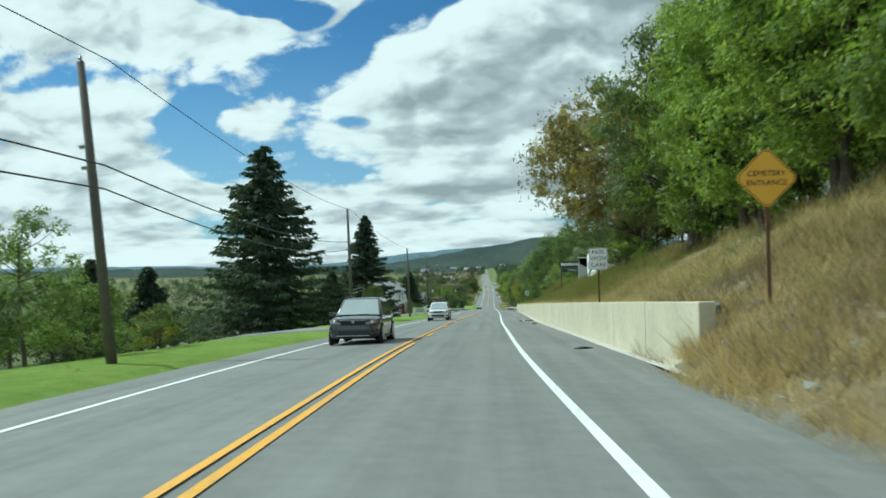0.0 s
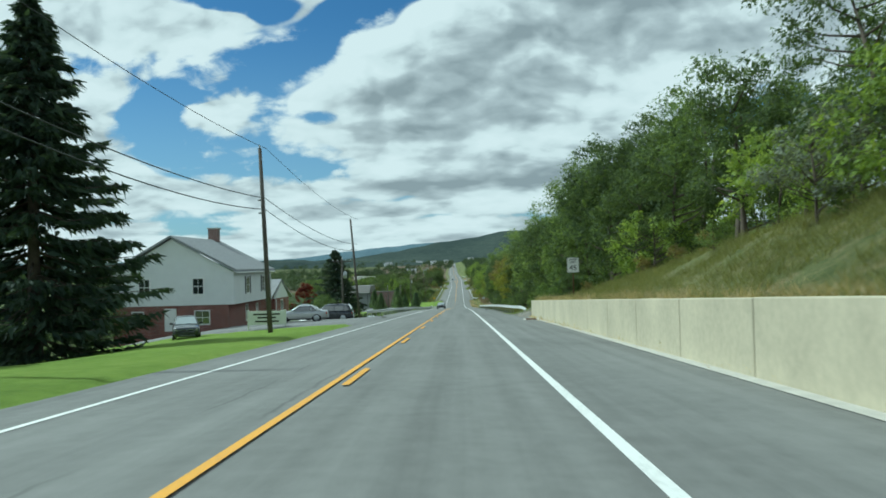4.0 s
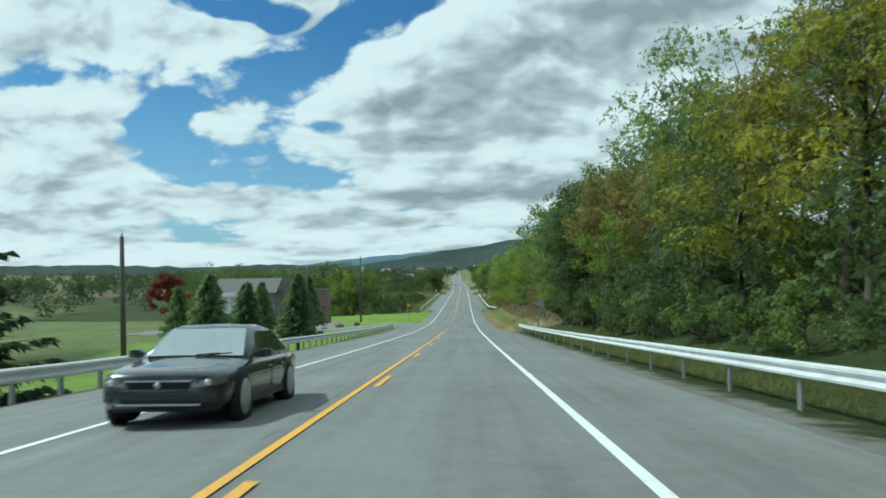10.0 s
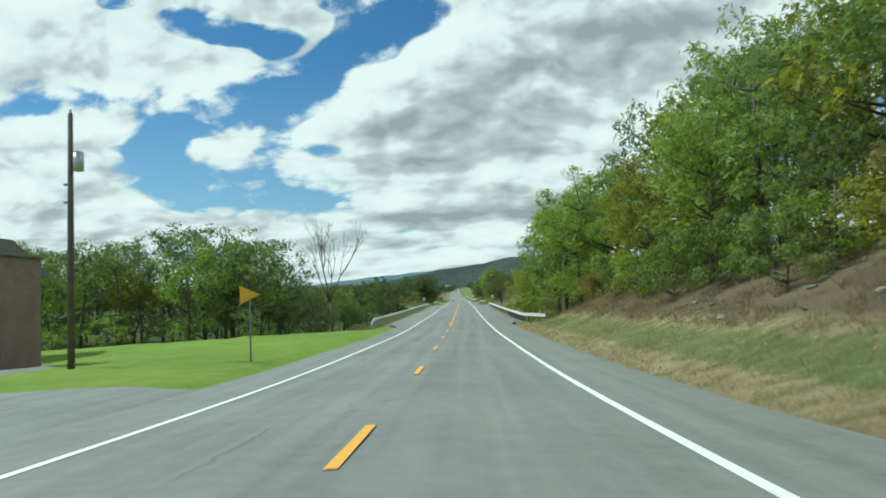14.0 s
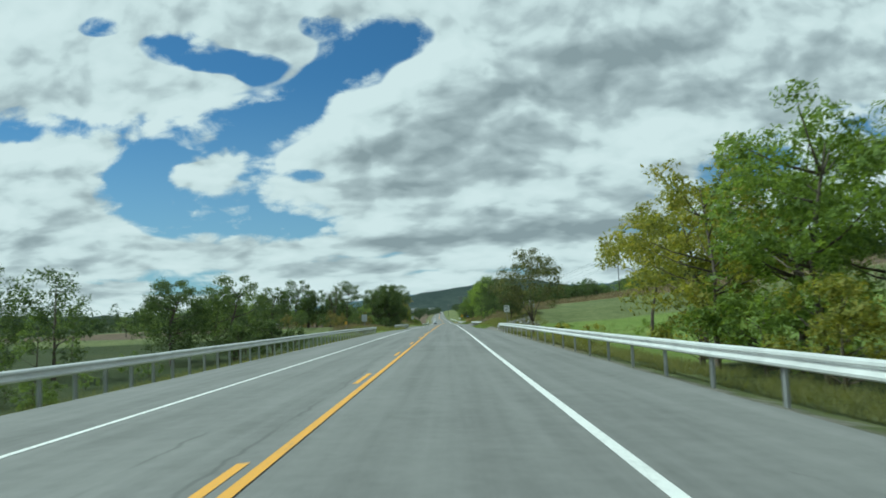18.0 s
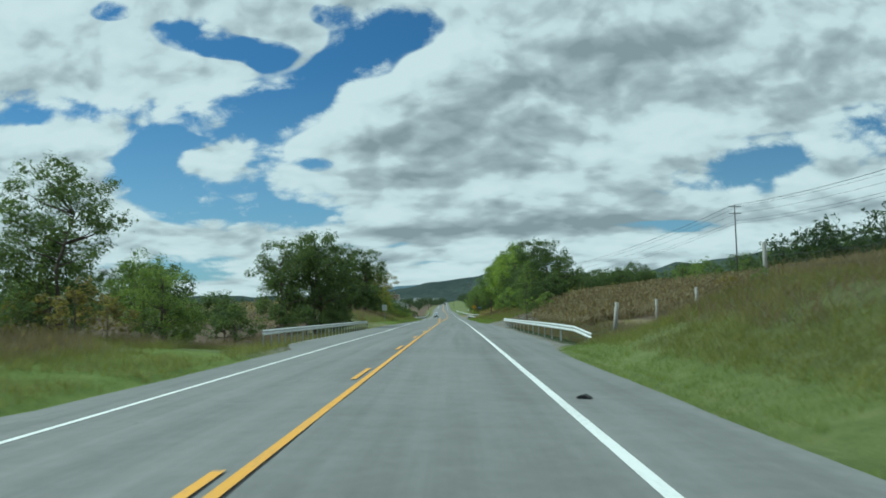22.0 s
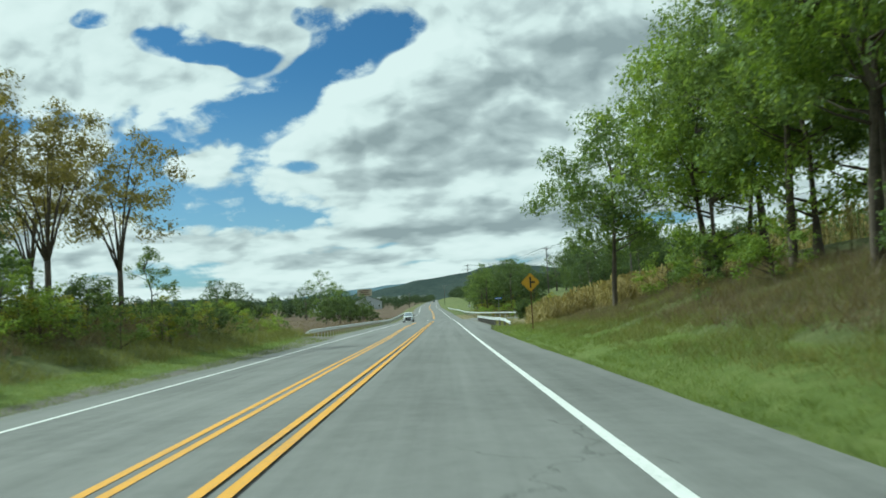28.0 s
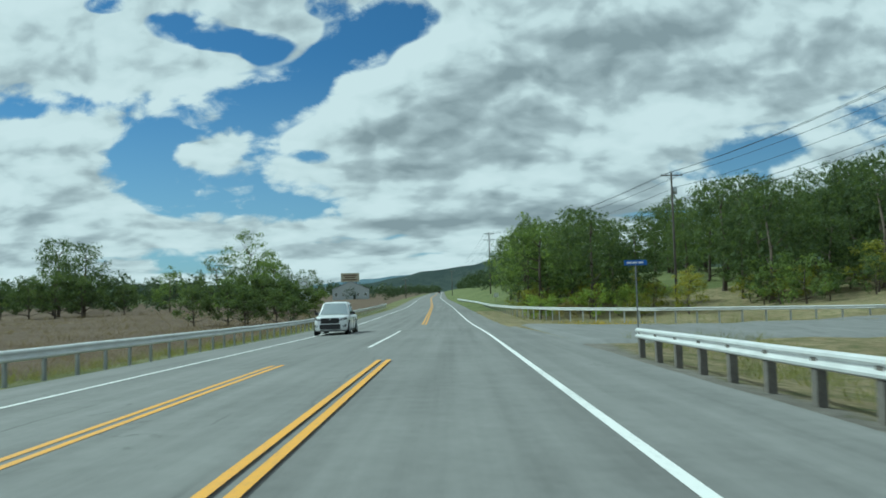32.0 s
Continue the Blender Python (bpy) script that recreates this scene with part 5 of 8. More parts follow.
for x, y, k, s in ((14.5, 364, "oak2", .95), (16, 371, "oak2", 1.0), (14.2, 359, "oak1", .9), (12.8, 440, "oak3", 1.15), (14.5, 446, "oak3", 1.2), (12.2, 449, "oak1", 1.1), (13.6, 455, "locust2", 1.05), (12.8, 460, "locust1", .92), (14.2, 517.5, "yellow_tall", 1.0), (13.6, 424, "oak3", .8), (13.2, 414, "oak4", .75), (14, 404, "oak3", .8)):
    place_tree(k, x, y, s, y * 7)
scatter_trees(["bush4", "bush5", "bush1", "bush3"], 12.0, 15.0, 352, 442, 3.6, .7, 1.15, "wood edge bushes")
scatter_trees(["locust2", "vine_dark", "locust2"], 14.0, 21, 450, 478, 5.2, .9, 1.08, "roadside wood")
scatter_trees(["bush2", "bush1", "bush5"], 11.5, 20, 450, 482, 4.4, .8, 1.3, "wood edge bushes", far_only=True)
for x, y, k, s in ((14.6, 484, "oak3", .84), (12.9, 492, "oak3", .74), (11.6, 498, "sapling_yellow", 1.1), (14.4, 497, "oak3", .78), (17, 488, "oak3", .88), (18, 496, "oak1", .78), (17, 503, "oak3", .7), (11.8, 489, "bush4", 1.0), (12.2, 495, "bush3", 1.1), (12, 501, "bush4", 1.1), (12.6, 503, "oak4", .66), (14.5, 508, "sapling_yellow", 1.1),
                   (10.4, 516, "bush4", .5), (10.6, 530, "bush4", .45), (12, 540, "bush1", .5), (15, 520, "bush3", .6)):
    place_tree(k, x, y, s, x * 70)
place_tree("wide_sapling", 10.0, 546, 1.0, 40)
place_tree("locust4", 11.8, 788.8, .95, 130)
place_tree("round_bush", 9.9, 571, 1.0, 40, label="dense round dark green bush with twiggy top")
scatter_trees(["bush1", "bush3", "bush5"], 10.6, 14.5, 100, 166, 5.5, .28, .5, "bank bushes")
scatter_trees(["bush2"], 11.6, 14.4, 296, 348, 2.8, .8, 1.3, "wood edge bushes")
# valley side
for x, y, s in ((-23.5, 358, 1.0), (-18.6, 363, 1.2), (-9.9, 315.5, .85), (-12.6, 312, .85), (-13.8, 308, .95), (-27, 372, 1.1), (-31, 350, 1.1), (-22, 330, .8)):
    place_tree("young_pine", x, y, s, x * 30, group="lawn pines")
place_tree("yellow_tall", -35, 449, 1.0, 0)
place_tree("redtree", -61, 426, 1.35, 0)
place_tree("redtree", -46, 330, .8, 0)
for x, y, k, s in ((-15.5, 627, "oak2", .5), (-19, 632, "oak1", .55), (-15, 640, "bush2", 1.1), (-17.5, 646, "bush2", 1.2), (-20, 652, "bush2", 1.4), (-22, 640, "oak2", .5)):
    place_tree(k, x, y, s, y * 5)
scatter_trees(["oak2", "oak1"], -70, -42, 640, 720, 7.0, .45, .62, "valley trees", far_only=True)
scatter_trees(["bush1", "bush2"], -22, -13, 205, 290, 8.5, .3, .6, "valley bushes")
for x, y, k, s in ((-20.5, 248, "oak2", .5), (-23, 252, "oak2", .55), (-21.5, 256, "bush2", 1.5), (-25, 262, "oak2", .62), (-27, 270, "oak1", .6), (-33, 240, "oak2", .5), (-36, 236, "oak2", .45)):
    place_tree(k, x, y, s, y * 5, group="valley trees")
scatter_trees(["oak1", "oak2", "oak3"], -70, -38, 205, 300, 14, .5, .8, "valley trees")
scatter_trees(["oak2", "oak2", "oak1", "locust2", "oak3"], -66, -20, 442, 472, 6.0, .8, 1.12, "valley trees")
scatter_trees(["bush1", "bush2", "bush3"], -60, -14, 438, 450, 5.0, .8, 1.3, "valley bushes", far_only=True)
scatter_trees(["bush1", "bush2", "oak2", "oak1"], -22, -12.5, 452, 526, 5.0, .34, .52, "roadside trees", skip=lambda x, y: y > 505 and x > -17)
scatter_trees(["oak2", "oak2", "sapling"], -40, -22, 468, 532, 6.6, .5, .72, "roadside trees", far_only=True)
for x, y, k, s in ((-16.6, 537, "oak2", .66), (-19.2, 541, "oak2", .6), (-15.2, 533, "bush2", 1.1), (-13.6, 538, "bush2", 1.0), (-15.6, 543, "bush2", 1.2), (-13.2, 546, "bush2", .9), (-21, 534, "oak2", .62), (-23, 540, "oak2", .66), (-18.5, 548, "bush2", 1.1), (-24.5, 607, "oak2", .76), (-28.5, 606, "oak2", .66), (-21.5, 610, "oak2", .6), (-32, 609, "oak1", .6), (-17.0, 617, "locust2", .74), (-19.4, 620, "oak2", .66), (-14.4, 623, "oak1", .5), (-37, 612, "oak2", .6), (-44, 616, "oak1", .6)):
    place_tree(k, x, y, s, y * 5)
bare_tree(-13, 447, 13.5, 3)
bare_tree(-17, 600, 8.0, 4)
scatter_trees(["sapling", "oak2", "oak1", "oak2"], -27, -18, 604, 622, 5.0, .42, .55, "roadside trees")
scatter_trees(["bush2", "bush5"], -26, -13, 590, 622, 4.5, .6, 1.0, "roadside bushes", far_only=True)
for x, y, k, s in ((-12.9, 668, "oak2", 1.02), (-16.5, 665, "oak2", .9), (-14.5, 672, "oak2", .92), (-12.2, 676, "bush2", 1.1), (-17.5, 668, "oak2", .66), (-10.9, 663, "bush2", .9), (-13, 659, "bush2", 1.1), (-15.5, 657, "bush2", 1.1), (-11.4, 670, "bush2", 1.0)):
    place_tree(k, x, y, s, y * 9)
for x, y, k, s in ((-13.9, 720, "oak2", 1.02), (-16.4, 719, "oak2", .98), (-21, 716, "oak2", .78), (-15, 728, "oak2", .66), (-13, 745, "oak4", .5), (-12.5, 752, "bush4", 1.0), (-11.6, 760, "bush1", 1.0),
                   (-15, 715, "bush2", 1.4), (-13.2, 719, "bush2", 1.3), (-12.6, 726, "bush2", 1.2), (-16.5, 725, "oak2", .62), (-17.5, 720, "bush2", 1.2)):
    place_tree(k, x, y, s, y * 9)
for x, y, k, s in ((-16, 786, "locust3", 1.0), (-18.5, 783, "locust3", 1.05), (-20.5, 779, "locust3", 1.1), (-19, 775, "oak2", .6), (-22, 788, "locust3", 1.0), (-17.2, 770, "oak2", .6), (-22, 772, "oak2", .7), (-15.5, 789, "sapling", .7)):
    place_tree(k, x, y, s, y * 9)
place_tree("sapling", 10.7, 675, .62, 20, stretch=1.75)
for x, y, k, s in ((-13.8, 669.5, "oak2", 1.0), (-12.4, 752, "bush1", .75), (-13.4, 757, "bush3", .8), (-12.6, 762, "bush1", .8), (-14.6, 765, "bush2", 1.0), (-13.2, 769, "bush3", .8), (-14.8, 772, "bush1", 1.0), (-13.4, 776, "bush2", .8), (13.4, 770, "bush3", .7), (13.2, 777, "bush1", .7),
                   (13.9, 785, "bush3", .8), (14.6, 780, "bush3", .9), (14.2, 762, "bush1", .8), (14.2, 778, "oak3", .72)):
    place_tree(k, x, y, s, y * 11)
scatter_trees(["bush2", "bush1", "bush2"], -50, -20, 600, 612, 4.6, .6, 1.1, "roadside bushes", far_only=True)
# right bank further on
for x, y, k, s in ((12.0, 679, "bush2", .6), (13.6, 680, "bush1", .8), (12.4, 683, "bush3", .7), (13.2, 685, "bush2", 1.0), (14.8, 689, "bush2", 1.25), (16.4, 693, "bush2", 1.4), (12.4, 691, "bush1", 1.0), (14.6, 704, "oak2", .95), (17.5, 708, "oak2", .9), (13.4, 699, "oak2", .55), (13.5, 712, "bush3", 1.35), (12.8, 718, "bush1", 1.4), (19, 700, "oak2", .6),
                   (15, 722, "oak2", .7), (13.5, 730, "oak2", .72), (14.2, 700, "bush2", 1.3), (16.2, 703, "bush2", 1.4), (13.2, 709, "bush2", 1.2), (15.6, 716, "bush2", 1.5), (14, 724, "bush2", 1.5), (15.5, 732, "bush2", 1.5), (12.6, 736, "bush1", 1.2), (17, 738, "oak2", .75), (16, 728, "oak2", .7)):
    place_tree(k, x, y, s, y * 9)
for x, y, k, s in ((14.2, 779, "locust5", .98), (15.0, 772, "locust4", 1.05), (14.6, 764.5, "locust5", 1.05), (16.4, 757, "locust4", 1.12), (15.2, 750, "vine_tree", .95), (17.6, 783, "locust4", .9), (17.5, 770, "oak3", .95), (17.5, 760, "locust1", 1.1), (14.5, 754, "oak3", 1.05), (14.5, 743, "oak3", 1.0), (16.5, 778, "locust2", .9), (13.8, 764, "locust1", .95), (16, 772, "oak3", .85), (15.5, 758, "bush2", 1.4), (17, 764, "bush2", 1.5), (18, 754, "bush2", 1.5)):
    place_tree(k, x, y, s, y * 9)
scatter_trees(["bush1", "bush3", "bush4", "bush2"], -16.5, -10.4, 748, 804, 2.4, .34, .62, "bank bushes", far_only=True)
scatter_trees(["bush4", "bush1", "bush5"], 11.5, 17, 690, 785, 4.2, .22, .45, "bank bushes", far_only=True)
scatter_trees(["bush2", "bush5", "bush1"], 10.5, 15, 575, 612, 4.0, .2, .4, "bank bushes", far_only=True)
scatter_trees(["oak2", "oak1", "vine_dark", "oak2"], 11.5, 26, 946, 990, 5.5, .85, 1.15, "corner trees")
scatter_trees(["bush1", "bush3", "bush4", "bush5"], 9.5, 30, 938, 962, 3.8, .8, 1.4, "corner bushes", far_only=True)
scatter_trees(["bush2", "bush1", "bush2", "bush4"], 34, 100, 928, 945, 4.4, 1.0, 1.9, "hillside bushes", far_only=True)
scatter_trees(["oak2", "oak2"], 36, 100, 940, 955, 6.5, .7, .95, "hillside wood", far_only=True)
place_tree("round_bush", 13.4, 856, .82, 10)
place_tree("bush1", 14.6, 853, 1.15, 10)
place_tree("sapling_yellow", 28, 936, .7, 10)
scatter_trees(["oak2", "vine_dark", "oak2"], 38, 95, 935, 1020, 8, 1.0, 1.3, "hillside wood")
scatter_trees(["oak1", "oak2"], 95, 170, 880, 1010, 14, .9, 1.3, "hillside wood")
for x, y, k, s in ((-27, 936, "bush2", 1.5), (-24, 939, "bush2", 1.7), (-21, 935, "bush2", 1.5), (-18.2, 938, "bush2", 1.4), (-15.6, 935, "bush2", 1.1), (-22.5, 942, "oak2_far", .42), (-24, 984, "bush2", 1.7), (-27, 982, "bush2", 2.0), (-30, 981, "bush2", 2.2), (-33, 983, "bush2", 2.2), (-36, 985, "bush1", 2.0), (-22, 986, "bush1", 1.4), (-60, 980, "bush2", 2.3), (-65, 981, "bush2", 2.6), (-70, 982, "bush2", 2.4), (-55, 985, "bush2", 1.8), (-76, 984, "bush2", 2.0), (-39, 1008, "locust1_far", 1.25), (-34, 1000, "oak1_far", .95), (-30, 990, "oak1_far", .9), (-25, 996, "oak2_far", .7), (-30, 995, "oak2_far", .8), (-35, 996, "oak2_far", .85), (-43, 1000, "oak2_far", .95), (-62, 985, "oak2_far", 1.15), (-69, 990, "oak2_far", 1.25), (-56, 1010, "oak1_far", .8), (-75, 1000, "oak2_far", .9)):
    place_tree(k, x, y, s, y * 9)


heaps()


def far_wood(name, label, rows, seed, leaf="far_wood", size=1.25, per=112):
    """Woodland too far off to count: rows of (x0, x1, y0, y1, trees, height)."""
    rng = np.random.default_rng(seed)
    out = []
    for x0, x1, y0, y1, n, h in rows:
        for _ in range(n):
            x, y = rng.uniform(x0, x1), rng.uniform(y0, y1)
            z = ground_z(x, y)
            hh = h * rng.uniform(.7, 1.2)
            k = 14
            c = rng.normal(0, 1, (k, 3))
            c /= np.linalg.norm(c, axis=1)[:, None]
            c *= rng.uniform(.4, 1, (k, 1))
            c = c * [hh * .40, hh * .40, hh * .46] + [x, y, z + hh * .42]
            out.append(leaf_quads(rng, c, np.full(k, hh * .17), per * 2 // k, size * .62 * hh / 12, tri=True))
    ob = thing(name, label, "woodland", kind="stuff", data=quads_mesh(name, np.concatenate(out), M[leaf]))
    return ob


far_wood("woodland", "distant mixed green woods on the valley floor", [(-420, -90, 380, 700, 150, 11), (-600, -120, 700, 1200, 190, 12), (-260, -60, 250, 380, 60, 9), (-300, -90, 60, 250, 60, 9), (-110, -44, 40, 350, 130, 8)], 51)
far_wood("woodland", "distant tree line beyond a brown field", [(-420, -100, 1098, 1200, 150, 11), (-170, -44, 1010, 1085, 70, 10), (-120, -60, 1150, 1500, 40, 10), (-40, -14, 1150, 1500, 30, 7)], 52)
far_wood("woodland", "wooded hill behind open fields", [(110, 330, 600, 900, 170, 11), (60, 300, 1010, 1300, 170, 11), (170, 420, 420, 700, 110, 11), (72, 190, 690, 770, 90, 10)], 53)
far_wood("woodland", "green woods lining the road in the distance", [(12, 70, 1010, 1500, 110, 9), (10, 60, 1500, 2100, 90, 9), (-80, -12, 1500, 2100, 90, 9), (-500, -100, 1500, 2200, 110, 12), (100, 500, 1400, 2200, 110, 12)], 54, size=1.3, per=112)


# ------------------------------------------------------------------ distant ridges
def ridge(name, label, y, az, dist_scale, seed, thick, mat):
    """A wooded ridge: az rows of (sideways slope, height slope) seen from the road's start."""
    verts, faces = [], []
    us = np.linspace(az[0][0], az[-1][0], 160)
    hs = np.interp(us, [a[0] for a in az], [a[1] for a in az])
    prof = [(-1.0, 0.0), (-.75, .22), (-.5, .5), (-.25, .8), (0, 1.0), (.5, .6), (1, 0)]
    for u, h in zip(us, hs):
        for f, g in prof:
            yy = y + f * thick
            hh = h * y * g * (1 + .22 * noise.noise((u * 9 + f * 2, seed, f)) * (1 - g * .5)) + g * 4 * noise.noise((u * 60, seed, f * 3))
            verts.append((u * y, yy, -22 + max(hh, 0) + (22 * g)))
    w = len(prof)
    for i in range(len(us) - 1):
        for k in range(w - 1):
            faces.append((i * w + k, (i + 1) * w + k, (i + 1) * w + k + 1, i * w + k + 1))
    thing(name, label, "hill", kind="structure", data=mesh_of(name, verts, faces, mat, True))


def ridge_material(name, a, b, haze):
    mat, k, bs = material(name)
    p = k.n("ShaderNodeNewGeometry").outputs["Position"]
    f = k.m("ADD", k.m("MULTIPLY", k.noise(p, 0.004, 6.0, .6), 0.6), k.m("MULTIPLY", k.noise(p, 0.05, 4.0, .7), 0.4))
    k.put(bs.inputs["Base Color"], k.ramp(f, (0.38, a), (0.62, b)))
    bs.inputs["Roughness"].default_value = 1.0
    bs.inputs["Specular IOR Level"].default_value = 0.0
    bm_ = k.n("ShaderNodeBump")
    bm_.inputs["Strength"].default_value = 1.0
    bm_.inputs["Distance"].default_value = 14.0
    k.put(bm_.inputs["Height"], k.noise(p, 0.04, 5.0, .7))
    k.put(bs.inputs["Normal"], bm_.outputs[0])
    return mat


# distance haze is put into these base colours: blue-grey near, paler blue far
M["ridge_near"] = ridge_material("wooded_ridge", (0.052, 0.070, 0.068), (0.088, 0.110, 0.095), 0)
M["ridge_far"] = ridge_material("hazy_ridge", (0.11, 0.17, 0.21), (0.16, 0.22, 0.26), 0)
ridge("hills", "long green wooded mountain ridge beyond the valley", 3700, [(-.17, .004), (-.13, .010), (-.10, .014), (-.06, .020), (-.03, .026), (0.0, .029), (.025, .032), (.05, .037), (.07, .038), (.1, .035), (.14, .028), (.35, .02)], 1, 3, 500, M["ridge_near"])
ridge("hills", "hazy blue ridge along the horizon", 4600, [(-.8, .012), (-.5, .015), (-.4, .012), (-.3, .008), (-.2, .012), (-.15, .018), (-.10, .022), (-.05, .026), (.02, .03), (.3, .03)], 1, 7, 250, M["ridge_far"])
ridge("hills", "low dark wooded ridge across the valley floor", 1900, [(-.9, .012), (-.6, .010), (-.4, .011), (-.3, .007), (-.2, .009), (-.12, .004), (-.06, .003), (-.03, .0)], 1, 5, 300, M["ridge_near"])
ridge("hills", "wooded hillside rising beside the fields", 1500, [(.12, .006), (.16, .02), (.25, .03), (.35, .04), (.5, .05), (.8, .06), (1.2, .06)], 1, 9, 400, M["ridge_near"])

# ------------------------------------------------------------------ paved lots and side road
def paved(name, label, outline, mat, lift=0.10, n=36):
    """A paved sheet draped on the ground: outline gives four corners."""
    a, b, c, d = [Vector((*p, 0)) for p in outline]
    verts = []
    for i in range(n + 1):
        for j in range(n + 1):
            p = a.lerp(b, i / n).lerp(d.lerp(c, i / n), j / n)
            rim = i in (0, n) or j in (0, n)
            verts.append((p.x, p.y, ground_z(p.x, p.y) + (-0.06 if rim else lift)))
    w = n + 1
    faces = [(i * w + j, (i + 1) * w + j, (i + 1) * w + j + 1, i * w + j + 1) for i in range(n) for j in range(n)]
    thing(name, label, "pavement", kind="structure", data=mesh_of(name, verts, faces, mat, True))


paved("pavement", "grey asphalt car park before a white house", [(-31, 165), (-4.6, 162), (-6.3, 191), (-31, 195)], M["drive"], 0.16)
paved("pavement", "pale driveway across a cemetery lawn", [(-40, 47), (-4.7, 50), (-4.7, 56), (-40, 54)], M["drive"])
paved("pavement", "asphalt driveway beside a lawn", [(-50, 375), (-4.8, 371), (-4.8, 383), (-50, 386)], M["drive"], 0.14)
paved("pavement", "grey car park beside a brick hall", [(-50, 385), (-18, 385), (-19, 403), (-50, 403)], M["drive"], 0.14)
paved("pavement", "asphalt side road joining the highway", [(5.4, 877), (70, 897), (70, 904), (5.4, 906)], M["drive"], 0.10)


# ------------------------------------------------------------------ poles and cables
def cable(name, label, spans, radius=0.016, sag=0.02):
    """Sagging cable through points, as one thing."""
    line_pts = []
    for p, q in zip(spans, spans[1:]):
        p, q = Vector(p), Vector(q)
        n = 12
        for i in range(n):
            t = i / n
            v = p.lerp(q, t)
            v.z -= sag * (q - p).length * 4 * t * (1 - t)
            line_pts.append(v)
    line_pts.append(Vector(spans[-1]))
    verts, faces = tube(line_pts, [radius] * len(line_pts), None, 4)
    thing(name, label, "cable", group="overhead cables", data=mesh_of(name, verts, faces, M["wire"], True))


def insulator(parent, x, y, z):
    bm = bmesh.new()
    for i, r in enumerate((.05, .07, .05)):
        bmesh.ops.create_cone(bm, cap_ends=True, segments=8, radius1=r, radius2=r * .8, depth=.06, matrix=pose(x, y, z + .04 + i * .06))
    part("insulator", mesh_bm("insulator", bm, M["sign_grey"], True), parent)


def wood_pole(x, y, top, lean=(0, 0), arms=0, transformer=False, label="weathered wooden utility pole carrying cables", radius=.15):
    base = ground_z(x, y)
    h = top - base
    p = thing("utility_pole", label, "utility pole", group="utility poles", m=pose(x, y, base, lean[0], lean[1], 0))
    part("shaft", tube_mesh([(0, 0, -1), (0, 0, h * .5), (0, 0, h)], [radius * 1.1, radius * .95, radius * .72], M["pole_wood"], 10, "shaft"), p)
    part("cap", tube_mesh([(0, 0, h), (0, 0, h + .04)], [radius * .74, radius * .6], M["post"], 10, "cap"), p)
    insulator(p, 0, 0, h + .03)
    for k in range(2):
        part("bracket", box(-.3, .05, -.04, .04, h * (.72 - .07 * k) - .05, h * (.72 - .07 * k) + .05, M["post"], .01, "bracket"), p)
    for a in range(arms):
        z = h - .35 - 1.5 * a
        part("crossarm", box(-1.3, 1.3, -.2, -.1, z - .06, z + .06, M["pole_wood"], .01, "crossarm"), p)
        for u in (-1.15, -.55, .55, 1.15):
            insulator(p, u, -.15, z + .06)
        for s in (-1, 1):
            part("brace", tube_mesh([(s * .65, -.15, z), (0, -.12, z - .6)], [.02, .02], M["post"], 5, "brace"), p)
    if transformer:
        bm = bmesh.new()
        bmesh.ops.create_cone(bm, cap_ends=True, segments=14, radius1=.24, radius2=.24, depth=.8, matrix=pose(.36, 0, h - 2.2))
        bmesh.ops.create_cone(bm, cap_ends=True, segments=14, radius1=.24, radius2=.08, depth=.12, matrix=pose(.36, 0, h - 1.74))
        part("transformer", mesh_bm("transformer", bm, M["sign_grey"], True), p)
    return Vector((x, y, top))


pa = [wood_pole(-8.7, 22.5, 7.7, (0, -5.4)), wood_pole(-11.3, 77, 7.4, (0, -1.5)), wood_pole(-10.5, 124, 4.7, (0, -1.5)), wood_pole(-9.9, 153.3, 4.2, (0, -2)), wood_pole(-10.6, 203, 2.6, (0, -4))]
wood_pole(-13.6, 209, -2.2, (0, 0), 1, True, "shorter utility pole with a transformer can")
wood_pole(-15.8, 300.4, -8.4, (0, -1))
wood_pole(-16.6, 353, -9.6, (0, -1))
wood_pole(-16.2, 397.7, -7.2, (0, 0), 0, True)
back = [Vector((-13, -50, 12)), *pa]
for k, (f, sg) in enumerate(((.0, .012), (-3.1, .014), (-3.8, .018))):
    cable("cable", "black overhead cable sagging between wooden poles", [v + Vector((-.15 if k else 0, 0, f)) for v in back],
          0.018 if k == 0 else 0.026, sg)
pb = [wood_pole(73, 677, 4.9, (0, 0), 2, False, "tall transmission pole with double crossarms"), wood_pole(62.8, 749, 4.8, (0, 0), 2, False, "tall transmission pole with double crossarms"),
      wood_pole(37.4, 891, -1.3, (0, 0), 2, False, "tall transmission pole with double crossarms"), wood_pole(28.4, 942, -2.7, (0, 0), 1, True, "utility pole with crossarm and transformer"),
      wood_pole(11.5, 1042, -.5, (0, 0), 2, False, "tall transmission pole with double crossarms"), wood_pole(2.5, 1200, -3, (0, 0), 1, False, "distant utility pole with crossarm")]
wood_pole(95, 590, 6.5, (0, 0), 2, False, "tall transmission pole with double crossarms")
wood_pole(18, 1100, -4.5, (0, 0), 1, False, "distant utility pole with crossarm")
wood_pole(-17, 1180, -7, (0, 0), 1, False, "distant utility pole with crossarm")
for off in ((-1.15, 0, -.25), (1.15, 0, -.25), (0, 0, .1), (.55, 0, -1.75), (.1, 0, -3.4), (.1, 0, -4.0)):
    cable("cable", "thin overhead power cable across fields", [Vector((95, 590, 6.5)) + Vector(off)] + [v + Vector(off) for v in pb], .022, .016)


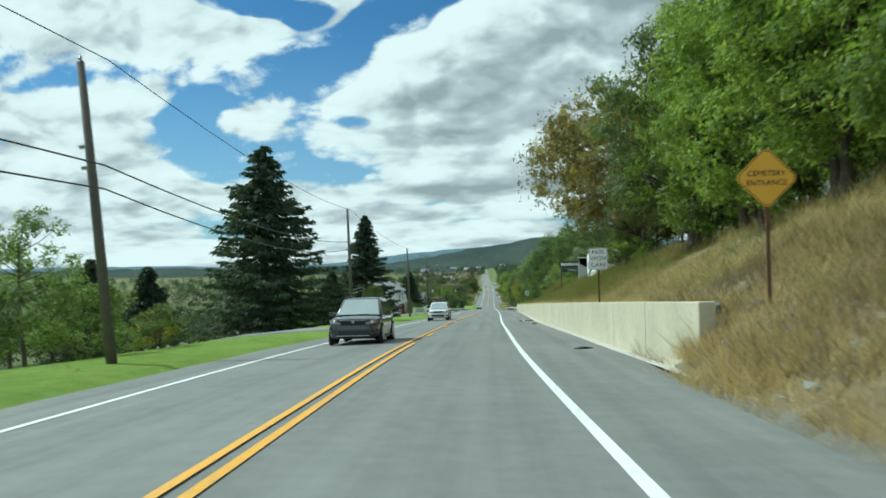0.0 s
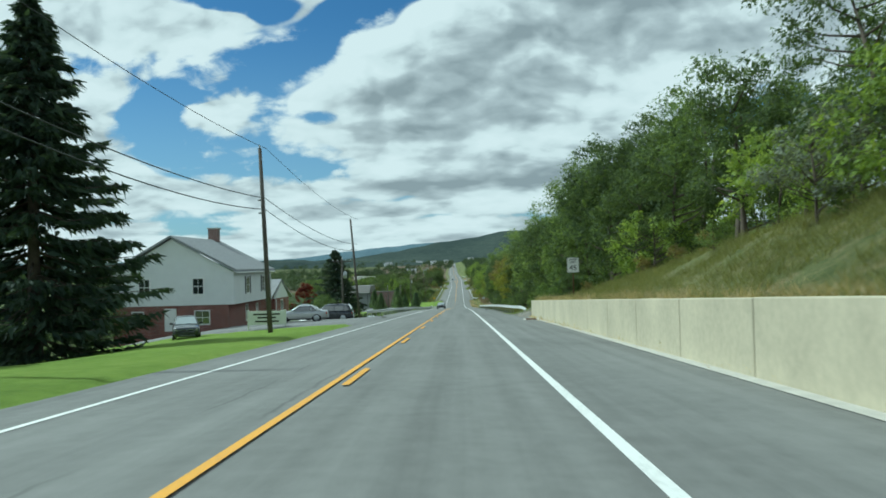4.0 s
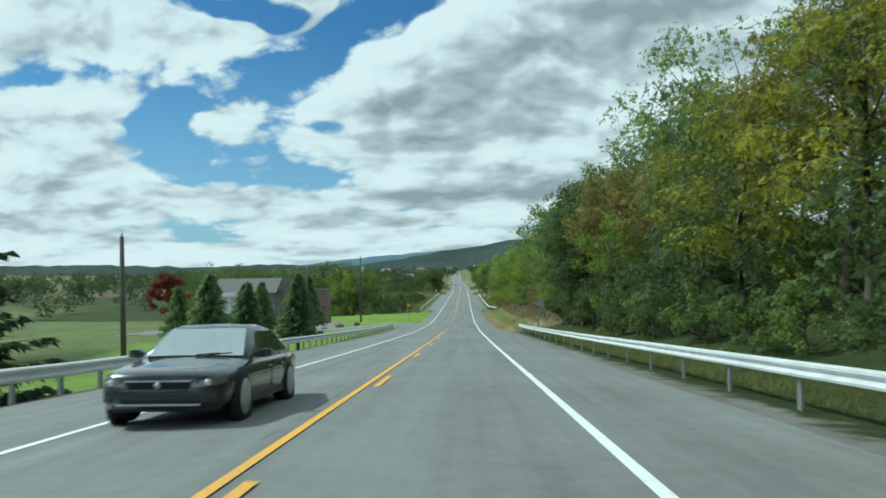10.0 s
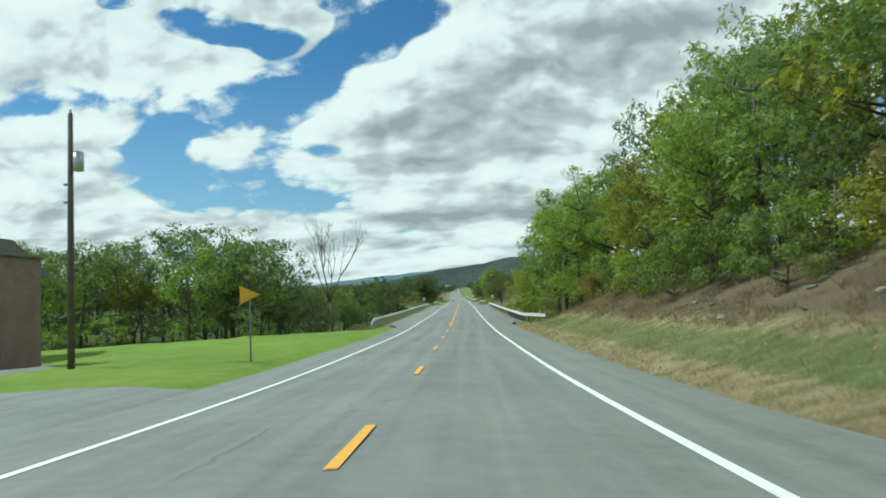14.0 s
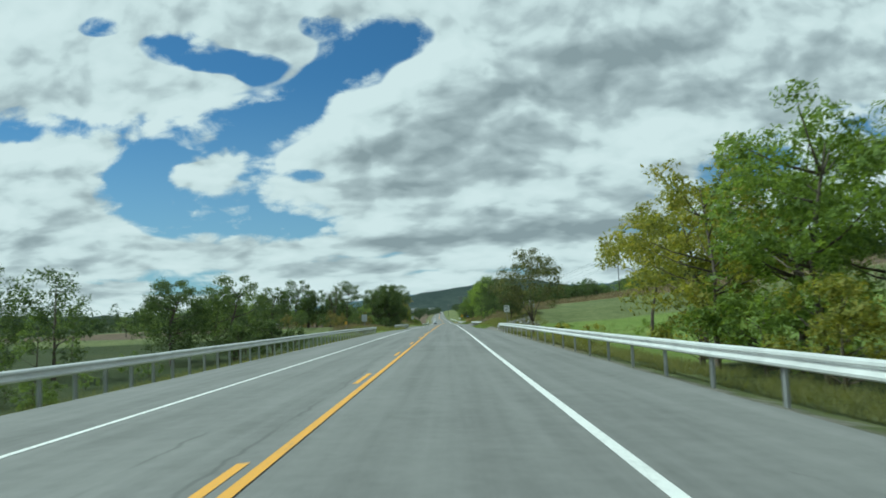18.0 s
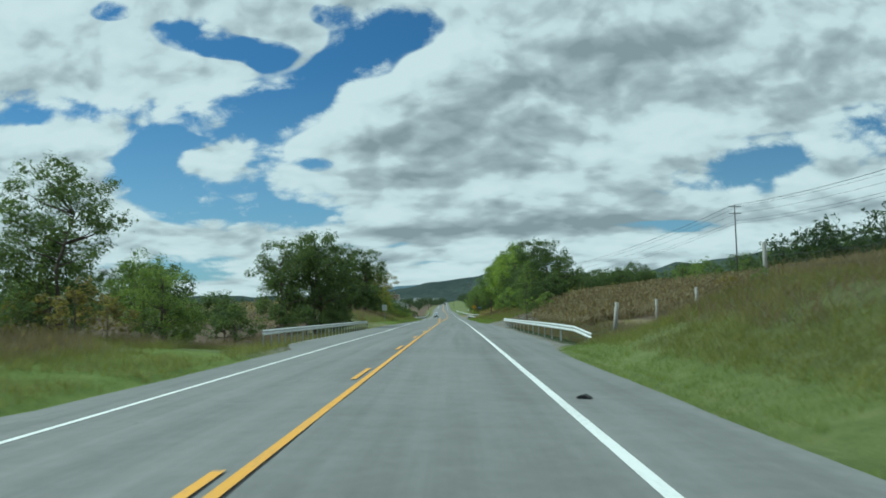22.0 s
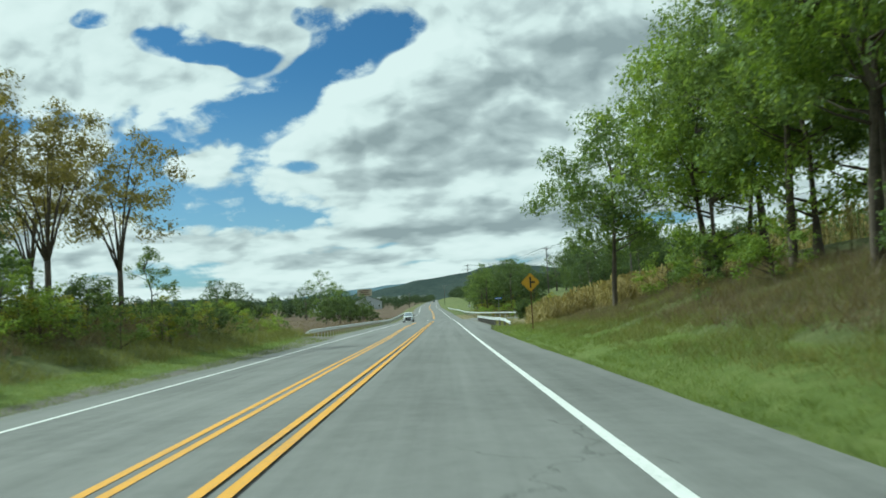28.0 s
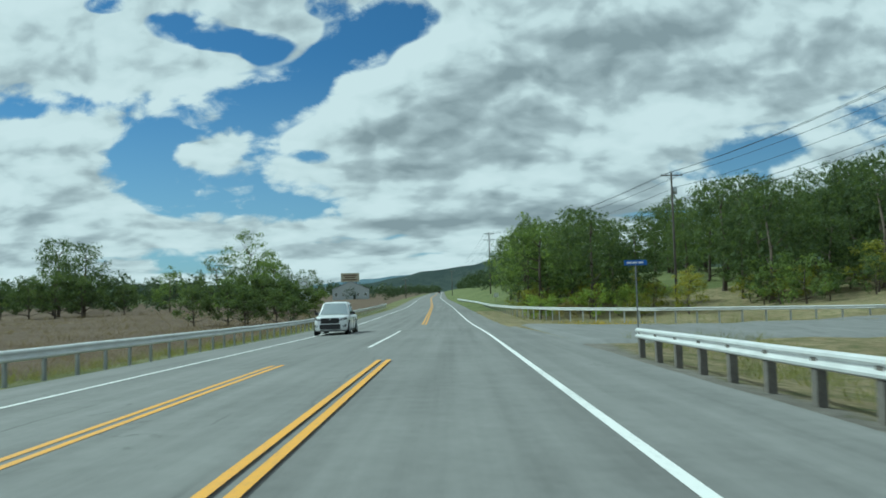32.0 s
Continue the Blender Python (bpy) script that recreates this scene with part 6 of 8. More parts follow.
# ------------------------------------------------------------------ signs
def text_mesh(body, size, mat):
    cu = bpy.data.curves.new("lettering", "FONT")
    cu.body, cu.size, cu.align_x, cu.align_y, cu.extrude = body, size, "CENTER", "CENTER", 0.002
    cu.space_line = 0.85
    ob = bpy.data.objects.new("lettering", cu)
    scene.collection.objects.link(ob)
    bpy.context.view_layer.update()
    me = bpy.data.meshes.new_from_object(ob.evaluated_get(bpy.context.evaluated_depsgraph_get()))
    bpy.data.objects.remove(ob)
    me.materials.clear()
    me.materials.append(mat)
    return me


def plate(outline, mat, y0=-.004, y1=.004):
    return prism(outline, y0, y1, mat, "plate")


def sign(name, label, x, y, zc, outline, face_mat, post_mat="rust", back=False, turn=0.0, base=None, letters=(), border=None, post_w=.035):
    """A sign on one post, its face towards -y; letters: (text, size, u, z, squeeze)."""
    gzv = ground_z(x, y) if base is None else base
    s = thing(name, label, "road sign", group="road signs", m=pose(x, y, gzv, 0, 0, turn))
    top = max(z for _, z in outline)
    h = zc - gzv
    part("post", box(-post_w, post_w, .01, .01 + post_w * 1.2, -.7, h + top * .6, M[post_mat], .004, "post"), s)
    out = [(u, z + h) for u, z in outline]
    pl = part("plate", plate(out, M["sign_grey" if back else face_mat]), s)
    if border and not back:
        inner = [(u * .93, z * .93 + h) for u, z in outline]
        outer = [(u * .96, z * .96 + h) for u, z in outline]
        n = len(outline)
        v = [(u, -.006, z) for u, z in outer] + [(u, -.006, z) for u, z in inner]
        part("border", mesh_of("border", v, [(i, (i + 1) % n, n + (i + 1) % n, n + i) for i in range(n)], M[border]), pl)
    for txt, size, u, z, sq in letters:
        m = pose(u, -.008, z + h, 90, 0, 0) @ Matrix.Diagonal((sq, 1, 1, 1))
        part("lettering", text_mesh(txt, size, M["sign_black"]), pl, m)
    for zb in (.25, -.25):
        part("bolt", box(-.012, .012, -.012, 0, h + zb * top - .012, h + zb * top + .012, M["post"], 0, "bolt"), pl)
    return s, pl, h


def diamond(r):
    c = .06
    return [(0 - c, -r + c), (c, -r + c), (r - c, -c), (r - c, c), (c, r - c), (-c, r - c), (-r + c, c), (-r + c, -c)]


def rect(w, h):
    c = min(w, h) * .07
    return [(-w / 2 + c, -h / 2), (w / 2 - c, -h / 2), (w / 2, -h / 2 + c), (w / 2, h / 2 - c), (w / 2 - c, h / 2), (-w / 2 + c, h / 2), (-w / 2, h / 2 - c), (-w / 2, -h / 2 + c)]


sign("warning_sign", "yellow diamond cemetery entrance sign on a rusty post", 7.65, 15.3, 2.9, diamond(.6), "sign_yellow", letters=[("CEMETERY", .145, 0, .09, 1.02), ("ENTRANCE", .145, 0, -.09, 1.02)], border="sign_black")
sign("road_sign", "white pass-with-care sign above the retaining wall", 6.62, 31.5, 1.6, rect(.72, .86), "sign_white", letters=[("PASS", .24, 0, .25, 1), ("WITH", .24, 0, 0, 1), ("CARE", .24, 0, -.25, 1)], border="sign_black", turn=-14)
sign("road_sign", "white speed limit forty-five sign on the bank", 9.2, 155, -3.6, rect(.76, .95), "sign_white", letters=[("SPEED", .17, 0, .34, 1), ("LIMIT", .17, 0, .17, 1), ("45", .48, 0, -.18, 1)], border="sign_black")
sign("road_sign", "white speed limit thirty-five sign behind a guard rail", 8.3, 556.2, -16.2, rect(.61, .76), "sign_white", "post", letters=[("SPEED", .15, 0, .27, 1), ("LIMIT", .15, 0, .12, 1), ("35", .38, 0, -.16, 1)], border="sign_black")
st, st_plate, st_h = sign("warning_sign", "yellow side-road warning sign on a green bank", 7.5, 794, -15.75, diamond(.647), "sign_yellow", border="sign_black")
part("symbol", box(-.05, .05, -.012, -.006, st_h - .36, st_h + .36, M["sign_black"], 0, "symbol"), st_plate)
part("symbol", box(.05, .30, -.012, -.006, st_h - .04, st_h + .06, M["sign_black"], 0, "symbol"), st_plate)
sign("pennant_sign", "yellow no-passing pennant sign on a lawn", -7.5, 395, -15.6, [(-.42, .40), (-.42, -.40), (.46, 0)], "sign_yellow", "post", border="sign_black")
sign("pennant_sign", "grey back of a pennant sign behind a guard rail", 8.5, 331, -13.2, [(.5, .42), (.5, -.42), (-.58, 0)], "sign_grey", "post", back=True)
sign("road_sign", "bare grey back of a roadside sign", -8.4, 697, -16.1, rect(.72, .85), "sign_grey", "post", back=True)
sign("road_sign", "dark back of a roadside sign behind a guard rail", -9.2, 573, -16.45, rect(.7, .9), "sign_grey", "post", back=True)
sign("marker_sign", "small yellow marker sign in the grass", -11.5, 572, -17.0, rect(.3, .4), "sign_yellow", "post")
sign("road_sign", "small white sign beside the far bank", 9.5, 985, -16.4, rect(.8, .7), "sign_white", "post")
sb, sb_plate, sb_h = sign("street_sign", "blue street name sign at the side road", 12.2, 893, -15.55, rect(1.3, .3), "sign_blue", "post")
for u in (-.36, -.05, .3):
    part("word_bar", box(u - .13, u + .13, -.010, -.005, sb_h - .05, sb_h + .05, M["sign_white"], 0, "word_bar"), sb_plate)


def garage_board():
    x, y = 12.3, 101
    g = ground_z(x, y)
    s = thing("sign_board", "dark green business board with pale bars on wooden posts", "sign", m=pose(x, y, g, 0, 0, -22))
    h = 1.55 - g - .3
    for u in (-1.1, 1.1):
        part("post", box(u - .06, u + .06, .02, .14, -.7, h + .7, M["pole_wood"], .01, "post"), s)
    bd = part("board", box(-1.35, 1.35, -.03, .03, h - .1, h + .75, M["sign_green"], .01, "board"), s)
    lo = part("lower_board", box(-1.0, 1.35, -.03, .03, h - .62, h - .14, M["sign_green"], .01, "lower_board"), s)
    for i in range(6):
        u = -1.1 + i * .26
        part("word_bar", box(u, u + .19, -.04, -.03, h + .22, h + .52 + (.06 if i in (0, 4) else 0), M["sign_white"], 0, "word_bar"), bd)
    for i in range(4):
        u = .5 + i * .2
        part("word_bar", box(u, u + .14, -.04, -.03, h + .22, h + .5, M["sign_white"], 0, "word_bar"), bd)
    m = pose(.35, -.04, h - .38, 90, 0, 0)
    part("lettering", text_mesh("O SALES", .34, M["sign_white"]), lo, m)


garage_board()


# ------------------------------------------------------------------ buildings
def window(parent, x, z, w, h, y, face=-1, axis="y", bars=True):
    """A window with frame, pane and glazing bars on a wall facing -y (or +x with axis 'x')."""
    def b(u0, u1, d0, d1, z0, z1, mat, nm):
        if axis == "y":
            return box(u0, u1, min(y + face * d0, y + face * d1), max(y + face * d0, y + face * d1), z0, z1, mat, 0, nm)
        return box(min(y + face * d0, y + face * d1), max(y + face * d0, y + face * d1), u0, u1, z0, z1, mat, 0, nm)
    win = part("window", b(x - w / 2, x + w / 2, -.02, .012, z, z + h, M["glass"], "window"), parent, None, "dark sash window with white frame")
    t = .09
    for (u0, u1, z0, z1) in ((x - w / 2 - t, x - w / 2, z - t, z + h + t), (x + w / 2, x + w / 2 + t, z - t, z + h + t), (x - w / 2, x + w / 2, z + h, z + h + t), (x - w / 2, x + w / 2, z - t, z)):
        part("frame", b(u0, u1, -.01, .05, z0, z1, M["white_sheet"], "frame"), win)
    if bars:
        part("sash_bar", b(x - w / 2, x + w / 2, .012, .03, z + h * .5 - .025, z + h * .5 + .025, M["white_sheet"], "sash_bar"), win)
        part("sash_bar", b(x - .02, x + .02, .012, .026, z, z + h, M["white_sheet"], "sash_bar"), win)
    return win


def gable_roof(parent, x0, x1, y0, y1, z, rise, mat, along="x", over=.35, name="roof"):
    if along == "x":
        m = (y0 + y1) / 2
        prof = [(y0 - over, z - .08), (m, z + rise), (y1 + over, z - .08), (y1 + over, z + .1), (m, z + rise + .2), (y0 - over, z + .1)]
        return part(name, prism(prof, x0 - over, x1 + over, mat, name, "x"), parent)
    m = (x0 + x1) / 2
    prof = [(x0 - over, z - .08), (m, z + rise), (x1 + over, z - .08), (x1 + over, z + .1), (m, z + rise + .2), (x0 - over, z + .1)]
    return part(name, prism(prof, y0 - over, y1 + over, mat, name, "y"), parent)


def gable(parent, a0, a1, at, z, rise, mat, axis, t=.2):
    m = (a0 + a1) / 2
    prof = [(a0, z), (a1, z), (m, z + rise)]
    part("gable", prism(prof, at, at + t, mat, "gable", axis), parent)


def inn():
    gz0 = float(gz(185)) - .55
    h = thing("house", "two-storey white-sided house over a red brick ground floor", "house", m=pose(0, 0, gz0))
    x0, x1, y0, y1 = -30.2, -19.0, 177, 191
    mid = (x0 + x1) / 2
    part("lower_wall", box(x0, x1 - .45, y0, y1, -1.5, 2.35, M["brick"], 0, "lower_wall"), h)
    part("upper_wall", box(x0 - .1, x1 + .1, y0 - .1, y1 + .1, 2.35, 5.35, M["siding"], 0, "upper_wall"), h)
    for i in range(20):
        z = 2.37 + i * .148
        part("siding_board", prism([(y0 - .13, z), (y0 - .1, z), (y0 - .1, z + .14), (y0 - .108, z + .14)], x0 - .1, x1 + .1, M["siding"], "siding_board", "x"), h)
        part("siding_board", prism([(x1 + .13, z), (x1 + .1, z), (x1 + .1, z + .14), (x1 + .108, z + .14)], y0 - .1, y1 + .1, M["siding"], "siding_board", "y"), h)
    rf = gable_roof(h, x0 - .1, x1 + .1, y0 - .1, y1 + .1, 5.35, 3.3, M["shingle"], "y", .42)
    rise = math.atan2(3.3, (x1 - x0) / 2)
    for i in range(14):
        f = (i + .5) / 14
        x, z = mid + (x1 + .5 - mid) * f, 5.35 + .2 + 3.3 * (1 - f)
        part("shingle_course", box(-.24, .24, y0 - .5, y1 + .5, -.012, .02, M["shingle"], 0, "shingle_course"), rf, pose(x, 0, z - .02, 0, math.degrees(rise), 0))
    gable(h, x0, x1, y0 - .1, 5.35, 3.2, M["siding"], "y")
    for y in (181.7, 187.8):
        window(h, y, 3.3, 1.0, 1.5, x1 + .12, 1, "x")
        for s in (-.85, .85):
            part("shutter", box(x1 + .1, x1 + .17, y + s - .16, y + s + .16, 3.2, 4.9, M["dark"], .01, "shutter"), h)
    window(h, -22.2, 3.4, .95, 1.4, y0 - .12)
    window(h, -27.2, 3.4, .95, 1.4, y0 - .12)
    window(h, -21.9, .6, 1.3, 1.2, y0)
    window(h, -27.9, .6, 1.0, 1.2, y0)
    dr = part("door", box(-25.4, -24.3, y0 - .06, y0 + .05, 0, 2.1, M["white_sheet"], .01, "door"), h)
    part("handle", box(-24.5, -24.44, y0 - .1, y0 - .06, 1.0, 1.1, M["dark"], 0, "handle"), dr)
    window(h, 183.2, .5, .7, 1.5, x1 - .45, 1, "x")
    window(h, 187.2, .9, .6, 1.0, x1 - .45, 1, "x")
    ch = part("chimney", box(mid - .5, mid + .5, 189.2, 190.2, 7, 10.0, M["brown_brick"], .02, "chimney"), h)
    part("chimney_cap", box(mid - .6, mid + .6, 189.1, 190.3, 10.0, 10.15, M["kerb"], .02, "chimney_cap"), ch)
    # single-storey wing with its gable towards the road
    part("wing_wall", box(-26, -19.3, 194.6, 202, -1.5, 2.1, M["brick"], 0, "wing_wall"), h)
    part("porch_wall", box(-26, -20.6, 191, 194.6, -1.5, 2.1, M["brick"], 0, "porch_wall"), h)
    gable(h, 194.6, 202, -19.5, 2.1, 1.95, M["siding"], "x")
    gable_roof(h, -26, -19.4, 192.6, 204, 2.0, 2.1, M["shingle"], "x", .12, "wing_roof")
    window(h, 198.2, .6, 1.1, 1.2, -19.3, 1, "x")
    pd = part("porch_door", box(-20.62, -20.5, 192.0, 193.0, 0, 2.0, M["glass"], .01, "porch_door"), h)
    for u in (191.9, 193.0):
        part("jamb", box(-20.6, -20.46, u, u + .1, 0, 2.1, M["white_sheet"], 0, "jamb"), pd)
    part("gutter", tube_mesh([(x1 + .55, y0 - .5, 5.28), (x1 + .55, y1 + .5, 5.28)], [.06, .06], M["white_sheet"], 8, "gutter"), h)
    part("downpipe", tube_mesh([(x1 + .16, y1 - .05, 5.2), (x1 + .16, y1 - .05, 2.4)], [.045, .045], M["white_sheet"], 8, "downpipe"), h)
    part("downpipe", tube_mesh([(-19.2, 194.9, 2.0), (-19.2, 194.9, 0)], [.045, .045], M["white_sheet"], 8, "downpipe"), h)


inn()


def inn_board():
    x, y = -12.6, 163.5
    g = ground_z(x, y)
    s = thing("sign_board", "low white lawn signboard with unreadable dark writing", "sign", m=pose(x, y, g))
    for u in (-1.4, 1.4):
        part("post", box(u - .06, u + .06, -.05, .05, -.5, 1.5, M["white_sheet"], .01, "post"), s)
    b = part("board", box(-1.35, 1.35, -.04, .04, .35, 1.4, M["sign_white"], .01, "board"), s)
    for z, w in ((1.15, 1.0), (.9, .7), (.62, .9)):
        part("word_bar", box(-w, w, -.05, -.04, z - .06, z + .06, M["sign_black"], 0, "word_bar"), b)


inn_board()


def hall():
    g = ground_z(-30, 410) - .1
    h = thing("church_hall", "low brown brick hall with a white columned portico and grey roof", "church", m=pose(0, 0, g))
    top = -13.0 - g
    part("wing_wall", box(-32, -23.2, 404.2, 408.2, -1, top, M["brown_brick"], 0, "wing_wall"), h)
    part("parapet", box(-32.15, -23.05, 404.05, 408.35, top, top + .16, M["roof_brown"], .02, "parapet"), h)
    part("link_wall", box(-37.8, -32, 408.2, 424, -1, top - .35, M["sign_grey"], 0, "link_wall"), h)
    part("main_wall", box(-46, -37.8, 404, 426, -1, top - .3, M["siding"], 0, "main_wall"), h)
    prof = [(402.2, top - .3), (426.5, top - .3), (421, top + 2.3), (407, top + 2.3)]
    part("roof", prism(prof, -46.6, -32.2, M["roof_brown"], "roof", "x"), h)
    part("entablature", box(-46.2, -37.6, 401.8, 404.2, top - .95, top - .3, M["white_sheet"], .02, "entablature"), h)
    for i in range(4):
        x = -45.5 + i * 2.4
        col = part("column", tube_mesh([(x, 402.4, -.6), (x, 402.4, top * .5), (x, 402.4, top - 1.05)], [.26, .25, .21], M["white_sheet"], 14, "column"), h)
        part("column_base", box(x - .34, x + .34, 402.06, 402.74, -.6, .12, M["white_sheet"], .02, "column_base"), col)
        part("capital", box(x - .3, x + .3, 402.1, 402.7, top - 1.1, top - .95, M["white_sheet"], .02, "capital"), col)
    part("door", box(-42.6, -41.0, 403.9, 404.02, 0, 2.3, M["rust"], .01, "door"), h)
    for x in (-44.4, -39.2):
        window(h, x, 1.0, .9, 1.8, 404)
    part("downpipe", tube_mesh([(-32.2, 404.1, top), (-32.2, 404.1, 0)], [.06, .06], M["dark"], 6, "downpipe"), h)
    part("downpipe", tube_mesh([(-33.6, 408.1, top - .4), (-33.6, 408.1, 0)], [.06, .06], M["dark"], 6, "downpipe"), h)
    part("door", box(-36.4, -35.2, 408.1, 408.22, 0, 2.1, M["dark"], .01, "door"), h)
    part("utility_box", box(-31.6, -30.6, 403.3, 404.1, 0, .7, M["dark"], .03, "utility_box"), h)


hall()


def cottage(x, y, w, d, hgt, rise, wall, roof, label, turn=0.0, along="x", z=None):
    g = ground_z(x, y) if z is None else z
    h = thing("house", label, "house", group="distant houses", m=pose(x, y, g - .2, 0, 0, turn))
    part("wall", box(-w / 2, w / 2, -d / 2, d / 2, -1, hgt, M[wall], 0, "wall"), h)
    gable_roof(h, -w / 2, w / 2, -d / 2, d / 2, hgt, rise, M[roof], along)
    if along == "x":
        gable(h, -d / 2, d / 2, w / 2 - .2, hgt, rise, M[wall], "x")
        gable(h, -d / 2, d / 2, -w / 2, hgt, rise, M[wall], "x")
    else:
        gable(h, -w / 2, w / 2, -d / 2, hgt, rise, M[wall], "y")
    n = max(2, int(w / 3))
    for i in range(n):
        window(h, -w / 2 + (i + .5) * w / n, hgt * .35, .9, 1.2, -d / 2)
    part("door", box(-.5 + w * .1, .5 + w * .1, -d / 2 - .06, -d / 2 + .05, 0, 2.05, M["sign_green"], .01, "door"), h)
    return h


cottage(-40, 1180, 15, 12, 4.2, 3.2, "sign_grey", "shingle", "grey gabled house beside the road", 6, "y")
cottage(-62, 1170, 12, 10, 4.5, 3.0, "siding", "shingle", "pale house among trees", 0)
for x, y, w, wall, lab in ((-55, 1850, 12, "siding", "white distant house by the road"), (-90, 1930, 14, "siding", "white distant farmhouse in trees"), (-150, 1800, 16, "siding", "pale distant barn in a field"), (30, 1980, 12, "siding", "white house at the far crest"),
                           (-30, 2050, 11, "white_sheet", "tall white house at the far crest"), (-210, 1500, 14, "siding", "white farm building in trees")):
    cottage(x, y, w, 9, 5.5, 3.2, wall, "shingle", lab, 10)


def billboard_house():
    x, y = -46, 1225
    g = ground_z(x, y)
    b = thing("billboard", "weathered tan billboard above a roadside house", "billboard", m=pose(x, y, g))
    for u in (-3, 0, 3):
        part("post", box(u - .15, u + .15, -.1, .2, -1, 9, M["pole_wood"], .02, "post"), b)
    part("panel", box(-4.4, 4.4, -.2, -.1, 8, 12.2, M["concrete"], .02, "panel"), b)
    for z, w in ((11.2, 3.2), (10.2, 2.4), (9.0, 3.4)):
        part("word_bar", box(-w, w, -.24, -.2, z - .25, z + .25, M["rust"], 0, "word_bar"), b)


billboard_house()


def shed(x, y, w, d, h, label, mat="white_sheet", z=None, name="shed"):
    g = ground_z(x, y) if z is None else z
    s = thing(name, label, "building", m=pose(x, y, g))
    part("wall", box(-w / 2, w / 2, -d / 2, d / 2, -1, h, M[mat], 0, "wall"), s)
    part("roof", prism([(-d / 2 - .3, h), (d / 2 + .3, h + .25), (d / 2 + .3, h + .4), (-d / 2 - .3, h + .15)], -w / 2 - .3, w / 2 + .3, M["white_sheet"], "roof", "x"), s)
    n = max(1, int(w / 3.2))
    for i in range(n):
        part("window", box(-w / 2 + (i + .5) * w / n - .5, -w / 2 + (i + .5) * w / n + .5, -d / 2 - .03, -d / 2 + .02, h * .4, h * .8, M["glass"], 0, "window"), s)


shed(-22, 242, 7, 5, 1.9, "low white flat-roofed shed down the slope", z=-14.3)
shed(-106, 1004, 24, 4, 3.2, "long white mobile home across the brown field", name="mobile_home")
shed(-40, 300, 12, 8, 3.2, "pale flat-roofed building in the valley")


# ------------------------------------------------------------------ abandoned trailers on the bank
def trailer():
    g = 0.05
    t = thing("camping_trailer", "abandoned white camping trailer with dented siding on the bank", "caravan", m=pose(12.15, 74.5, g, -2.0, 0, -2.5))
    L, w, h = 10.6, 2.7, 2.85
    prof = [(0, .15), (.05, 2.7), (.3, h), (L - .25, h), (L, 2.6), (L, .1), (L - .5, 0), (.4, 0)]
    part("body", prism(prof, 0, w, M["white_sheet"], "body", "x"), t)
    part("roof_edge", box(-.02, w + .02, .2, L - .2, h - .03, h + .05, M["kerb"], .02, "roof_edge"), t)
    for y, z, wd, ht in ((2.0, 1.2, .75, 1.0), (4.0, 1.35, .45, .65), (5.0, 1.0, .6, 1.15), (6.6, .75, 1.3, .75), (8.6, 1.3, .6, .7), (8.4, .35, .5, .6)):
        wn = part("window", box(-.03, .02, y - wd / 2, y + wd / 2, z, z + ht, M["glass"], 0, "window"), t)
        for (a0, a1, b0, b1) in ((y - wd / 2 - .05, y - wd / 2, z - .05, z + ht + .05), (y + wd / 2, y + wd / 2 + .05, z - .05, z + ht + .05), (y - wd / 2, y + wd / 2, z + ht, z + ht + .05), (y - wd / 2, y + wd / 2, z - .05, z)):
            part("frame", box(-.045, .0, a0, a1, b0, b1, M["sign_grey"], 0, "frame"), wn)
    wn = part("window", box(.45, 2.25, -.0, .08, 1.5, 2.2, M["glass"], 0, "window"), t, None, "wide front window in three lights")
    for u in (.42, 1.0, 1.7, 2.25):
        part("frame", box(u, u + .06, -.03, .06, 1.45, 2.25, M["sign_grey"], 0, "frame"), wn)
    part("trim_band", box(-.02, .0, .2, L - .2, .72, .80, M["sign_grey"], 0, "trim_band"), t)
    part("trim_band", box(.05, w - .05, -.01, .04, .95, 1.05, M["sign_grey"], 0, "trim_band"), t)
    part("door_seam", box(-.015, .0, 3.2, 3.24, .1, 2.5, M["dark"], 0, "door_seam"), t)
    for y in (5.4, 6.3):
        part("wheel", tube_mesh([(-.02, y, .0), (.22, y, .0)], [.34, .34], M["rubber"], 16, "wheel"), t)


def open_trailer():
    t = thing("box_trailer", "wrecked open-ended white box trailer with sagging tarpaulin", "trailer", m=pose(12.4, 92, float(ground_z(13.4, 95)) + .1, 0, 0, -8))
    w, L, h = 2.6, 6.0, 2.5
    part("side_panel", box(0, .06, .0, L, 0, h, M["white_sheet"], .01, "side_panel"), t)
    part("side_panel", box(w - .06, w, .0, L, 0, h, M["white_sheet"], .01, "side_panel"), t)
    part("back_panel", box(.06, w - .06, L - .06, L, 0, h, M["dark"], .01, "back_panel"), t)
    part("roof", box(-.05, w + .05, -.05, L, h, h + .08, M["white_sheet"], .02, "roof"), t)
    part("floor", box(.06, w - .06, 0, L - .06, -.1, 0, M["grey_wood"], 0, "floor"), t)
    n = 10
    v, f = [], []
    for i in range(n + 1):
        s = i / n
        zt = 1.95 - .55 * math.sin(s * math.pi)
        for z in (.1, zt):
            v += [(.06 + s * (w - .12), .02, z), (.06 + s * (w - .12), .05, z)]
    for i in range(n):
        a, b = i * 4, (i + 1) * 4
        f += [(a, b, b + 2, a + 2), (a + 1, a + 3, b + 3, b + 1), (a + 2, b + 2, b + 3, a + 3)]
    part("tarpaulin", mesh_of("tarpaulin", v, f, M["sign_grey"]), t)
    part("window", box(-.02, .0, 2, 2.5, 1.1, 1.8, M["glass"], 0, "window"), t)


trailer()
open_trailer()


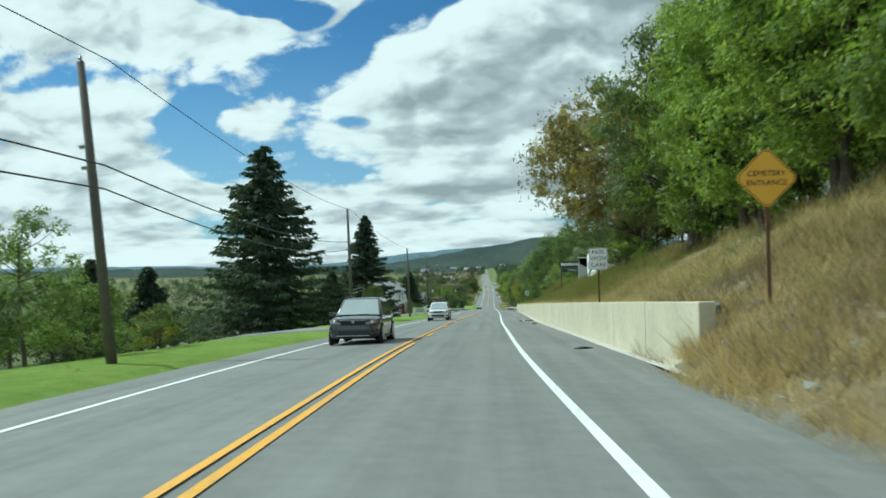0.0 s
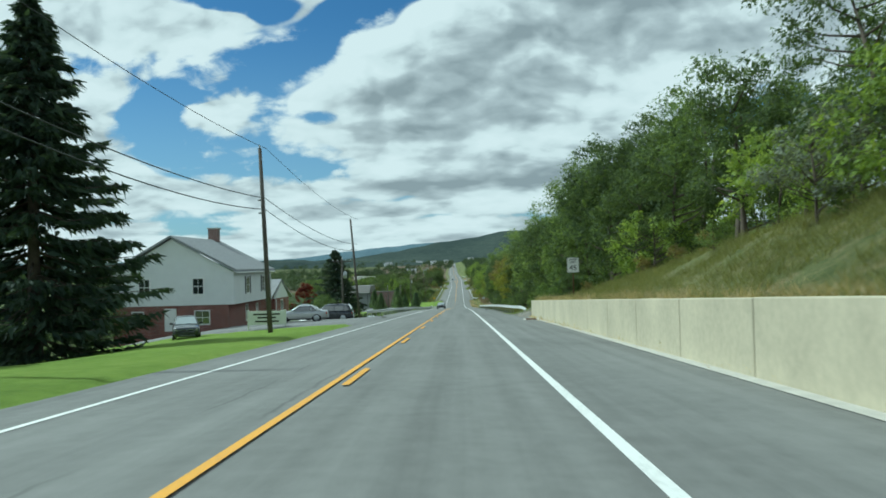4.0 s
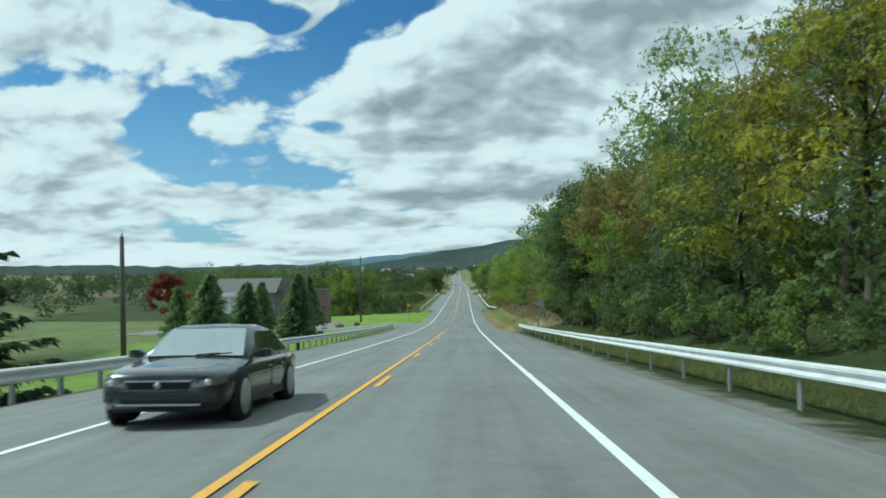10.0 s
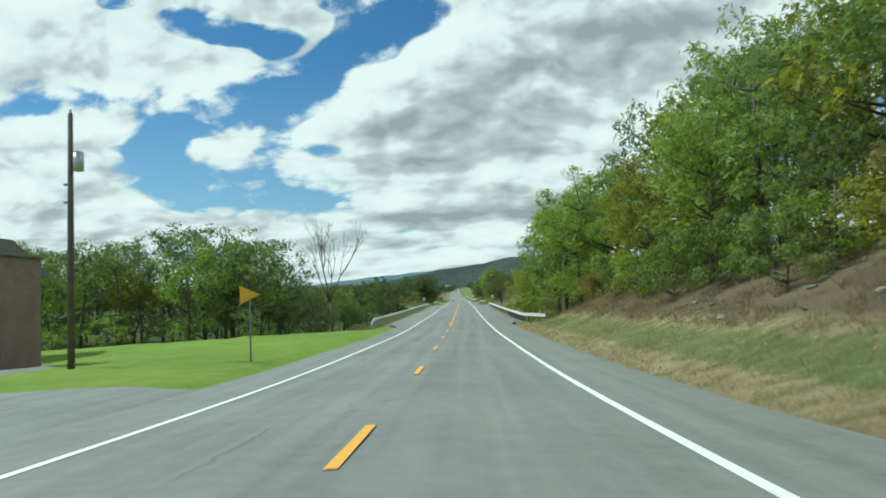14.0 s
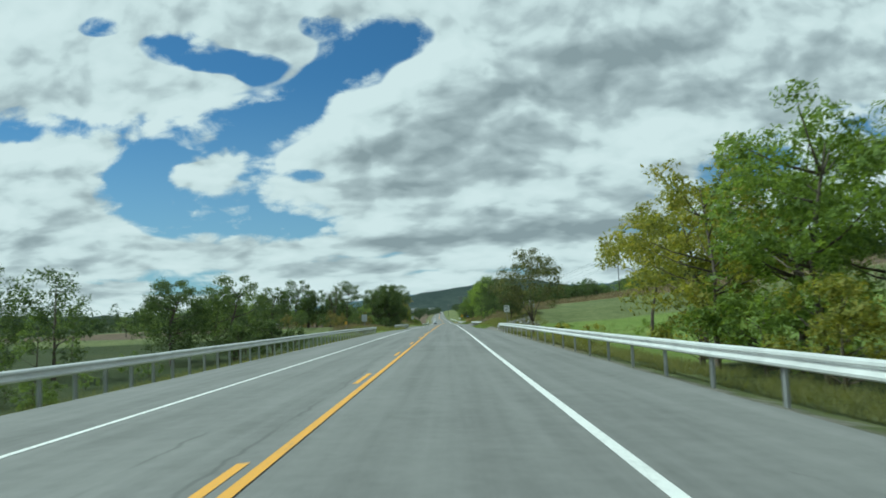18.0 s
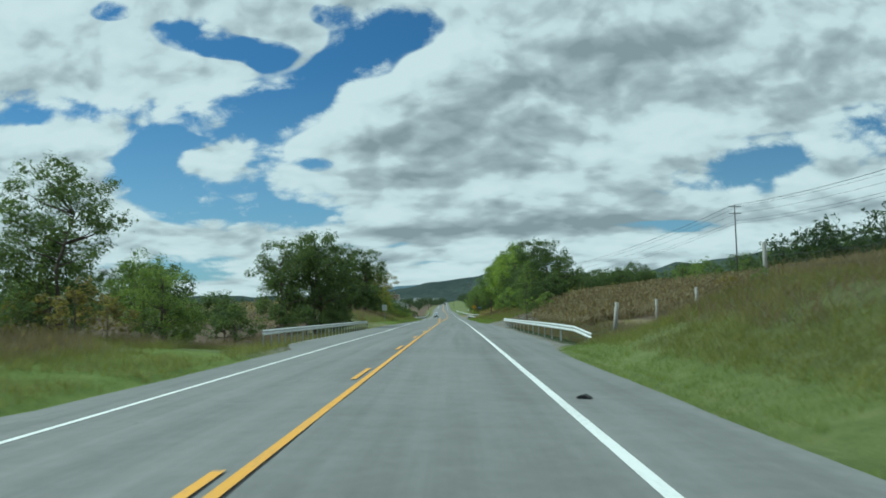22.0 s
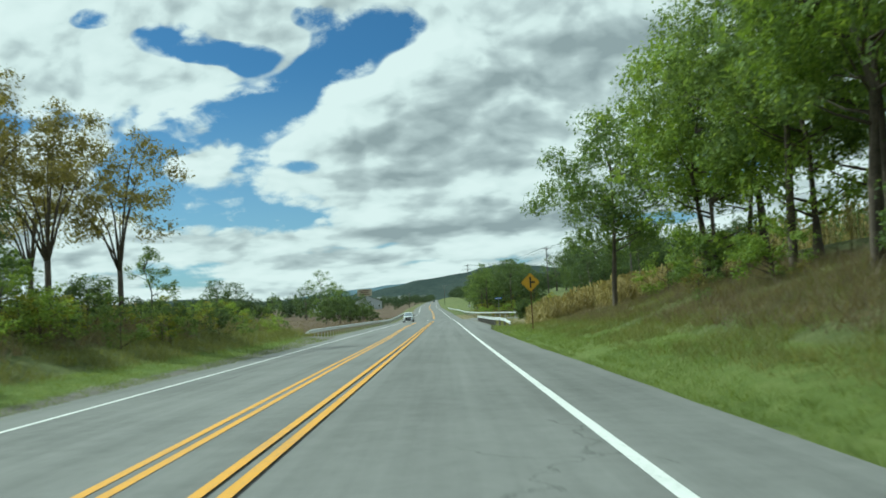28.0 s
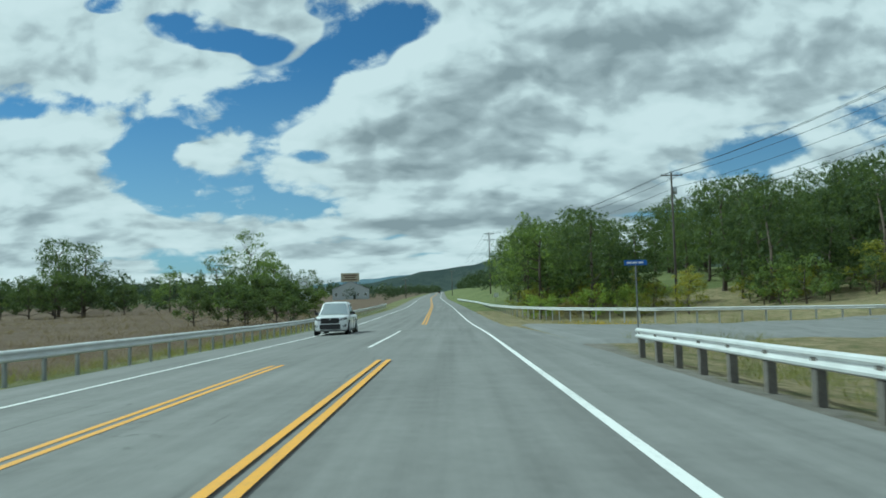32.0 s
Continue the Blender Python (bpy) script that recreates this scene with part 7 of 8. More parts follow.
# ------------------------------------------------------------------ cars
def loft(name, sections, mat, smooth=True):
    n = len(sections[0])
    v = [p for s in sections for p in s]
    f = [(i * n + k, i * n + (k + 1) % n, (i + 1) * n + (k + 1) % n, (i + 1) * n + k) for i in range(len(sections) - 1) for k in range(n)]
    f += [tuple(range(n))[::-1], tuple(range((len(sections) - 1) * n, len(sections) * n))]
    me = mesh_of(name, v, f, mat, smooth)
    bm = bmesh.new()
    bm.from_mesh(me)
    bmesh.ops.recalc_face_normals(bm, faces=bm.faces)
    bm.to_mesh(me)
    bm.free()
    return me


def car(x, y, turn, paint_key, label, name="car", L=4.7, W=1.88, H=1.68, z=None, style="suv", amber=False):
    """A parked or passing car, front towards its own -y."""
    zz = (float(road_z(x, y)) if z is None else z) + .01
    slope = math.degrees(math.atan2(float(gz(y + 1)) - float(gz(y - 1)), 2)) if z is None else 0
    c = thing(name, label, "car", group="cars", m=pose(x + (float(gx(y)) if z is None else 0), y, zz, slope, 0, turn))
    sedan, pickup = style == "sedan", style == "pickup"
    coat, w, belt = M[paint_key], W / 2, H * (.64 if sedan else .60)
    # lower body: length, width, underside and top edge at each station
    nose = [(-.5, .62, .30, .76), (-.487, .82, .25, .81), (-.455, .93, .23, .85), (-.40, .975, .22, .89), (-.30, 1.0, .22, .94)] if sedan else \
           [(-.5, .62, .30, .86), (-.487, .82, .25, .885), (-.455, .93, .23, .91), (-.40, .975, .22, .94), (-.30, 1.0, .22, .97)]
    tail = [(-.21, 1.0, .22, 1.0), (0, 1.0, .22, 1.0), (.28, 1.0, .22, 1.0), (.42, .985, .24, .99), (.475, .93, .28, .96), (.5, .84, .40, .84)]
    body = []
    for f, ws, z0, z1 in nose + tail:
        ww, zt = w * ws, belt * z1
        body.append([(-ww * .9, f * L, z0), (-ww * .985, f * L, z0 + .1), (-ww, f * L, zt * .62), (-ww * .985, f * L, zt * .80), (-ww * .95, f * L, zt * .94), (-ww * .86, f * L, zt), (-ww * .4, f * L, zt + .025), (0, f * L, zt + .03),
                     (ww * .4, f * L, zt + .025), (ww * .86, f * L, zt), (ww * .95, f * L, zt * .94), (ww * .985, f * L, zt * .80), (ww, f * L, zt * .62), (ww * .985, f * L, z0 + .1), (ww * .9, f * L, z0)])
    part("body", loft("body", body, coat), c)
    # cabin: windscreen foot and head, rear head and foot
    ya, yb, yd, ye = [f * L for f in ((-.20, -.04, .16, .38) if sedan else (-.20, -.09, .16, .20) if pickup else (-.225, -.07, .40, .485))]
    up = H - belt

    def at(h):
        """Half width of the cabin at height share h, its windscreen line and its rear line."""
        return w * (.915 - .20 * h), ya + (yb - ya) * h / .92, ye + (yd - ye) * h / .92

    sec = []
    for yy, g in ((ya, .0), ((ya + yb) / 2, .46), (yb, .92), (yb * .7 + yd * .3, .985), (yb * .4 + yd * .6, 1.0), (yd, .92), ((yd + ye) / 2, .46), (ye, .02)):
        wb, wt, zt = w * .915, w * (.915 - .20 * g), belt + up * g
        sec.append([(-wb, yy, belt - .06), (-(wb + wt) / 2, yy, (belt + zt) / 2), (-wt, yy, zt - .02 * g), (-wt * .86, yy, zt + .012 * g), (0, yy, zt + .03 * g), (wt * .86, yy, zt + .012 * g), (wt, yy, zt - .02 * g), ((wb + wt) / 2, yy, (belt + zt) / 2), (wb, yy, belt - .06)])
    part("cabin", loft("cabin", sec, coat), c)

    def pane(label_, pts, mat, push):
        """A glass pane with a little thickness, its outer face pushed off the cabin."""
        n = len(pts)
        vs = [tuple(p[i] + push[i] for i in range(3)) for p in pts] + list(pts)
        fs = [tuple(range(n))] + [(i, (i + 1) % n, (i + 1) % n + n, i + n) for i in range(n)]
        me = mesh_of(label_, vs, fs, M[mat])
        part(label_, me, c)

    def end_glass(kind, rear, h0, h1, mat):
        row = []
        for h, s in ((h0, -1), (h0, -.5), (h0, .5), (h0, 1), (h1, 1), (h1, .5), (h1, -.5), (h1, -1)):
            hw, f, r = at(h)
            row.append((s * (hw - .085), r if rear else f, belt + up * h + .018 * (1 - abs(s))))
        pane(kind, row, mat, (0, .03 if rear else -.03, .02))

    end_glass("windscreen", False, .03, .86, "windscreen")
    end_glass("rear_window", True, .30, .86, "glass")
    posts = [yb + .24 * L] if sedan else [yb + .12 * L] if pickup else [yb + .19 * L, yb + .39 * L]
    for s in (-1, 1):
        cuts = [None] + posts + [None]
        for i in range(len(cuts) - 1):
            low, high = .07, .80
            a0 = at(low)[1] + .22 if cuts[i] is None else cuts[i] + .035
            a1 = at(high)[1] + .12 if cuts[i] is None else cuts[i] + .035
            b0 = at(low)[2] - .24 if cuts[i + 1] is None else cuts[i + 1] - .035
            b1 = at(high)[2] - .16 if cuts[i + 1] is None else cuts[i + 1] - .035
            pane("side_window", [(s * at(low)[0], a0, belt + up * low), (s * at(low)[0], b0, belt + up * low), (s * at(high)[0], b1, belt + up * high), (s * at(high)[0], a1, belt + up * high)][::s], "glass", (s * .012, 0, .004))
        if not sedan and not pickup:
            hw = w * .715
            part("roof_rail", tube_mesh([(s * hw * .93, yb + .12, H - .02), (s * hw * .93, yb + .25, H + .045), (s * hw * .93, yd - .3, H + .05), (s * hw * .93, yd - .08, H - .01)], [.016, .02, .02, .016], M["dark" if paint_key == "car_dark" else "sign_grey"], 6, "roof_rail"), c)
        big = .33 if sedan else .41 if pickup else .36
        for f in (-.315, .30):
            part("wheel_well", tube_mesh([(s * (w - .1), f * L, big), (s * (w + .004), f * L, big + .01)], [big + .07, big + .07], M["rubber"], 24, "wheel_well"), c)
            wh = part("wheel", tube_mesh([(s * (w - .24), f * L, big), (s * (w - .2), f * L, big), (s * (w + .0), f * L, big), (s * (w + .02), f * L, big)], [big * .9, big, big, big * .91], M["rubber"], 24, "wheel"), c)
            part("rim", tube_mesh([(s * (w - .02), f * L, big), (s * (w + .024), f * L, big)], [big * .72, big * .70], M["dark"], 18, "rim"), wh)
            vs, fs = [], []
            for i in range(10):
                a, o = i * math.tau / 10, len(vs)
                ca, sa = math.cos(a), math.sin(a)
                for r, b in ((.05, .02), (big * .68, .032)):
                    for e in (-b, b):
                        vs.append((s * (w + .034 - .02 * r / big), f * L + ca * r - sa * e, big + sa * r + ca * e))
                fs.append((o, o + 1, o + 3, o + 2))
            part("spokes", mesh_of("spokes", vs, fs, M["sign_grey"]), wh)
            part("rim_edge", tube_mesh([(s * (w + .018), f * L, big), (s * (w + .030), f * L, big), (s * (w + .028), f * L, big)], [big * .76, big * .74, big * .66], M["sign_grey"], 20, "rim_edge"), wh)
        nose_at = lambda q: np.interp(q, [.62, .82, .93, .975], [-.5, -.487, -.455, -.40]) * L

        def strip_on_nose(kind, rows, mat, proud):
            me = loft(kind, [[(s * q * w, nose_at(q) - proud, belt * a), (s * q * w * .99, nose_at(q) - proud + .01, belt * b), (s * q * w * .97, nose_at(q) + .06, belt * b), (s * q * w * .97, nose_at(q) + .06, belt * a)] for q, a, b in rows], M[mat], False)
            return part(kind, me, c)

        drop = -.09 if sedan else 0
        head = strip_on_nose("headlight", [(.50, .715 + drop, .785 + drop), (.68, .725 + drop, .835 + drop), (.84, .745 + drop, .868 + drop), (.94, .775 + drop, .888 + drop)], "lamp_smoke", .014)
        if amber:
            strip_on_nose("turn_light", [(.50, .700, .722), (.68, .708, .735), (.84, .726, .756), (.93, .756, .786)], "lamp_amber", .024)
        part("lens", tube_mesh([(s * .72 * w, nose_at(.72) - .02, belt * (.79 + drop)), (s * .72 * w, nose_at(.72) + .03, belt * (.79 + drop))], [.045, .045], M["lamp_glass"], 12, "lens"), head)
        strip_on_nose("fog_lamp", [(.74, .42, .50), (.84, .39, .60), (.92, .42, .62)], "dark", .012)
        part("tail_light", box(s * w * .62 if s > 0 else -w * .9, s * w * .9 if s > 0 else -w * .62, .472 * L, .494 * L, belt * .68, belt * .9, M["lamp_red"], .01, "tail_light"), c)
        part("mirror", loft("mirror", [[(s * w * .92, ya + .10 * L * .5, belt * 1.02), (s * w * .92, ya + .05 * L, belt * 1.06), (s * w * .92, ya + .07 * L, belt * 1.06), (s * w * .92, ya + .07 * L, belt * 1.02)],
                                       [(s * (w + .06), ya + .042 * L, belt * 1.00), (s * (w + .06), ya + .042 * L, belt * 1.15), (s * (w + .05), ya + .07 * L, belt * 1.15), (s * (w + .05), ya + .07 * L, belt * 1.00)],
                                       [(s * (w + .21), ya + .05 * L, belt * 1.02), (s * (w + .19), ya + .05 * L, belt * 1.14), (s * (w + .18), ya + .07 * L, belt * 1.14), (s * (w + .2), ya + .07 * L, belt * 1.02)]], M["dark" if pickup else paint_key], False), c)
        part("sill", box(s * w * .96 - .03, s * w * .96 + .03, -.23 * L, .22 * L, .2, .31, M["dark"], .01, "sill"), c)
        for f in (-.02, .17):
            part("door_handle", box(s * w * .985 - .014, s * w * .985 + .014, f * L, f * L + .2, belt * .79, belt * .82, M[paint_key], 0, "door_handle"), c)
            part("door_seam", box(s * w * .99 - .004, s * w * .99 + .012, f * L + .24, f * L + .25, .34, belt * .88, M["dark"], 0, "door_seam"), c)
    g0, g1 = (.60, .71) if sedan else (.58, .84) if pickup else (.69, .845)
    gr = part("grille", box(-w * (.54 if pickup else .47), w * (.54 if pickup else .47), -.505 * L, -.47 * L, belt * g0, belt * g1, M["dark"], .025, "grille"), c)
    for i in range(5):
        zb = belt * (g0 + (g1 - g0) * (.1 + .2 * i))
        part("grille_bar", box(-w * .44, w * .44, -.5075 * L, -.500 * L, zb - .006, zb + .006, M["rubber"], .002, "grille_bar"), gr)
    part("grille_trim", box(-w * .49, w * .49, -.507 * L, -.49 * L, belt * g1, belt * g1 + .02, M["sign_grey"], .004, "grille_trim"), gr)
    part("badge", tube_mesh([(0, -.505 * L, belt * (g1 - .05)), (0, -.511 * L, belt * (g1 - .05))], [.045, .04], M["sign_grey"], 12, "badge"), gr)
    part("lower_grille", box(-w * .60, w * .60, -.505 * L, -.46 * L, .33, .42 if sedan else .60 if pickup else .50, M["dark"], .03, "lower_grille"), c)
    part("front_lip", box(-w * .62, w * .62, -.508 * L, -.46 * L, .285, .315, M["dark" if pickup else "sign_grey"], .008, "front_lip"), c)
    part("underbody", box(-w * .8, w * .8, -.46 * L, .46 * L, .19, .30, M["dark"], .02, "underbody"), c)
    part("number_plate", box(-.16, .16, .492 * L, .506 * L, belt * .6, belt * .6 + .16, M["sign_white"], 0, "number_plate"), c)
    part("bumper", box(-w * .8, w * .8, .47 * L, .512 * L, .32, .52, coat, .03, "bumper"), c)
    for s in (-1, 1):
        part("wiper", tube_mesh([(s * .1 * w + .1, ya - .01, belt + .05), (s * .1 * w + .5 * w, ya + .05, belt + .075)], [.008, .006], M["rubber"], 4, "wiper"), c)
    return c


car(-2.0, 28.7, 0, "car_dark", "dark grey compact car coming the other way", L=4.4, W=1.8, H=1.6)
car(-1.85, 68.5, 0, "car_white", "white sport utility car with amber side lights on the road", L=4.4, W=1.74, H=1.53, amber=True)
car(-2.1, 272.1, 0, "car_dark", "dark sedan coming uphill on the road", L=4.6, W=1.76, H=1.30, style="sedan")
car(-5.0, 894.5, 0, "car_white", "white pickup truck with a black grille on the road", L=5.4, W=1.92, H=1.84, style="pickup")
car(-11.0, 182.4, -88, "car_dark", "black sport utility car parked before the house", L=4.7, W=1.88, H=1.68, z=ground_z(-11, 182.4) + .17)
car(-12.0, 173.5, -85, "car_silver", "silver sedan parked before the house", L=4.6, W=1.8, H=1.46, z=ground_z(-12, 173.5) + .17, style="sedan")
car(-17.5, 160, 20, "car_dark", "dark car parked by the lawn", L=4.5, W=1.8, H=1.5, z=ground_z(-17.5, 160) + .05, style="sedan")
car(-15.5, 258, 10, "car_white", "white car parked below the guard rail", L=4.5, W=1.8, H=1.5, z=ground_z(-15.5, 258) + .05, style="sedan")
car(1.75, 1500, 180, "car_dark", "dark car far ahead on the road", L=4.6, W=1.85, H=1.5)


# ------------------------------------------------------------------ cemetery
def gravestones():
    rng = random.Random(9)
    base_me = box(-.42, .42, -.16, .16, -.3, .12, M["kerb"], .015, "plinth")
    def slab(r):
        n = 7
        prof = [(-.32, .12), (.32, .12)] + [(.32 * math.cos(a), .62 + r * math.sin(a)) for a in np.linspace(0, math.pi, n)]
        return prism(prof, -.07, .07, M["stone" if r < .1 else "kerb"], "slab", "y")
    slabs = [slab(.06), slab(.22), slab(.14)]
    for i in range(70):
        x, y = rng.uniform(-38, -19), rng.uniform(62, 150)
        if abs(x + 24) < 7 and abs(y - 91) < 7:
            continue
        if x > -20 and y > 138:
            continue
        s = rng.uniform(.45, .85)
        g = thing("gravestone", "small upright gravestone on the cemetery lawn", "gravestone", group="cemetery gravestones", m=pose(x, y, ground_z(x, y), rng.uniform(-3, 3), rng.uniform(-3, 3), rng.uniform(-20, 20)))
        g.scale = (s, s, s)
        part("plinth", base_me, g)
        part("slab", rng.choice(slabs), g)


gravestones()


# ------------------------------------------------------------------ field fence
def fence():
    f = thing("wire_fence", "old grey wooden fence posts with thin wire on a bank", "fence")
    rng = random.Random(3)
    pts = [(13.4 + .3 * math.sin(i), 575.5 + 8.1 * i) for i in range(7)]
    tops = []
    for x, y in pts:
        z = ground_z(x, y)
        h = rng.uniform(1.15, 1.45)
        part("post", tube_mesh([(x, y, z - .4), (x + rng.uniform(-.06, .06), y, z + h)], [.085, .075], M["grey_wood"], 7, "post"), f)
        tops.append(Vector((x, y, z + h)))
    for d in (-.12, -.5, -.9):
        v, fa = [], []
        for a, b in zip(tops, tops[1:]):
            q, w = tube([a + Vector((0, 0, d)), a.lerp(b, .5) + Vector((0, 0, d - .05)), b + Vector((0, 0, d))], [.008] * 3, None, 3)
            o = len(v)
            v += q
            fa += [tuple(i + o for i in t) for t in w]
        part("wire", mesh_of("wire", v, fa, M["wire"]), f)
    g = thing("fence_post", "thick leaning grey fence post beside stones", "fence post", m=pose(11.3, 626, ground_z(11.3, 626), 0, 6, 0))
    part("post", tube_mesh([(0, 0, -.4), (0, 0, 1.7)], [.13, .12], M["grey_wood"], 9, "post"), g)


fence()

# ------------------------------------------------------------------ grasses, weeds and corn
def blades(name, label, category, zones, mat, blades_per=5, seed=1, width=.017):
    """Tufts of bent blades. zones: (x0, x1, y0, y1, tufts, height), x from the road's centre line."""
    rng = np.random.default_rng(seed)
    base, hs = [], []
    for x0, x1, y0, y1, n, h in zones:
        xs, ys = rng.uniform(x0, x1, n), rng.uniform(y0, y1, n)
        for x, y in zip(xs, ys):
            if noise.noise((x * .3, y * .3, seed)) < -.25:
                continue
            wx = x + float(gx(y))
            base.append((wx, y, ground_z(wx, y) - .04))
            hs.append(h * rng.uniform(.55, 1.25))
    b = np.repeat(np.array(base), blades_per, 0)
    h = np.repeat(np.array(hs), blades_per)
    n = len(b)
    b = b + rng.normal(0, .09, (n, 3)) * [1, 1, 0]
    a = rng.uniform(0, 2 * math.pi, n)
    side = np.stack([np.cos(a), np.sin(a), np.zeros(n)], 1)
    lean = np.stack([-np.sin(a), np.cos(a), np.zeros(n)], 1) * (h * rng.uniform(-.85, .85, n))[:, None]
    lean += np.stack([np.cos(a), np.sin(a), np.zeros(n)], 1) * (h * rng.uniform(-.6, .6, n))[:, None]
    hh = (h * rng.uniform(.3, .85, n))[:, None] * [0, 0, 1]
    w = (width * (0.5 + h * .7))[:, None]
    q = np.stack([b - side * w * .5, b + side * w * .5, b + lean + hh], 1)
    thing(name, label, category, kind="stuff", data=quads_mesh(name, q, M[mat]))


blades("dry_grass", "tall straw-coloured dry grass on the roadside bank", "grass", [(5.9, 7.0, 11.0, 16.2, 700, .55), (5.7, 7.5, -8, 17, 3200, .32), (6.6, 12, -8, 24, 6500, .6), (7.2, 11.5, 24, 70, 4200, .55), (7.2, 9.2, 70, 165, 1700, .55), (12, 17, -6, 60, 2200, .8), (7.4, 8.6, 60, 168, 900, .6), (5.8, 9.5, 352, 440, 1500, .3)], "dry_grass", 8, 61, .022)
blades("weeds", "mixed green and brown weeds on the banks", "weeds", [(9.0, 13.5, 44, 100, 4200, .95), (-17, -8.6, 687, 806, 9000, .6), (7.6, 14, 684, 804, 8000, .55), (7.4, 13, 564, 616, 6000, .5), (-14, -6.2, 586, 622, 4500, .5), (8.2, 12, 446, 560, 3500, .55), (-13, -8.6, 446, 584, 4500, .65), (8.5, 11, 196, 346, 3000, .5), (7.4, 13, 90, 166, 6000, .6), (-12.5, -8.6, 620, 680, 2500, .6), (8.5, 14, 36, 62, 2400, .5), (6, 9.5, 352, 440, 2400, .32), (8, 14, 5, 40, 2000, .6), (8, 16, 40, 90, 4200, .5), (8.6, 11.5, 50, 74, 1600, 1.1), (8.4, 16, 90, 168, 6000, .6), (12, 20, 60, 165, 1500, .7), (8.6, 11, 196, 346, 2200, .55), (-12, -8.3, 190, 362, 2400, .5), (8.2, 12, 444, 560, 1900, .6), (12, 30, 480, 560, 1300, .5), (-13, -8.6, 444, 584, 2200, .7), (8, 13.5, 560, 616, 2600, .55), (-12.5, -9, 586, 620, 900, .6),
                                                                      (8.4, 13, 616, 680, 700, .6), (-12, -8.9, 618, 680, 1200, .7), (8.0, 16, 684, 800, 8000, .5), (7.2, 10.5, 742, 804, 2600, .38), (-17, -9, 686, 806, 7000, .65), (8.5, 14, 820, 880, 1300, .7), (-13, -9.8, 798, 980, 2200, .6), (10, 30, 900, 950, 800, .6)], "mid_grass", 9, 62)
blades("weeds", "dead brown weeds on a slope", "weeds", [(6.4, 11, 1, 22, 2200, .7), (8.7, 12.6, 618, 684, 3600, .55), (9.6, 16, 748, 800, 4200, .75), (-16, -11, 748, 790, 1500, .8), (9.6, 16, 350, 442, 7000, .6), (10, 16, 60, 120, 900, .8), (10.5, 17, 692, 785, 4200, .7), (-15, -10, 592, 618, 900, .8), (-19, -10.5, 687, 765, 3200, 1.1), (-19, -11, 765, 806, 1500, .9), (9.5, 16, 572, 616, 2400, .85), (-16, -10.5, 588, 622, 1200, 1.0), (-17, -9.8, 620, 654, 1500, .9), (-26, -12, 800, 980, 4200, .7), (-70, -26, 810, 990, 3200, .9)], "brown_weed", 9, 63, .018)
blades("grass", "fresh green mown grass verge", "grass", [(5.4, 8.4, 684, 826, 6500, .24), (-9.2, -6.2, 690, 800, 5000, .24), (5.5, 8.2, 570, 612, 2600, .24), (5.5, 9.8, 684, 745, 4500, .26), (5.5, 10.5, 745, 826, 8000, .3), (-9.8, -6.6, 690, 800, 3200, .26), (5.6, 10.5, 568, 612, 2400, .26), (-9.5, -5.2, 586, 618, 900, .22), (6.6, 12, 172, 200, 1100, .2), (-7.5, -5.0, -5, 168, 1500, .14), (-9, -5.2, 366, 440, 1100, .14), (-14, -7.5, -5, 60, 900, .2)], "green_grass", 8, 64)
blades("goldenrod", "yellow goldenrod flowering in a wet meadow", "flowers", [(15, 24, 846, 872, 420, .8), (18, 40, 846, 872, 420, .8), (12, 20, 912, 925, 160, .8)], "golden", 9, 65, .04)


def corn(name, label, zones, mat, seed):
    """Rows of maize: (x0, x1, y0, y1, stalks, height)."""
    rng = np.random.default_rng(seed)
    out = []
    for x0, x1, y0, y1, n, h in zones:
        for _ in range(n):
            x = x0 + round((x1 - x0) * rng.uniform(0, 1) ** 1.1 / .76) * .76 + rng.normal(0, .05)
            y = rng.uniform(y0, y1)
            z = ground_z(x, y)
            hh = h * rng.uniform(.72, 1.15)
            a = rng.uniform(0, math.pi)
            s = np.array([math.cos(a), math.sin(a), 0])
            p = np.array([x, y, z])
            tip = p + [rng.normal(0, .08), rng.normal(0, .08), hh]
            out.append([p - s * .02, p + s * .02, tip + s * .012, tip - s * .012])
            for k in range(7):
                f = rng.uniform(.12, .95)
                a2 = rng.uniform(0, 2 * math.pi)
                d = np.array([math.cos(a2), math.sin(a2), 0])
                o = np.array([-d[1], d[0], 0])
                q = p + (tip - p) * f
                L = rng.uniform(.35, .75)
                m_ = q + d * L * .5 + [0, 0, L * rng.uniform(.1, .45)]
                e = q + d * L + [0, 0, L * rng.uniform(-.6, .25)]
                out.append([q, m_ - o * .032, e, m_ + o * .032])
            out.append([tip, tip + s * .12 + [0, 0, .18], tip + [0, 0, .34], tip - s * .12 + [0, 0, .2]])
    thing(name, label, "corn", kind="stuff", data=quads_mesh(name, np.array(out), M[mat]))


corn("cornfield", "ripe brown standing maize field on a rising slope", [(11.9, 13.4, 636, 680, 800, .75), (13.2, 32, 634, 694, 5600, .9), (30, 75, 610, 700, 3600, .95), (40, 110, 570, 650, 1200, 1.3)], "corn", 71)
corn("cornfield", "yellowing maize at the field's edge above the bank", [(13.4, 18, 796, 806, 600, 1.9), (9.9, 13, 804, 820, 700, 1.6), (12.5, 18, 804, 820, 1100, 2.0), (18, 26, 786, 822, 700, 2.3), (26, 50, 780, 826, 700, 2.3), (20, 34, 768, 786, 400, 2.1)], "corn_green", 72)
corn("cornfield", "dry maize behind roadside trees", [(-40, -17, 672, 712, 900, 1.1), (-50, -19, 735, 800, 1200, 1.1)], "corn", 73)


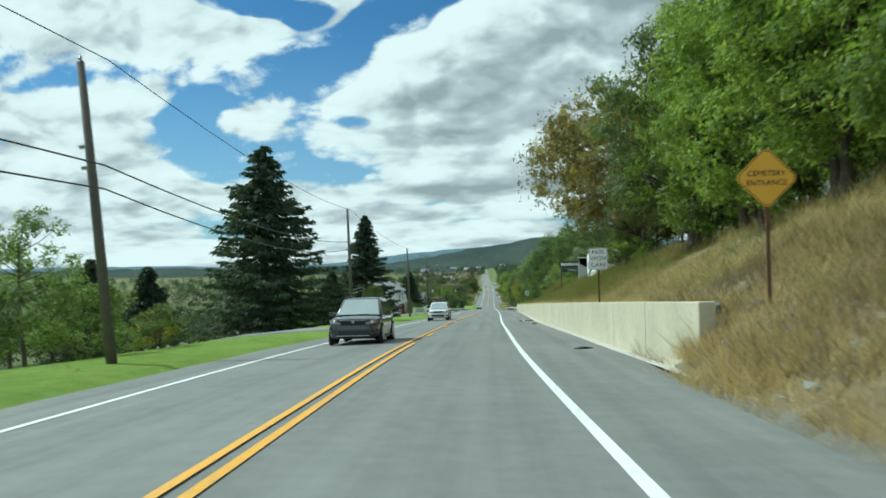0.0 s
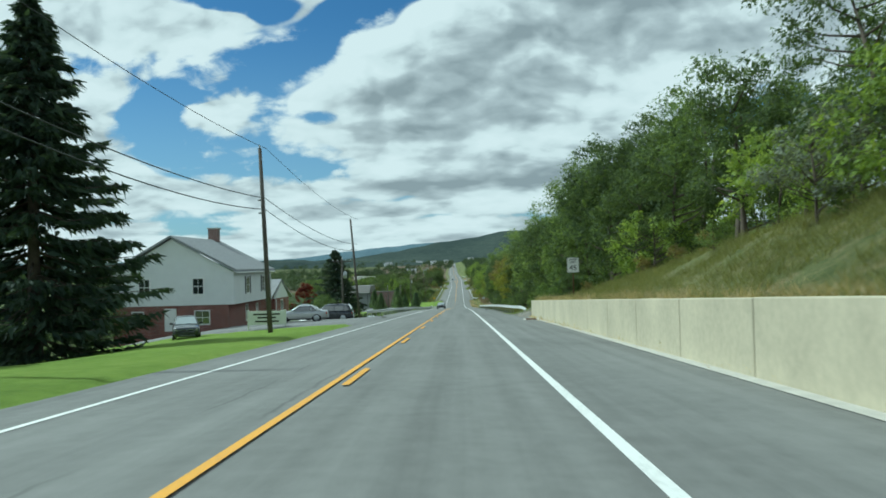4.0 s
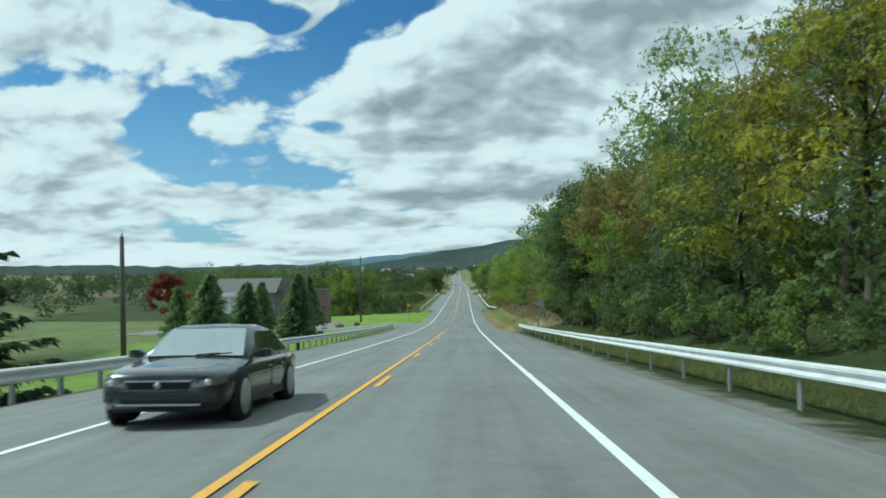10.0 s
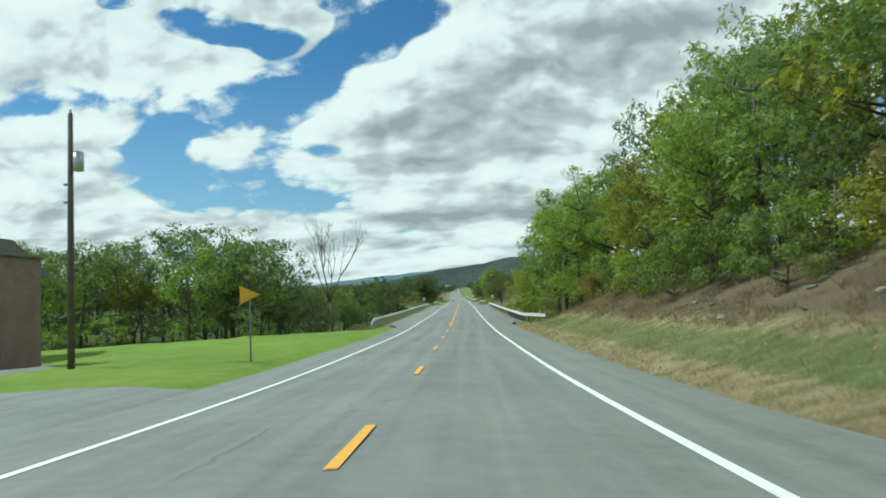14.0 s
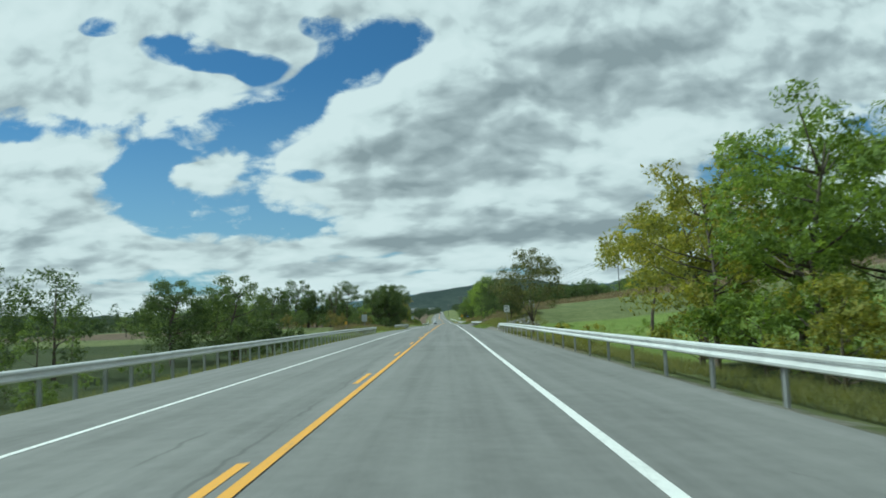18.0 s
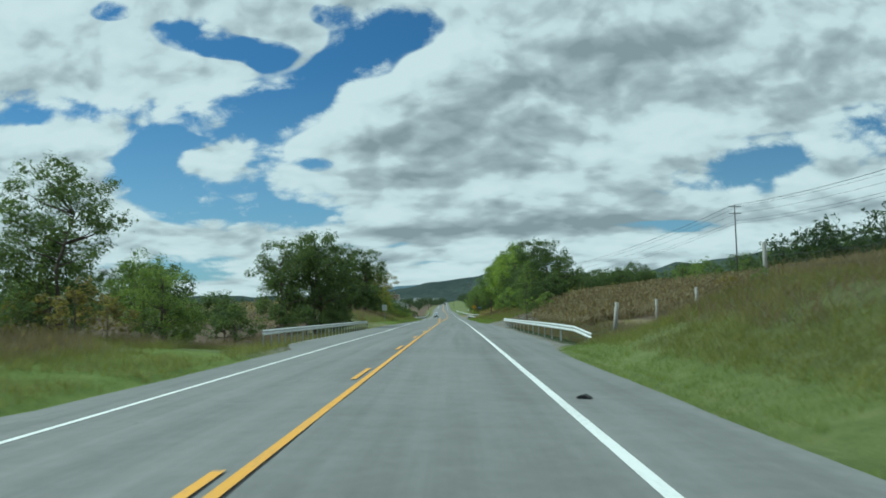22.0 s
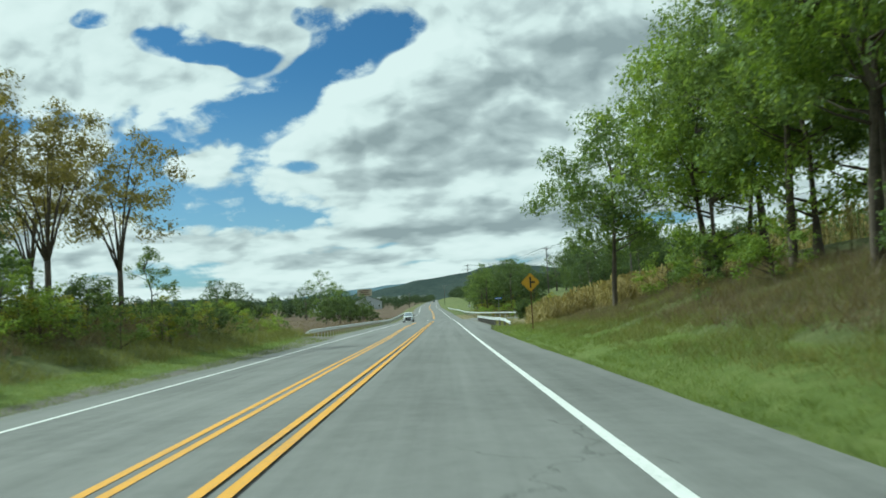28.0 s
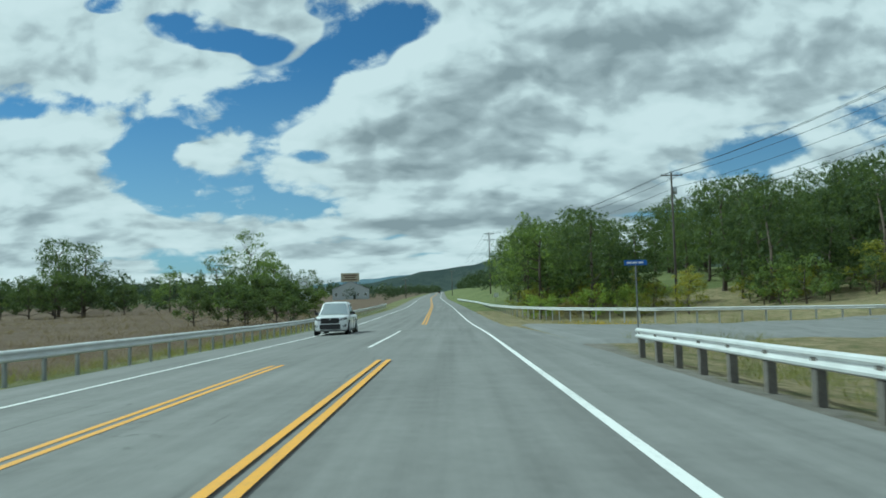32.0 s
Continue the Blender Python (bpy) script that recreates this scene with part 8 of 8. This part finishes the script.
# ------------------------------------------------------------------ stones
def stone_mesh(seed, flat):
    rng = np.random.default_rng(seed)
    bm = bmesh.new()
    bmesh.ops.create_icosphere(bm, subdivisions=1, radius=1.0)
    for v in bm.verts:
        v.co *= rng.uniform(.75, 1.15)
        v.co.z *= flat
    return mesh_bm("stone", bm, M["stone"])


STONES = [stone_mesh(s, f) for s, f in ((1, .3), (2, .35), (3, .22), (4, .6), (5, .75))]


def stone_pile(label, x0, x1, y0, y1, n, lo, hi, seed, heap=0.0, kinds=(0, 1, 2)):
    rng = random.Random(seed)
    cx, cy = (x0 + x1) / 2, (y0 + y1) / 2
    p = thing("stone_pile", label, "stones", group="roadside stones", m=pose(cx, cy, 0))
    for _ in range(n):
        x, y = rng.uniform(x0, x1), rng.uniform(y0, y1)
        d = max(abs(x - cx) / (x1 - x0), abs(y - cy) / (y1 - y0)) * 2
        r = rng.uniform(lo, hi)
        m = pose(x - cx, y - cy, ground_z(x, y) + heap * max(0, 1 - d) * rng.uniform(.3, 1) + r * .1, rng.uniform(-25, 25), rng.uniform(-25, 25), rng.uniform(0, 360))
        o = part("stone", STONES[rng.choice(kinds)], p, m)
        o.scale = (r, r * rng.uniform(.6, 1), r)


stone_pile("heap of flat grey shale beside the shoulder", 8.0, 12.5, 560, 569, 260, .07, .24, 1, .6)
stone_pile("broken grey stones at a guard rail end", 8.0, 12.5, 673, 681, 130, .07, .24, 2, .35)
stone_pile("heap of broken flat stone at the rail's start", 8.3, 11.2, 615.5, 621.5, 150, .07, .24, 8, .4)
stone_pile("rubble at the foot of the dry bank", 6.1, 8.0, 10, 17.5, 45, .06, .2, 3, .12, (0, 1, 3))
stone_pile("gravel and litter at the wall's end", 6.6, 8.4, 166, 176, 50, .04, .11, 4, .1, (0, 1, 3))
stone_pile("loose stones on the brown bank", 10, 15, 372, 400, 50, .1, .3, 5, 0, (0, 1, 3))
stone_pile("gravel heap at a guard rail end", -12, -9.2, 583, 590, 60, .08, .3, 6, .3)
stone_pile("stones behind a guard rail", 8.6, 9.6, 196, 240, 40, .06, .2, 7, 0, (0, 3))
BOULDERS = []
for seed in (21, 22, 23):
    bld = stone_mesh(seed, .72)
    bld.materials[0] = M["boulder"]
    BOULDERS.append(bld)
for (x, y, s, k) in ((-17.2, 380.4, .85, 0), (-19.0, 377.2, .62, 1), (-15.4, 386.5, .8, 2), (-26.5, 403, .6, 1)):
    t = thing("boulder", "red-brown boulder marking the edge of a driveway", "boulder", group="driveway boulders", m=pose(x, y, ground_z(x, y) + s * .35, 0, 0, x * 40))
    t.scale = (s, s * .8, s * .85)
    part("stone", BOULDERS[k], t)


def debris(x, y, label, size=.3):
    d = thing("road_debris", label, "debris", group="shoulder debris", m=pose(x + float(gx(y)), y, float(road_z(x, y)) + .01, 0, 0, 40 * x))
    part("strip", prism([(-size, 0), (size, 0), (size * .8, .03), (0, .06), (-size * .7, .02)], -.09, .09, M["rubber"], "strip", "y"), d)


debris(5.4, 24, "strip of torn black tyre on the shoulder", .35)
debris(5.6, 54, "flat scrap of dark rubber on the shoulder", .25)
debris(5.0, 62, "flat scrap of dark rubber on the shoulder", .2)
debris(5.8, 222, "flattened litter on the shoulder", .25)
debris(3.9, 592, "black scrap on the edge line", .12)
